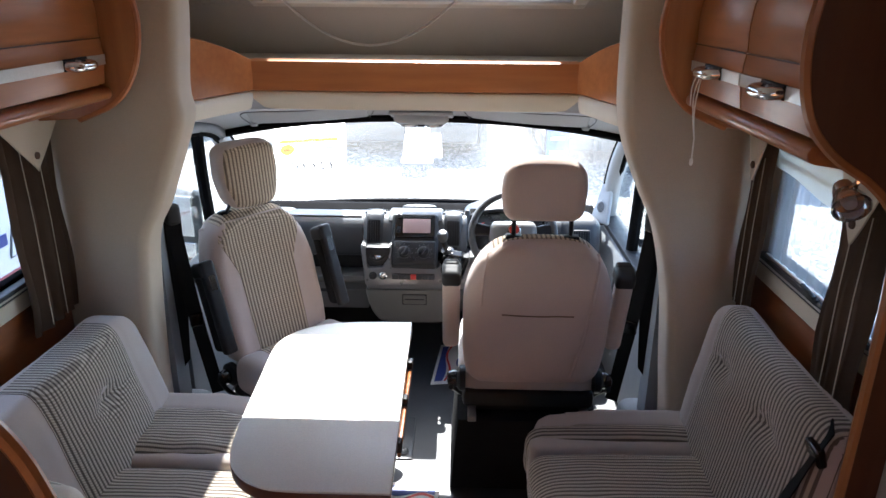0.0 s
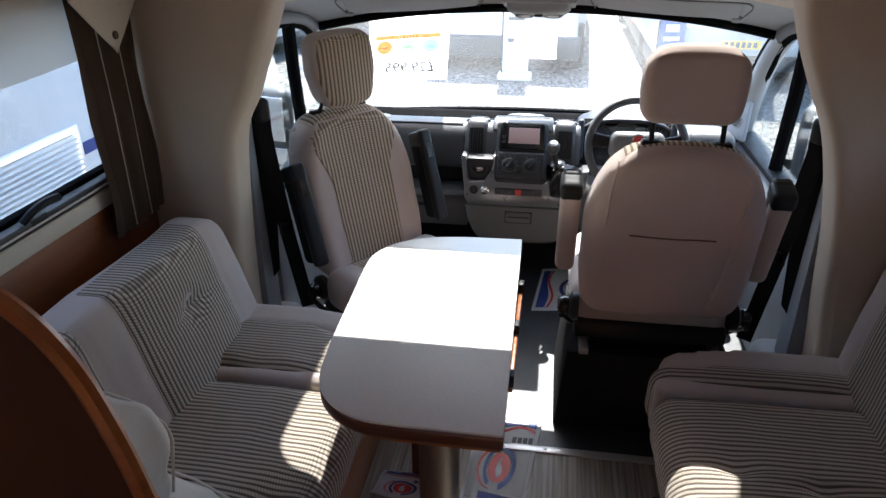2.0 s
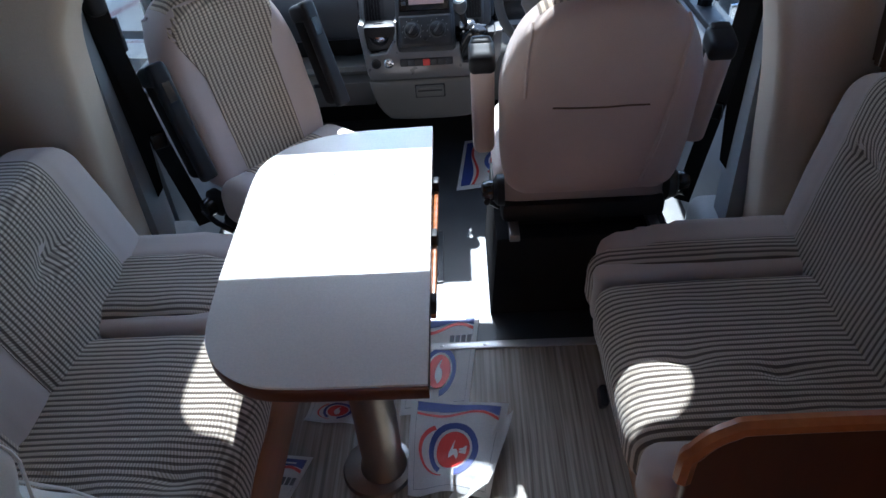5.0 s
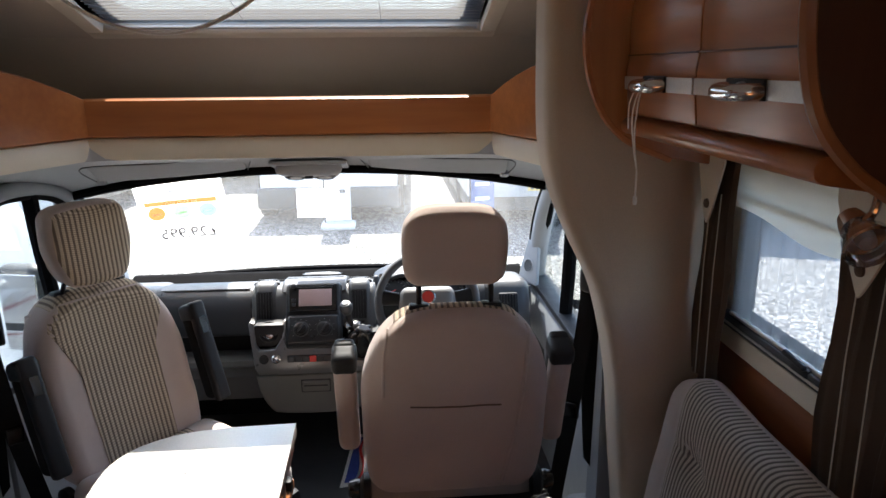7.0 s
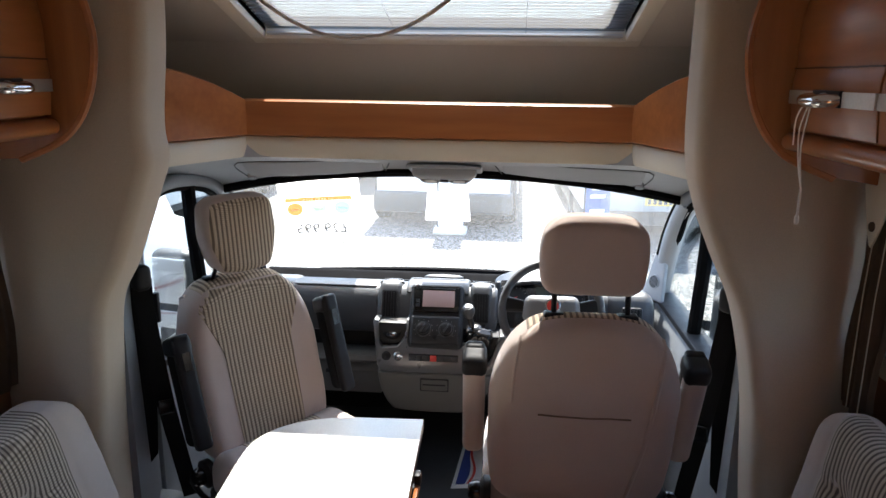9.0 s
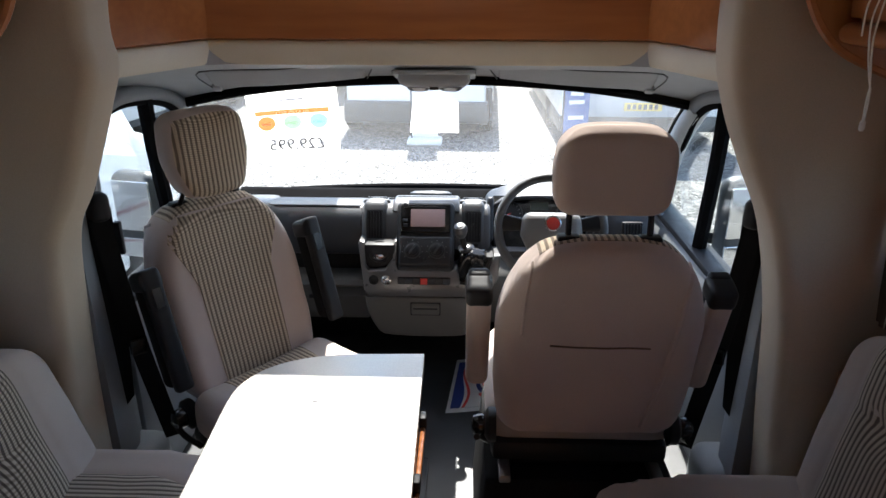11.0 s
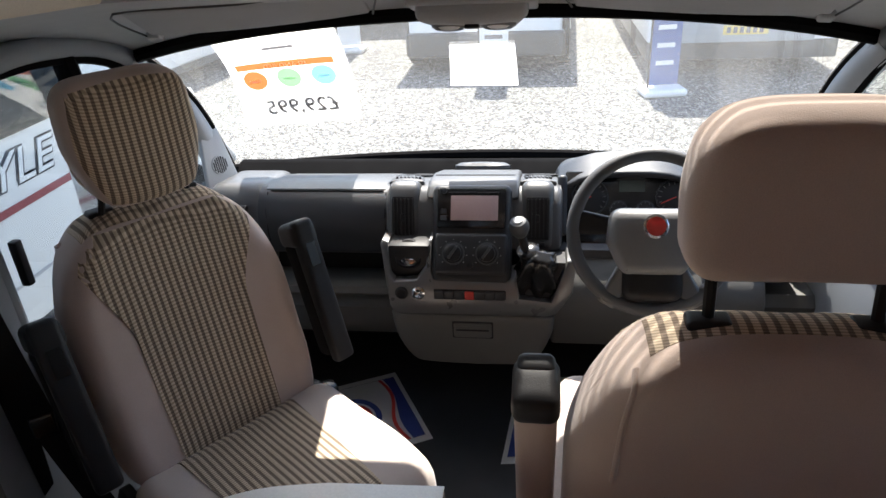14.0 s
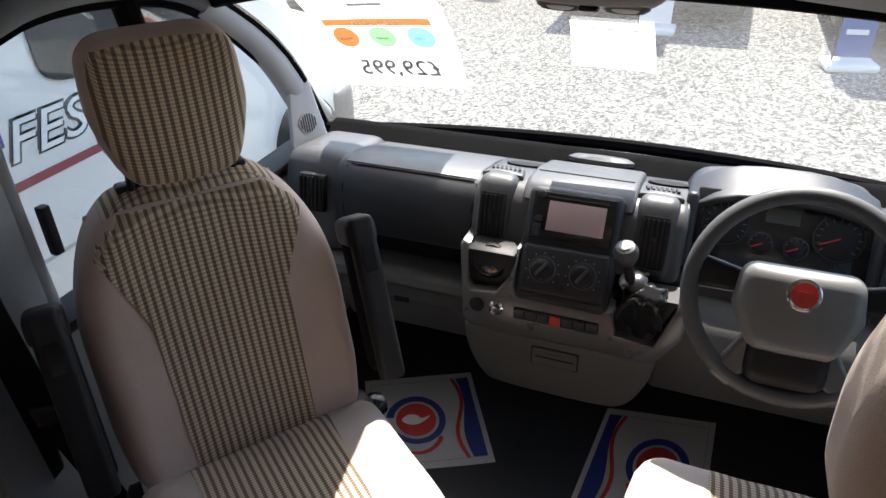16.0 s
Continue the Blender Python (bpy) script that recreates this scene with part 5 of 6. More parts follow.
# windscreen ledge, dark
ledge = [(4.20, 0.64), (4.10, 0.702), (4.075, 0.712), (4.05, 0.708), (3.985, 0.662), (3.985, 0.63), (4.20, 0.60)]
part("screen_ledge", prism(ledge, "x", -0.80, 0.915, 0.004), SEAL, dash, "black ledge under the windscreen")

# outer end pods with vents
for cx, s in ((-0.70, -1), (0.80, 1)):
    pod = part("end_pod", moved(soft((0.21, 0.26, 0.24), 0.045, lambda x, y, z, u, v, w: (x, y + 0.05 * w, z - 0.02 * max(0, w) * v), 6), pose(cx, 3.865, 0.592)), DASHTOP, dash, "mid grey moulded pod")
    face = pose(cx + 0.005, 3.728, 0.635, -14, 0, 0)
    part("end_vent", moved(slab(-0.04, 0.04, -0.006, 0.02, -0.052, 0.052, 0.008), face), BLACK, pod, "black air vent")
    for k in range(6):
        part("vane", moved(slab(-0.002, 0.002, -0.012, 0.0, -0.044, 0.044), face @ pose(-0.03 + 0.012 * k, 0, 0)), STACK, pod)
    part("vent_tab", moved(slab(-0.005, 0.005, -0.018, -0.008, -0.01, 0.01, 0.002), face), BLACK, pod)
    for k in range(6):
        part("demist_slot", moved(slab(-0.0055, 0.004, -0.015, 0.015, 0, 0.003), pose(cx - 0.05 + 0.018 * k, 3.85, 0.7135, 3, 0, -16)), BLACK, pod)

# centre stack
TILTC = -31
face = Matrix.Translation((0.02, 3.574, 0.590)) @ pose(0, 0, 0, TILTC, 0, 0)
part("centre_fascia", prism([(3.650, 0.60), (3.690, 0.715), (3.712, 0.740), (3.735, 0.748), (3.82, 0.738), (3.99, 0.69), (3.99, 0.60)], "x", -0.226, 0.262, 0.016, 3), DASHTOP, dash, "mid grey centre fascia")
stack = part("centre_console_face", moved(soft((0.215, 0.10, 0.27), 0.02, cells=4), face @ pose(0, 0.052, 0.083)), STACK, dash, "dark grey centre stack")
hood = part("stack_hood", prism([(3.692, 0.735), (3.712, 0.757), (3.745, 0.766), (3.84, 0.752), (3.98, 0.708), (3.98, 0.66), (3.72, 0.70)], "x", -0.108, 0.146, 0.012, 3), DASHTOP, dash, "mid grey hood over the radio")
part("hood_line", tube([(-0.094, 3.80, 0.7585), (0.132, 3.80, 0.7585)], 0.0018, 6), STACKBLACK, hood)
radio = part("radio", moved(slab(-0.092, 0.092, -0.008, 0.03, 0.098, 0.205, 0.005), face), GLOSSBLACK, dash, "black double-height radio")
# the pink of this display is a reflection put into its base colour
part("display", moved(slab(-0.055, 0.072, -0.0105, -0.008, 0.118, 0.185, 0.001), face), SCREEN, radio, "display with a pinkish reflection coloured in")
part("disc_slot", moved(slab(-0.062, 0.075, -0.0105, -0.008, 0.192, 0.195), face), DASHTOP, radio)
for k in range(2):
    part("radio_button", moved(slab(-0.082, -0.066, -0.0115, -0.008, 0.118 + 0.018 * k, 0.131 + 0.018 * k, 0.001), face), DASH, radio)
part("volume_knob", moved(lathe([(0.009, 0), (0.009, 0.012), (0.006, 0.014)], None, 16), face @ pose(-0.074, -0.008, 0.198, 90, 0, 0)), DASH, radio)
hvac = part("heater_panel", moved(slab(-0.098, 0.098, -0.006, 0.03, -0.028, 0.086, 0.012, 3), face), STACK, dash, "dark grey heater panel")
for x in (-0.046, 0.044):
    k = part("heater_knob", moved(lathe([(0.027, 0), (0.027, 0.004), (0.023, 0.006), (0.022, 0.022), (0.018, 0.025)], None, 24), face @ pose(x, -0.006, 0.03, 90, 0, 0)), BLACK, hvac, "round black knob")
    part("knob_ring", moved(lathe([(0.031, 0), (0.031, 0.0025), (0.028, 0.003)], None, 28), face @ pose(x, -0.006, 0.03, 90, 0, 0)), DASHTOP, k, "grey ring round the knob")
    part("pointer", moved(slab(-0.0035, 0.0035, -0.036, -0.030, 0.012, 0.050, 0.001), face @ pose(x, 0, 0) @ pose(0, 0, 0.03, 0, 35, 0) @ pose(0, 0, -0.03)), DASHTOP, k)
    for j in range(9):
        a = radians(-130 + 32.5 * j)
        part("mark", moved(slab(-0.0012, 0.0012, -0.0068, -0.006, -0.0012, 0.0012), face @ pose(x + 0.037 * math.sin(a), 0, 0.03 + 0.037 * math.cos(a))), PALEINK, k)
part("middle_knob", moved(lathe([(0.008, 0), (0.008, 0.006), (0.005, 0.008)], None, 14), face @ pose(0, -0.006, -0.002, 90, 0, 0)), BLACK, hvac)

for cx in (-0.172, 0.196):
    at = pose(cx, 3.70, 0.678, -17, 0, 0)
    vent = part("vent_housing", moved(soft((0.09, 0.10, 0.19), 0.024, lambda x, y, z, u, v, w: (x, y + 0.02 * max(0, w) ** 2, z), 5), at @ pose(0, 0.018, 0.0)), DASHTOP, dash, "grey vent housing")
    part("vent_mouth", moved(slab(-0.031, 0.031, -0.036, -0.028, -0.062, 0.055, 0.006), at), BLACK, vent, "black air vent")
    for k in range(6):
        part("vane", moved(slab(-0.0018, 0.0018, -0.0405, -0.034, -0.056, 0.049), at @ pose(-0.0265 + 0.0106 * k, 0, 0)), STACK, vent)
    part("thumb_wheel", moved(slab(-0.02, 0.02, -0.038, -0.028, -0.080, -0.068, 0.002), at), BLACK, vent)
    part("wheel_mark", moved(slab(-0.004, 0.004, -0.0405, -0.037, -0.077, -0.071, 0.001), at), PALEINK, vent)
    part("vent_tab", moved(slab(-0.005, 0.005, -0.048, -0.038, -0.012, 0.008, 0.002), at), BLACK, vent)
    crest = pose(cx, 3.785, 0.7545, -9, 0, 0)
    part("slot_frame", moved(soft((0.092, 0.062, 0.016), 0.006, lambda x, y, z, u, v, w: (x * (1 - 0.12 * v), y, z - 0.006 * u * u), 3), crest @ pose(0, 0, -0.004)), DASHTOP, vent)
    for k in range(7):
        part("top_slot", moved(slab(-0.003, 0.003, -0.013 + 0.0012 * abs(k - 3), 0.013, 0, 0.0055), crest @ pose(-0.033 + 0.011 * k, 0, 0, 0, 0, 14)), BLACK, vent)
part("top_speaker", moved(lathe([(0.088, 0), (0.088, 0.010), (0.07, 0.018), (0.0, 0.021)], Matrix.Diagonal((1, 0.42, 1, 1)), 32), pose(0.02, 4.03, 0.694, -16, 0, 0)), DASHTOP, dash, "oval speaker cover")
for cx in (-0.155, 0.205):
    part("cup_recess", moved(lathe([(0.05, 0), (0.05, 0.005), (0.04, 0.006)], Matrix.Diagonal((1, 0.55, 1, 1)), 22), pose(cx, 3.91, 0.7135, -15, 0, 0)), STACKBLACK, dash, "dark oval cup recess")

# silver console surround
plate = [(-0.228, 0.635), (-0.222, 0.645), (-0.205, 0.64), (-0.198, 0.56), (-0.185, 0.545), (-0.125, 0.55), (-0.10, 0.585), (-0.093, 0.645), (-0.086, 0.645), (-0.088, 0.57), (-0.08, 0.552), (0.115, 0.548), (0.14, 0.56), (0.15, 0.50), (0.235, 0.49), (0.275, 0.60), (0.30, 0.605), (0.29, 0.52), (0.25, 0.455), (0.225, 0.445), (-0.19, 0.445), (-0.205, 0.47)]
bm = prism(plate, "y", 3.553, 3.64, 0.005)
for v in bm.verts:
    v.co.y += max(0.0, v.co.z - 0.545) * 0.55
console = part("console", bm, SILVER, dash, "silver grey console surround")
part("ash_pod", moved(lathe([(0.04, 0), (0.042, 0.02), (0.036, 0.03), (0.03, 0.022), (0.0, 0.02)], None, 24), pose(-0.15, 3.615, 0.598, 58, 0, 0)), BLACK, console, "black round tray")
part("tray_glint", moved(lathe([(0.028, 0), (0.028, 0.006), (0.018, 0.01)], None, 20), pose(-0.15, 3.60, 0.605, 58, 0, 0)), CHROME, console)
part("pod_back", slab(-0.205, -0.09, 3.585, 3.66, 0.50, 0.64, 0.01), BLACK, console)
for x, mt in ((-0.168, BLACK), (-0.122, CHROME)):
    part("socket", moved(lathe([(0.017, 0), (0.018, 0.008), (0.012, 0.012), (0.0, 0.008)], None, 18), pose(x, 3.556, 0.512, 78, 0, 0)), mt, console)
row = part("switch_row", slab(-0.08, 0.115, 3.548, 3.556, 0.497, 0.525, 0.003), BLACK, console, "row of black switches")
for k in range(7):
    part("switch", slab(-0.078 + 0.0275 * k, -0.078 + 0.0275 * k + 0.0255, 3.543, 3.55, 0.499, 0.523, 0.002), RED if k == 3 else DASH, row, "red hazard switch" if k == 3 else "")
low = smooth_line([(-0.205, 0.44, 0), (-0.195, 0.37, 0), (-0.155, 0.295, 0), (-0.10, 0.275, 0), (0.10, 0.272, 0), (0.19, 0.29, 0), (0.235, 0.37, 0), (0.245, 0.44, 0)], 4)
part("lower_console", prism([(p.x, p.y) for p in low], "y", 3.562, 3.75, 0.012, 3), DASHLOW, dash, "warm grey lower console")
part("handle_gap", slab(-0.036, 0.079, 3.5595, 3.566, 0.364, 0.419, 0.004), BLACK, dash)
drawer = part("drawer_handle", slab(-0.032, 0.075, 3.555, 3.566, 0.368, 0.415, 0.006), DASHLOW, dash)
part("finger_recess", slab(-0.024, 0.067, 3.5535, 3.556, 0.392, 0.3975, 0.001), BLACK, drawer)
part("drawer_top", slab(-0.026, 0.069, 3.552, 3.557, 0.398, 0.41, 0.002), DASHLOW, drawer)

# gear lever with its gaiter
gear = thing("gear_lever", "black gear lever with leather gaiter", "gear lever")
part("well", prism([(0.152, 0.55), (0.168, 0.495), (0.228, 0.49), (0.27, 0.60), (0.155, 0.60)], "y", 3.575, 3.64), BLACK, gear)


def gaiter(x, y, z, u, v, w):
    k = 1 - 0.55 * (w + 1) / 2
    a = math.atan2(y, x)
    f = 1 + 0.12 * math.sin(7 * a + w * 3)
    return (x * k * f, y * k * f, z)


part("gaiter", moved(soft((0.145, 0.12, 0.15), 0.03, gaiter, 8), pose(0.20, 3.60, 0.56, 30, 12, 0)), GLOSSBLACK, gear, "creased black leather gaiter")
part("stick", tube([(0.178, 3.59, 0.58), (0.152, 3.576, 0.69)], 0.011, 10), BLACK, gear)
kn = part("knob", moved(lathe([(0.012, -0.03), (0.018, -0.022), (0.025, -0.006), (0.0265, 0.008), (0.02, 0.022), (0.008, 0.027)], None, 20), pose(0.150, 3.572, 0.702, 18, -8, 0)), DASHTOP, gear)
part("shift_plate", moved(lathe([(0.014, 0.0255), (0.012, 0.0275), (0.0, 0.028)], None, 16), pose(0.150, 3.572, 0.702, 18, -8, 0)), PALEINK, kn)
part("gaiter_ring", moved(lathe([(0.028, 0), (0.03, 0.01), (0.022, 0.016)], None, 18), pose(0.173, 3.588, 0.622, 20, -8, 0)), GLOSSBLACK, gear)

# instrument binnacle
PB = pose(0.455, 3.775, 0.670, -32, 0, 0)
bin_ = part("binnacle", moved(soft((0.42, 0.20, 0.20), 0.05, lambda x, y, z, u, v, w: (x, y, z + 0.02 * (1 - u * u) * max(0, w)), 8), pose(0.455, 3.935, 0.632)), DASH, dash, "hooded instrument binnacle")
part("binnacle_hood", moved(soft((0.41, 0.13, 0.02), 0.009, lambda x, y, z, u, v, w: (x, y, z - 0.055 * abs(u) ** 3 + 0.006 * v), 8), pose(0.455, 3.865, 0.768, 4, 0, 0)), DASH, bin_, "curved hood")
for s in (-1, 1):
    part("hood_side", moved(soft((0.026, 0.13, 0.17), 0.011, cells=3), pose(0.455 + s * 0.192, 3.80, 0.665, -24, 0, 0)), DASH, bin_)
part("dial_panel", moved(slab(-0.182, 0.182, 0.0, 0.02, -0.10, 0.105, 0.006, 2), PB), GLOSSBLACK, bin_, "black instrument panel")
for x, z, r in ((-0.115, 0.03, 0.052), (0.115, 0.03, 0.052), (-0.036, -0.005, 0.026), (0.036, -0.005, 0.026)):
    at = PB @ pose(x, 0, z, 90, 0, 0)
    ring = part("dial", moved(lathe([(r, 0), (r, 0.004), (r - 0.003, 0.005), (r - 0.004, 0.001), (0, 0.001)], None, 28), at), STACK, bin_, "round dial")
    part("dial_face", moved(lathe([(r - 0.005, 0.0015), (r - 0.006, 0.002), (0, 0.002)], None, 24), at), BLACK, ring)
    part("needle", moved(slab(-0.0014, 0.0014, -0.004, r * 0.78, 0.003, 0.0045), at @ pose(0, 0, 0, 0, 0, 115)), RED, ring)
    for j in range(13 if r > 0.04 else 5):
        a = -130 + 260 / 12 * j if r > 0.04 else -70 + 35 * j
        part("tick", moved(slab(-0.0011, 0.0011, r * 0.70, r * 0.86, 0.002, 0.003), at @ pose(0, 0, 0, 0, 0, a)), SILVER, ring)
part("trip_display", moved(slab(-0.035, 0.035, -0.002, 0.0, 0.045, 0.078), PB), plain("pale green display", (0.07, 0.08, 0.07), 0.2, bump=0), bin_)

# steering wheel
WH = Matrix.Translation((0.452, 3.405, 0.772)) @ pose(0, 0, 0, 64, 0, 0)
HUBGREY = plain("grey airbag pad", (0.19, 0.19, 0.193), 0.42, var=0.06, grain=500, bump=0.35)
RIMGREY = plain("dark grey grained rim", (0.085, 0.088, 0.095), 0.5, var=0.08, grain=500, bump=0.4)
wheel = thing("steering_wheel", "grey four-spoke steering wheel with red badge", "steering wheel")
part("rim", moved(tube([(0.175 * math.cos(a), 0.175 * math.sin(a), 0) for a in (2 * math.pi * k / 56 for k in range(56))], 0.0155, 12, closed=True), WH), RIMGREY, wheel, "grey grained rim")
part("hub", moved(soft((0.206, 0.15, 0.06), 0.026, lambda x, y, z, u, v, w: (x * (1 - 0.34 * max(0, -v) - 0.08 * max(0, v)), y, z + 0.012 * max(0, w) * (1 - u * u)), 6), WH @ pose(0, -0.022, 0.012)), HUBGREY, wheel, "grey airbag pad")
part("hub_base", moved(soft((0.135, 0.12, 0.06), 0.03, cells=4), WH @ pose(0, -0.098, 0.004)), BLACK, wheel, "black lower hub")
for s in (-1, 1):
    part("spoke", moved(soft((0.11, 0.05, 0.026), 0.012, lambda x, y, z, u, v, w: (x, y * (1 + 0.25 * s * u), z), 4), WH @ pose(s * 0.13, 0.018, -0.004, 0, 0, s * 6)), BLACK, wheel, "black upper spoke")
    part("lower_spoke", moved(soft((0.045, 0.10, 0.024), 0.01, cells=4), WH @ pose(s * 0.076, -0.122, 0.0, 0, 0, s * 30)), SILVER, wheel, "silver lower spoke")
    st = part("stalk", tube([tuple(WH @ Vector((s * 0.04, 0.0, -0.06))), tuple(WH @ Vector((s * 0.15, 0.02, -0.055)))], 0.009, 8), BLACK, wheel)
    part("stalk_tip", tube([tuple(WH @ Vector((s * 0.15, 0.02, -0.055))), tuple(WH @ Vector((s * 0.17, 0.024, -0.055)))], 0.0095, 8), PALEINK, st)
    part("pad_line", moved(tube([(s * 0.078, 0.04, 0.038), (s * 0.074, -0.02, 0.041), (s * 0.058, -0.085, 0.04)], 0.0016, 6), WH), BLACK, wheel)
badge = part("badge", moved(lathe([(0.027, 0), (0.027, 0.006), (0.024, 0.008), (0.0, 0.008)], None, 28), WH @ pose(0, 0.012, 0.049)), CHROME, wheel, "round chrome badge")
part("badge_face", moved(lathe([(0.021, 0.008), (0.021, 0.0095), (0, 0.0105)], None, 28), WH @ pose(0, 0.012, 0.049)), RED, badge, "red enamel disc")
part("badge_block", moved(slab(-0.012, 0.012, -0.006, 0.006, 0.0108, 0.0125), WH @ pose(0, 0.012, 0.049)), RED, badge)
part("column", tube([tuple(WH @ Vector((0, -0.01, -0.02))), tuple(WH @ Vector((0, -0.02, -0.30)))], 0.05, 14), BLACK, wheel)

# ---- details in the cab ----
console = thing("roof_console", "light grey roof console with two reading lamps", "roof console", Matrix.Translation((0.033, 0, 0)))
housing = lambda x, y, z, u, v, w: (x * (1 - 0.10 * v), y, z - 0.006 * max(0, -w) * (1 - u * u))
part("housing", moved(soft((0.20, 0.13, 0.042), 0.016, housing, 6), pose(0.035, 3.37, 1.262, -14, 0, 0)), GREYTRIM, console)
part("base_flange", moved(soft((0.25, 0.15, 0.014), 0.006, cells=4), pose(0.035, 3.372, 1.276, -14, 0, 0)), GREYTRIM, console)
for x in (-0.013, 0.083):
    l = part("lamp_ring", moved(lathe([(0.031, 0), (0.031, -0.006), (0.025, -0.010), (0.022, -0.004), (0, -0.003)], None, 24), pose(x, 3.358, 1.243, -22, 0, 0) @ Matrix.Diagonal((1.15, 0.9, 1, 1))), SILVER, console)
    part("lens", moved(lathe([(0.021, -0.005), (0.015, -0.010), (0, -0.011)], None, 20), pose(x, 3.358, 1.243, -22, 0, 0) @ Matrix.Diagonal((1.15, 0.9, 1, 1))), CARD, l, "white lamp lens")
part("switch", moved(slab(-0.014, 0.014, -0.016, 0.006, -0.026, -0.018, 0.003), pose(0.035, 3.335, 1.262, -14, 0, 0)), BLACK, console)

lab = thing("warning_label", "small white and yellow warning label on the headlining", "label")
part("sheet", moved(slab(-0.055, 0.055, -0.02, 0.02, -0.003, 0.0), pose(-0.44, 3.385, 1.272, -20, 0, 4)), YELLOW, lab, smooth=False)
part("white_half", moved(slab(-0.054, 0.0, -0.019, 0.019, -0.0045, -0.003), pose(-0.44, 3.385, 1.272, -20, 0, 4)), CARD, lab, smooth=False)
part("red_disc", moved(lathe([(0.014, -0.006), (0.014, -0.0045)], None, 18), pose(-0.465, 3.385, 1.272, -20, 0, 4)), RED, lab)
for s in (-1, 1):
    sp = thing("speaker_grille", "round grey tweeter grille at the windscreen post", "speaker", group="tweeters")
    base = pose(MID + s * 0.868, 3.93, 0.745, 0, 0, -s * 62) @ pose(0, 0, 0, 80, 0, 0)
    part("corner_panel", moved(soft((0.13, 0.20, 0.02), 0.008, lambda x, y, z, u, v, w: (x * (0.75 - 0.25 * v), y, z), 3), base @ pose(0, 0.02, -0.012)), GREYTRIM, sp)
    part("ring", moved(lathe([(0.03, 0), (0.03, 0.003), (0.026, 0.004)], None, 22), base), GREYTRIM, sp)
    for k in range(7):
        h = 0.0265 * math.sin(math.acos(-0.86 + 0.286 * k))
        part("slot", moved(slab(-0.0022, 0.0022, -h, h, 0.0035, 0.005), base @ pose(-0.0225 + 0.0075 * k, 0, 0)), DASH, sp)
hatch = thing("floor_hatch", "grey floor hatch with a round cap", "hatch")
part("lid", slab(-0.06, 0.05, 2.90, 3.19, -0.004, 0.001, 0.002), RUBBER, hatch)
part("rim", tube([(-0.06, 2.90, 0.001), (-0.06, 3.19, 0.001), (0.05, 3.19, 0.001), (0.05, 2.90, 0.001)], 0.002, 6, closed=True), DASHTOP, hatch)
part("cap", lathe([(0.024, 0.001), (0.024, 0.005), (0.02, 0.007), (0.012, 0.004), (0, 0.004)], pose(0.012, 2.945, 0), 22), DASHTOP, hatch)
# foot pedals under the wheel
for x, w in ((0.36, 0.05), (0.46, 0.055), (0.57, 0.05)):
    pd = thing("pedal", "black rubber foot pedal", "pedal", group="foot pedals")
    part("pad", moved(soft((w, 0.018, 0.075), 0.006, cells=2), pose(x, 3.93, 0.15, -35, 0, 0)), TYRE, pd)
    part("stem", tube([(x, 3.94, 0.16), (x, 4.05, 0.32), (x, 4.125, 0.42)], 0.008, 6), BLACK, pd)

# ---- printed sheets ----


def patch(mapping, a0, a1, b0, b1, lift, na=8, nb=8, inside=None):
    """A piece of a sheet between four fractions of its width and depth."""
    bm = bmesh.new()
    g = [[bm.verts.new(mapping(a0 + (a1 - a0) * i / na, b0 + (b1 - b0) * j / nb, lift)) for j in range(nb + 1)] for i in range(na + 1)]
    for i in range(na):
        for j in range(nb):
            bm.faces.new((g[i][j], g[i + 1][j], g[i + 1][j + 1], g[i][j + 1]))
    return bm


def shape_on(mapping, outline, lift):
    bm = bmesh.new()
    bm.faces.new([bm.verts.new(mapping(a, b, lift)) for a, b in outline])
    return bm


def arc_band(mapping, ca, cb, r0, r1, start, end, lift, ratio, taper=0.0):
    bm = bmesh.new()
    prev = None
    for k in range(25):
        t = k / 24
        a = radians(start + (end - start) * t)
        mid, half = (r0 + r1) / 2, (r1 - r0) / 2 * (1 - taper * t)
        pair = [bm.verts.new(mapping(ca + r * math.cos(a), cb + r * math.sin(a) * ratio, lift)) for r in (mid - half, mid + half)]
        if prev:
            bm.faces.new((prev[0], prev[1], pair[1], pair[0]))
        prev = pair
    return bm


def words(name, text, size, mapping, ca, cb, width, material, parent, lift):
    """Letters laid onto a sheet; width is the sheet's width in metres."""
    ob = lettering(name, text, size, Matrix(), material, parent, 0.0)
    for v in ob.data.vertices:
        v.co = mapping(ca + v.co.x / width, cb + v.co.y / width, lift)
    return ob


def quad_map(p00, p10, p11, p01, wave, seed, normal=Vector((0, 0, 1))):
    """A sheet spanned by four corners, with soft waves."""
    P = [Vector(p) for p in (p00, p10, p11, p01)]

    def f(a, b, lift):
        p = P[0].lerp(P[1], a).lerp(P[3].lerp(P[2], a), b)
        h = wave * (0.6 + noise.noise(Vector((a * 2.3 + seed, b * 2.3, seed))))
        return p + normal * (max(0.0, h) + lift)
    return f


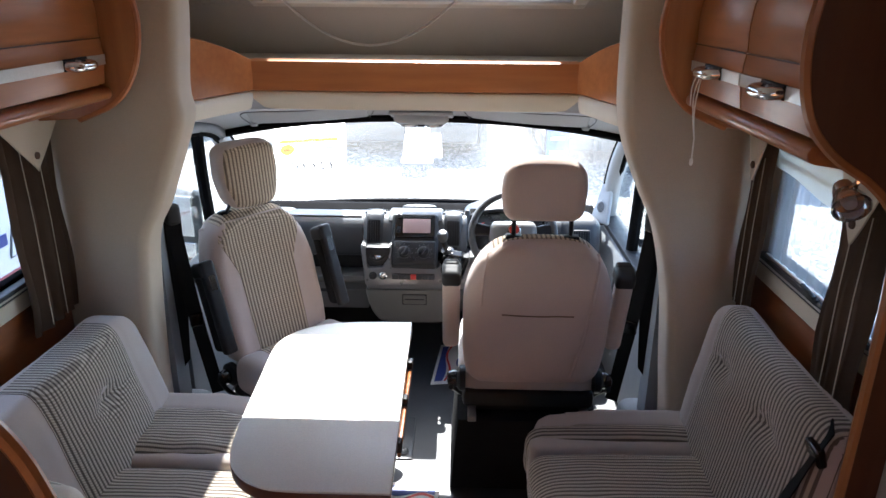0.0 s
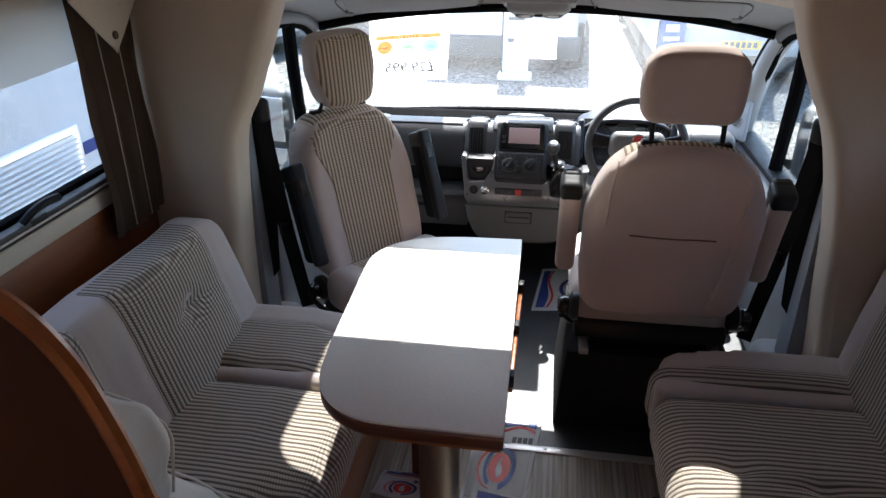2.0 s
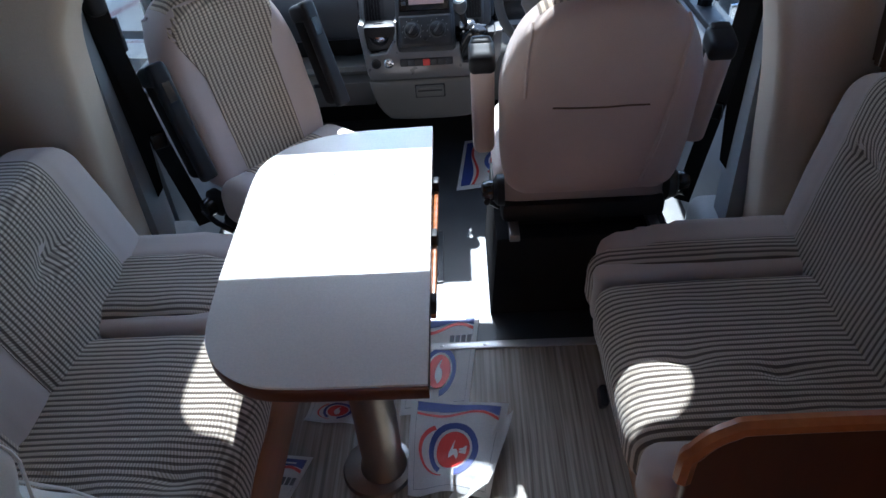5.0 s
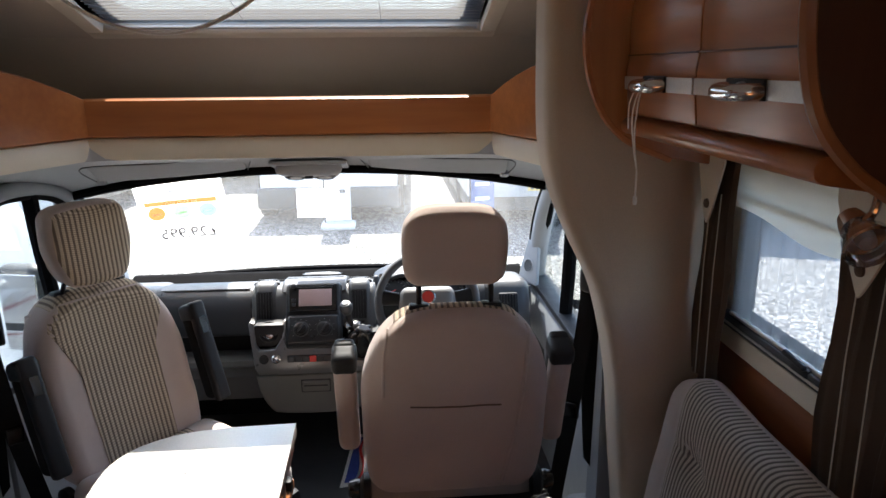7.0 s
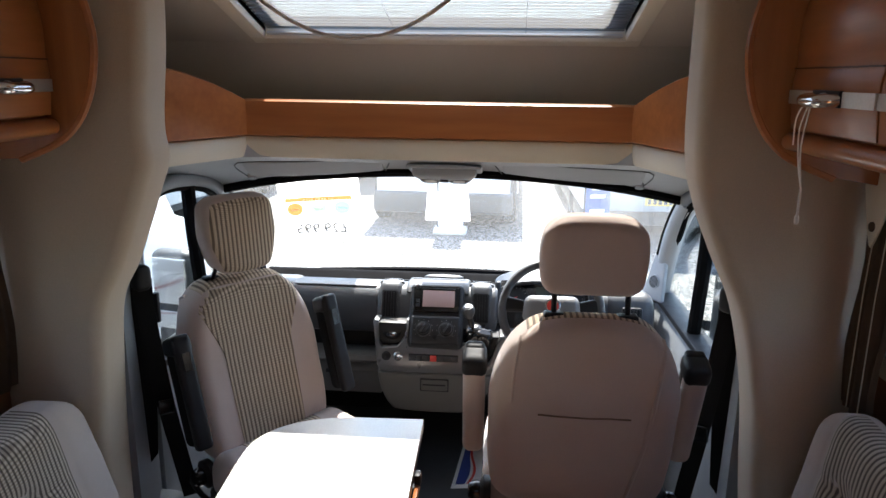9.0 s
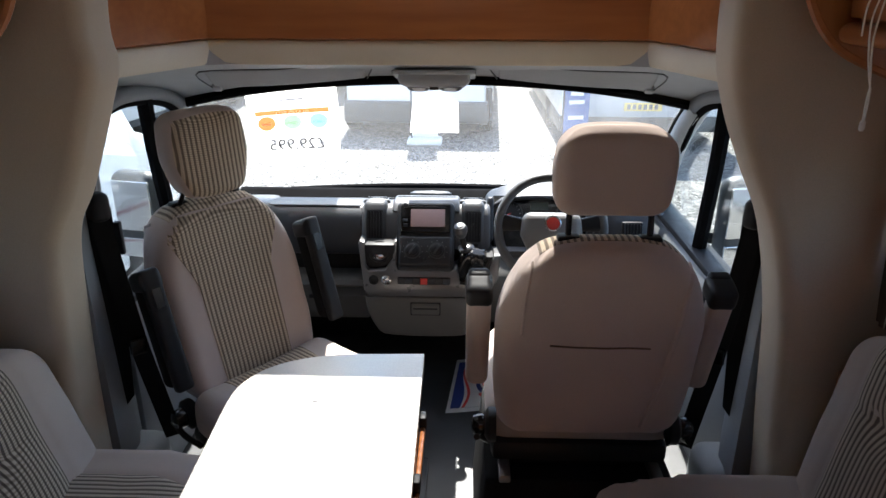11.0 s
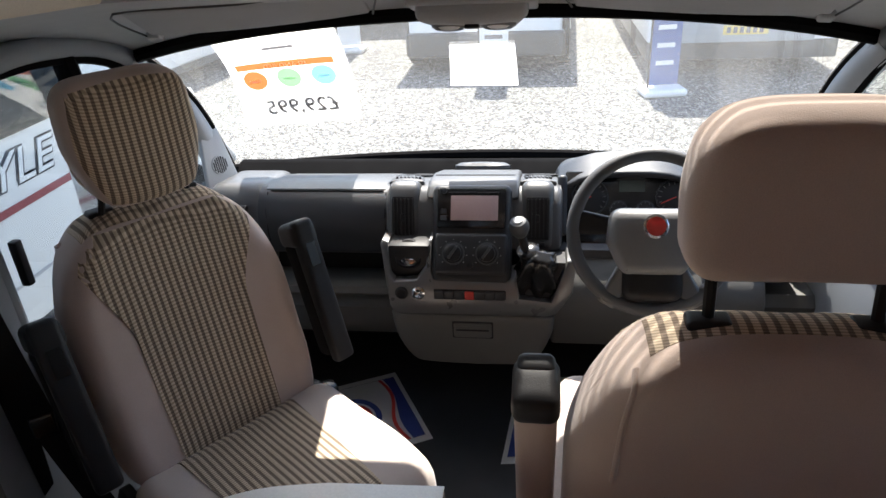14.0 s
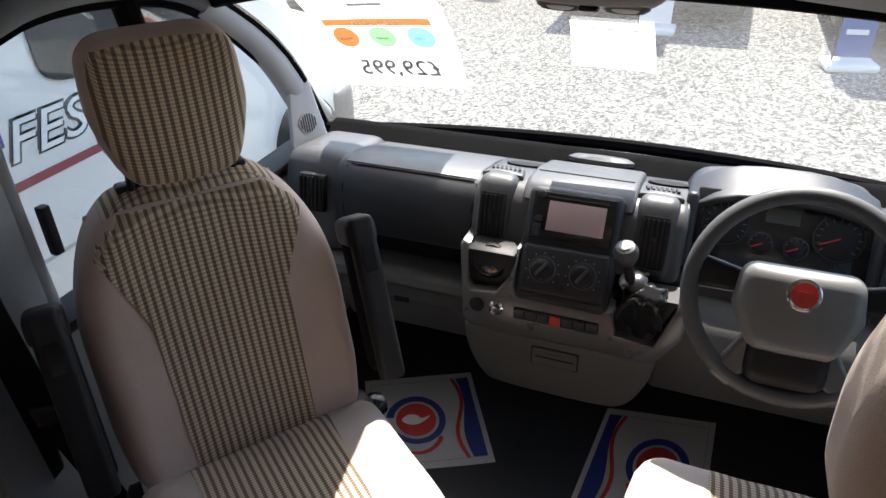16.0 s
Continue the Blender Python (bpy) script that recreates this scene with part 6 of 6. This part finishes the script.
def floor_sheet(mapping, label, swirl=(0.5, 0.36, 0.24), name_bar=True):
    s = thing("floor_paper", label, "paper mat", group="paper floor mats")
    bm = patch(mapping, 0, 1, 0, 1, 0.0015, 14, 14)
    bmesh.ops.solidify(bm, geom=bm.faces[:], thickness=0.0008)
    part("sheet", bm, PAPER, s)
    L1 = 0.003
    bm = bmesh.new()
    prev = None
    for k in range(17):
        a = 0.07 + 0.86 * k / 16
        pair = [bm.verts.new(mapping(a, b, L1)) for b in (0.84 - 0.03 * math.sin(2 * math.pi * (a - 0.07) / 0.86), 0.955)]
        if prev:
            bm.faces.new((prev[0], pair[0], pair[1], prev[1]))
        prev = pair
    part("blue_band", bm, NAVY, s)
    bm = bmesh.new()
    prev = None
    for k in range(17):
        a = 0.07 + 0.86 * k / 16
        lo = 0.785 - 0.05 * math.sin(2 * math.pi * (a - 0.07) / 0.86)
        pair = [bm.verts.new(mapping(a, b, L1)) for b in (lo, lo + 0.035)]
        if prev:
            bm.faces.new((prev[0], pair[0], pair[1], prev[1]))
        prev = pair
    part("red_swoosh", bm, RED, s)
    ca, cb, r = swirl
    part("blue_ring", arc_band(mapping, ca, cb, r * 0.78, r * 1.05, -80, 235, L1, 1.0, 0.3), NAVY, s)
    part("red_disc", arc_band(mapping, ca, cb, 0.0, r * 0.70, 0, 360, L1, 1.0), RED, s)
    flame = smooth_line([(0.0, -0.5, 0), (0.22, -0.25, 0), (0.16, 0.05, 0), (0.02, 0.2, 0), (0.1, 0.5, 0), (-0.16, 0.2, 0), (-0.22, -0.2, 0)], 4, True)
    part("white_flame", shape_on(mapping, [(ca + r * p.x, cb + r * p.y) for p in flame], L1 + 0.0006), PAPER, s)
    part("red_tail", arc_band(mapping, ca - r * 0.2, cb - 0.01, r * 1.08, r * 1.26, 120, 260, L1, 0.8, 0.7), RED, s)
    for a0, a1, b0, b1 in ((0.065, 0.068, 0.05, 0.955), (0.932, 0.935, 0.05, 0.955), (0.065, 0.935, 0.05, 0.053)):
        part("border_line", patch(mapping, a0, a1, b0, b1, L1, 6, 6), INK, s)
    if name_bar:
        for k in range(4):
            part("letter_block", patch(mapping, 0.60 + 0.085 * k, 0.665 + 0.085 * k, 0.64, 0.73, L1, 1, 1), INK, s)
        part("web_bar", patch(mapping, 0.2, 0.8, 0.893, 0.912, L1 + 0.0006, 6, 1), PAPER, s)
    return s


floor_sheet(quad_map((-0.065, 2.34, 0), (0.125, 2.365, 0), (0.17, 2.745, 0), (-0.045, 2.755, 0), 0.006, 2.0), "white paper floor mat with blue and red print")
floor_sheet(quad_map((-0.03, 2.09, 0.008), (0.17, 2.06, 0.008), (0.235, 2.33, 0.03), (-0.03, 2.385, 0.012), 0.035, 5.3), "crumpled white paper floor mat under the table", (0.5, 0.42, 0.27), False)
floor_sheet(quad_map((-0.47, 1.99, 0), (-0.365, 1.98, 0), (-0.285, 2.215, 0), (-0.46, 2.235, 0), 0.005, 8.1), "white paper floor mat half beneath the bench")
floor_sheet(quad_map((-0.33, 2.33, 0), (-0.17, 2.31, 0.004), (-0.12, 2.42, 0.004), (-0.31, 2.43, 0), 0.012, 9.7), "creased white paper floor mat beneath the table")
CABZ = -0.003
floor_sheet(quad_map((-0.41, 3.40, CABZ), (-0.585, 3.72, CABZ), (-0.29, 3.87, CABZ), (-0.11, 3.55, CABZ), 0.004, 3.1), "white paper floor mat in the passenger footwell", (0.5, 0.42, 0.25), False)
floor_sheet(quad_map((0.42, 3.50, CABZ), (0.44, 3.90, CABZ), (0.14, 3.86, CABZ), (0.10, 3.46, CABZ), 0.004, 4.4), "white paper floor mat in the driver's footwell", (0.5, 0.42, 0.25), False)
# loose fold of the crumpled mat
fold = quad_map((0.06, 2.03, 0.004), (0.17, 2.08, 0.03), (0.245, 2.30, 0.035), (0.16, 2.24, 0.02), 0.03, 6.6)
bm = patch(fold, 0, 1, 0, 1, 0.012, 8, 8)
bmesh.ops.solidify(bm, geom=bm.faces[:], thickness=0.0008)
tagged(part("paper_fold", bm, PAPER), "folded-over blank back of a paper mat", "paper mat")

# price card on the windscreen, read from outside
def on_screen(corners):
    (u0, v0), (u1, v1), (u2, v2), (u3, v3) = corners

    def f(a, b, lift):
        u = (u0 * (1 - a) + u1 * a) * (1 - b) + (u3 * (1 - a) + u2 * a) * b
        v = (v0 * (1 - a) + v1 * a) * (1 - b) + (v3 * (1 - a) + v2 * a) * b
        return screen_point(u, v) - Vector((0, 0.56, 0.83)) * (0.004 + lift)
    return f


card = thing("price_card", "white price card on the windscreen, printed for outside", "price card")
cm = on_screen([(-0.463, 0.29), (-0.875, 0.295), (-0.74, 0.985), (-0.366, 0.975)])
part("card", patch(cm, 0, 1, 0, 1, 0, 10, 10), sheer("thin white card", (0.9, 0.9, 0.88), 0.0), card)
INSIDE = 0.004
part("brand_bar", patch(cm, 0.36, 0.62, 0.80, 0.83, INSIDE, 4, 1), C_INK, card)
words("model_year", "7095DF  2011", 0.036, cm, 0.5, 0.71, 0.36, C_INK, card, INSIDE)
part("orange_band", patch(cm, 0.10, 0.92, 0.60, 0.67, INSIDE, 6, 1), C_ORANGE, card)
words("band_text", "ISLAND BED", 0.024, cm, 0.5, 0.613, 0.36, C_WHITE, card, INSIDE * 2)
for a, mt in ((0.22, C_BLUE), (0.51, C_GREEN), (0.80, C_ORANGE)):
    d = part("feature_disc", shape_on(cm, [(a + 0.10 * math.cos(t), 0.48 + 0.105 * math.sin(t)) for t in (2 * math.pi * k / 24 for k in range(24))], INSIDE), mt, card)
    part("disc_bar", patch(cm, a - 0.05, a + 0.05, 0.47, 0.495, INSIDE * 2, 2, 1), C_WHITE, d)
words("price", "£29,995", 0.07, cm, 0.47, 0.11, 0.36, C_PRICE, card, INSIDE)
for da, db in ((0.010, 0.0), (0.0, 0.012), (0.010, 0.012)):
    words("price_stroke", "£29,995", 0.07, cm, 0.47 + da, 0.11 + db, 0.36, C_PRICE, card, INSIDE)
card = thing("notice_card", "white notice sheet on the windscreen, numbered 28", "notice")
cm = on_screen([(0.09, 0.475), (-0.125, 0.48), (-0.09, 0.765), (0.09, 0.765)])
part("card", patch(cm, 0, 1, 0, 1, 0, 6, 6), sheer("thin white notice", (0.9, 0.9, 0.88), 0.0), card)
part("heading_bar", patch(cm, 0.15, 0.85, 0.87, 0.90, INSIDE, 4, 1), C_INK, card)
words("number", "28", 0.03, cm, 0.5, 0.60, 0.18, C_INK, card, INSIDE)
part("underline", patch(cm, 0.43, 0.57, 0.555, 0.565, INSIDE, 2, 1), C_INK, card)

# ---- small things in the lounge ----
cord = thing("hanging_cord", "thin white cord hanging in a loop from the ceiling", "cord")
pts = [(0.042 + d, 2.0, 1.628 + 3.05 * d * d) for d in (-0.2842 + 0.5684 * k / 32 for k in range(33))]
part("strand", tube(pts, 0.0027, 6), CORD, cord)
pull = thing("pull_cord", "thin white pull cord looped over a locker handle", "cord", Matrix.Translation((0.062, 0.083, -0.008)))
part("strand", tube(smooth_line([(0.752, 2.305, 1.555), (0.742, 2.312, 1.50), (0.745, 2.305, 1.44), (0.748, 2.287, 1.395)], 5), 0.0016, 6), CORD, pull)
part("strand", tube(smooth_line([(0.752, 2.298, 1.555), (0.744, 2.300, 1.47), (0.748, 2.287, 1.395)], 5), 0.0016, 6), CORD, pull)
part("strand", tube(smooth_line([(0.752, 2.32, 1.555), (0.742, 2.332, 1.52), (0.743, 2.334, 1.47)], 5), 0.0016, 6), CORD, pull)
part("loop", tube([(0.748 + 0.0015 * math.sin(a), 2.286 + 0.006 * math.sin(a), 1.367 + 0.028 * math.cos(a)) for a in (2 * math.pi * k / 20 for k in range(20))], 0.0016, 6, closed=True), CORD, pull)
part("toggle", moved(lathe([(0.003, 0), (0.0045, 0.004), (0.0045, 0.014), (0.003, 0.018)], None, 10), pose(0.748, 2.286, 1.325)), CORD, pull)


def spotlight(x, s, y, z):
    """A chrome reading spotlight on a short arm from the wall side."""
    sp = thing("reading_spotlight", "chrome reading spotlight under the locker", "spotlight", group="reading spotlights")
    part("rose", moved(lathe([(0.022, 0), (0.022, 0.006), (0.014, 0.010)], None, 18), pose(x, y, z + 0.068, 180, 0, 0)), CHROME, sp)
    part("arm", tube(smooth_line([(x, y, z + 0.06), (x - s * 0.004, y, z + 0.03), (x - s * 0.012, y + 0.01, z + 0.015)], 4), 0.006, 8), CHROME, sp)
    head = part("head", moved(lathe([(0.008, -0.04), (0.018, -0.034), (0.022, -0.02), (0.024, -0.006), (0.019, -0.003), (0.019, 0.003), (0.03, 0.012), (0.036, 0.034), (0.033, 0.036), (0.026, 0.018), (0, 0.014)], None, 24), pose(x - s * 0.012, y + 0.01, z, 115, s * 18, 0)), CHROME, sp, "ribbed chrome lamp head")
    part("bulb", moved(lathe([(0.014, 0.014), (0.012, 0.026), (0, 0.03)], None, 14), pose(x - s * 0.012, y + 0.01, z, 115, s * 18, 0)), PALEINK, head)
    return sp


spotlight(0.985, 1, 1.925, 1.358)
spotlight(-0.985, -1, 1.99, 1.325)
rose = thing("ceiling_light", "wooden ceiling panel with recessed lamps", "ceiling lamp")
oval = [(-0.05 + 0.34 * math.copysign(abs(math.cos(a)) ** 0.8, math.cos(a)), 2.34 + 0.17 * math.copysign(abs(math.sin(a)) ** 0.8, math.sin(a))) for a in (2 * math.pi * k / 40 for k in range(40))]
part("panel", prism(oval, "z", CEILING - 0.014, CEILING - 0.001, 0.004), WOOD_X, rose, "oval cherry wood panel")
for x, y in ((-0.22, 2.44), (0.13, 2.44)):
    r = part("lamp_ring", lathe([(0.036, -0.014), (0.038, -0.022), (0.030, -0.026), (0.027, -0.018)], pose(x, y, CEILING), 26), CHROME, rose)
    part("lens", lathe([(0.027, -0.018), (0.02, -0.024), (0, -0.026)], pose(x, y, CEILING), 20), PALEINK, r)
strap = thing("seat_belt", "black lap strap hanging at the bench base", "seat belt")
part("webbing", moved(soft((0.012, 0.05, 0.20), 0.005, lambda x, y, z, u, v, w: (x + 0.02 * w * w, y, z), 4), pose(0.484, 2.27, 0.17, 30, 0, 0)), BLACKCLOTH, strap)
part("buckle", moved(soft((0.02, 0.055, 0.06), 0.007, cells=3), pose(0.478, 2.31, 0.09, 30, 0, 0)), BLACK, strap)

strap = thing("seat_belt", "black seat belt lying on the bench back", "seat belt")
part("webbing", ribbon(smooth_line([(1.005, 1.862, 0.885), (0.982, 1.868, 0.82), (0.956, 1.878, 0.72), (0.930, 1.895, 0.60), (0.915, 1.91, 0.50)], 5), (0.010, 0.024, 0.004)), BLACKCLOTH, strap)
part("buckle", moved(soft((0.022, 0.055, 0.05), 0.007, cells=3), pose(0.985, 1.868, 0.815, 0, -20, 0)), GLOSSBLACK, strap)

# ---- outside ----
GZ = -0.68
bm = bmesh.new()
bmesh.ops.create_grid(bm, x_segments=2, y_segments=2, size=400, matrix=Matrix.Translation((0, 0, GZ)))
struct("ground", bm, GRAVEL, "pale grey gravel sales yard", "ground", False)
struct("bonnet", prism([(4.27, 0.60), (4.5, 0.46), (4.8, 0.15), (4.9, -0.3), (4.27, -0.3)], "x", -0.85, 0.96, 0.03, 3), WHITEPAINT, "white van bonnet", "bonnet")


def wheel_on(parent, x, y, s, r=0.33):
    t = part("wheel", moved(lathe([(r * 0.6, -0.1), (r * 0.95, -0.1), (r, -0.07), (r, 0.07), (r * 0.95, 0.1), (r * 0.6, 0.1)], None, 28), pose(x, y, GZ + r, 0, 90, 0)), TYRE, parent, "black tyre")
    part("hub", moved(lathe([(r * 0.6, -0.06), (r * 0.62, 0.085), (r * 0.3, 0.07), (0.05, 0.09), (0, 0.09)], None, 20), pose(x, y, GZ + r, 0, 90 * s, 0)), SILVER, t, "silver wheel trim")


def camper(name, label, m, length, width, panes, stripe, low=0.30, group="parked motorhomes"):
    """A coach-built body: length along local y, front at +y, base over the ground."""
    v = thing(name, label, "motorhome", m, group)
    w, h0, h1 = width / 2, GZ + low, GZ + 2.85
    side = smooth_line([(-length / 2, h0, 0), (-length / 2 - 0.02, 1.0, 0), (-length / 2 + 0.02, h1 - 0.15, 0), (-length / 2 + 0.2, h1, 0)], 3) + smooth_line([(length / 2 - 1.6, h1 + 0.05, 0), (length / 2 - 0.7, h1 - 0.1, 0), (length / 2 - 0.35, h1 - 0.8, 0), (length / 2 - 0.75, 1.15, 0)], 3)
    part("body", prism([(p.x, p.y) for p in side] + [(length / 2 - 1.15, 1.05), (length / 2 - 1.2, h0)], "x", -w, w, 0.04, 3), WHITEPAINT, v, "white gel-coated body")
    cab = [(length / 2 - 1.21, GZ + 0.28), (length / 2 - 1.21, 1.1), (length / 2 - 0.72, 1.12), (length / 2 - 0.25, 0.52), (length / 2 + 0.15, 0.38), (length / 2 + 0.30, 0.0), (length / 2 + 0.30, GZ + 0.25)]
    part("cab", prism(cab, "x", -w + 0.12, w - 0.12, 0.06, 3), WHITEPAINT, v, "white cab")
    part("cab_screen", prism([(length / 2 - 0.70, 1.10), (length / 2 - 0.25, 0.55), (length / 2 - 0.22, 0.57), (length / 2 - 0.67, 1.12)], "x", -w + 0.25, w - 0.25), DARKGLASS, v, "dark windscreen")
    part("bumper", slab(-w + 0.08, w - 0.08, length / 2 + 0.1, length / 2 + 0.36, GZ + 0.22, GZ + 0.55, 0.05, 3), DASHTOP, v, "grey bumper")
    part("skirt", slab(-w + 0.02, w - 0.02, -length / 2 + 0.1, length / 2 - 1.2, GZ + 0.2, h0 + 0.02, 0.01), DASHTOP, v, "grey skirt")
    for s in (-1, 1):
        wheel_on(v, s * (w - 0.12), length / 2 - 0.35, s)
        wheel_on(v, s * (w - 0.12), -length / 2 + 1.5, s)
        for y, z, a, b in panes:
            o = [(y + a / 2 * math.copysign(abs(math.cos(t)) ** 0.35, math.cos(t)), z + b / 2 * math.copysign(abs(math.sin(t)) ** 0.35, math.sin(t))) for t in (2 * math.pi * k / 32 for k in range(32))]
            part("side_window", prism(o, "x", s * w - 0.015, s * w + 0.015, 0.004), DARKGLASS, v, "dark acrylic window")
        part("stripe", slab(s * w - 0.004, s * w + 0.004, -length / 2 + 0.2, length / 2 - 1.3, stripe, stripe + 0.035), plain("dull red stripe", (0.30, 0.06, 0.07), 0.5), v, "dull red stripe", False)
        part("seam", slab(s * w - 0.003, s * w + 0.003, -length / 2 + 0.2, length / 2 - 1.3, stripe - 0.32, stripe - 0.305), PALEINK, v)
        part("tail_light", moved(soft((0.18, 0.04, 0.16), 0.015, cells=2), pose(s * (w - 0.25), -length / 2 - 0.02, 0.02)), RED, v, "red and amber tail light")
        part("side_marker", slab(s * w - 0.008, s * w + 0.008, -0.3, -0.22, GZ + 0.4, GZ + 0.43), ORANGE, v)
    part("rear_panel", slab(-w + 0.35, w - 0.35, -length / 2 - 0.035, -length / 2 - 0.01, -0.25, 0.12, 0.01), GREYTRIM, v, "pale grey number plate panel")
    part("rear_window", slab(-0.6, 0.6, -length / 2 - 0.035, -length / 2 - 0.015, 0.75, 1.45, 0.01), DARKGLASS, v)
    part("number_plate", slab(-0.26, 0.26, -length / 2 - 0.05, -length / 2 - 0.034, -0.16, -0.05), YELLOW, v, smooth=False)
    for k in range(6):
        part("plate_mark", slab(-0.22 + 0.075 * k, -0.175 + 0.075 * k, -length / 2 - 0.054, -length / 2 - 0.049, -0.14, -0.07), INK, v, smooth=False)
    return v


# neighbour on the passenger side, with lettering and a louvred vent
nb = camper("parked_motorhome", "white motorhome with outlined lettering and a red stripe", pose(-3.25, 2.9, 0), 7.0, 2.3, [(1.72, 0.87, 0.95, 0.46), (-1.6, 0.95, 0.9, 0.5)], 0.32)
slant = Matrix(((1, 0.3, 0, 0), (0, 0.8, 0, 0), (0, 0, 1, 0), (0, 0, 0, 1)))
for dy, dz in ((0.009, 0.009), (-0.009, 0.009), (0.009, -0.009), (-0.009, -0.009)):
    lettering("letter_outline", "FEStYLE", 0.27, Matrix.Translation((1.152, 1.46 + dy, 0.43 + dz)) @ pose(0, 0, 0, 90, 0, 90) @ slant, INK, nb, 0.002)
lettering("letter_face", "FEStYLE", 0.27, Matrix.Translation((1.156, 1.46, 0.43)) @ pose(0, 0, 0, 90, 0, 90) @ slant, CARD, nb, 0.002)
vent = part("fridge_vent", slab(1.148, 1.165, 0.20, 0.86, 0.40, 0.66, 0.008), WHITEPAINT, nb, "white louvred fridge vent")
for k in range(9):
    part("louvre", moved(slab(-0.006, 0.006, 0.24, 0.82, -0.009, 0.009), pose(1.17, 0, 0.43 + 0.025 * k, 0, 35, 0)), WHITEPAINT, vent)
part("blue_flash", slab(1.15, 1.155, 0.88, 1.02, 0.50, 0.56), NAVY, nb, "dark blue flash", False)
camper("parked_motorhome", "white motorhome parked beside the entrance side", pose(5.6, 1.0, 0), 7.2, 2.3, [(0.6, 0.95, 1.0, 0.5)], 0.2)
camper("parked_motorhome", "white motorhome standing sideways across the yard", pose(-4.6, 17.2, 0, 0, 0, 90), 6.4, 2.3, [(-0.3, 0.75, 0.9, 0.5), (1.2, 0.75, 0.5, 0.5)], 0.25)
camper("parked_motorhome", "white motorhome with its rear towards the yard", pose(2.62, 14.3, 0), 6.6, 2.3, [(0.0, 0.95, 1.0, 0.5)], 0.2, 0.44)
camper("parked_motorhome", "white motorhome nose-on at the edge of the yard", pose(-5.6, 12.6, 0, 0, 0, 172), 6.6, 2.3, [(0.0, 0.95, 1.0, 0.5)], 0.2)
camper("parked_motorhome", "white motorhome facing across the yard", pose(-0.45, 15.1, 0, 0, 0, 178), 6.6, 2.3, [(0.0, 0.95, 1.0, 0.5)], 0.2)
camper("parked_motorhome", "white motorhome at the far corner of the yard", pose(6.6, 13.5, 0, 0, 0, -20), 6.6, 2.3, [(0.0, 0.95, 1.0, 0.5)], 0.2)


def banner(x, y, height, width, material, label, turn=0):
    b = thing("sales_banner", label, "banner", pose(x, y, 0, 0, 0, turn), "sales banners")
    o = smooth_line([(-width / 2, GZ + 0.12, 0), (-width / 2, GZ + height, 0)], 2) + smooth_line([(-width / 2, GZ + height, 0), (-width * 0.2, GZ + height + 0.1, 0), (width / 2, GZ + height + 0.05, 0)], 4) + [Vector((width / 2, GZ + 0.12, 0))]
    part("flag", prism([(p.x, p.y) for p in o], "y", -0.006, 0.006), material, b)
    part("pole", tube([(-width / 2, 0, GZ), (-width / 2, 0, GZ + height)], 0.012, 8), BLACK, b)
    part("base", moved(soft((0.5, 0.34, 0.09), 0.04, cells=3), pose(0, 0, GZ + 0.045)), CARD, b, "white water-filled base")
    for k in range(3):
        part("print_bar", slab(-width * 0.3, width * 0.3, -0.009, -0.006, GZ + height * (0.35 + 0.2 * k), GZ + height * (0.35 + 0.2 * k) + 0.05), CARD if material is BLUE else INK, b, smooth=False)
    part("print_block", slab(-width * 0.25, width * 0.25, -0.009, -0.006, GZ + height * 0.86, GZ + height * 0.95), CARD if material is BLUE else RED, b, smooth=False)
    return b


banner(1.58, 10.2, 0.98, 0.34, BLUE, "blue printed feather banner on the gravel", 10)
banner(-0.42, 11.1, 1.5, 0.38, CARD, "white printed feather banner on the gravel")
banner(-2.9, 13.2, 1.5, 0.38, CARD, "white printed feather banner farther back")

# hedge behind the yard
rnd = random.Random(11)
bm = bmesh.new()
for k in range(2600):
    c = Vector((rnd.uniform(-26, 26), 21 + rnd.uniform(-0.8, 0.8), GZ + rnd.uniform(0, 2.6) * (0.85 + 0.15 * math.sin(k))))
    d = [Vector((rnd.uniform(-1, 1), rnd.uniform(-1, 1), rnd.uniform(-1, 1))) * 0.22 for _ in range(3)]
    bm.faces.new([bm.verts.new(c + q) for q in d])
tagged(part("hedge", bm, LEAF, None, "", False), "dense dark green hedge behind the yard", "hedge", kind="stuff")
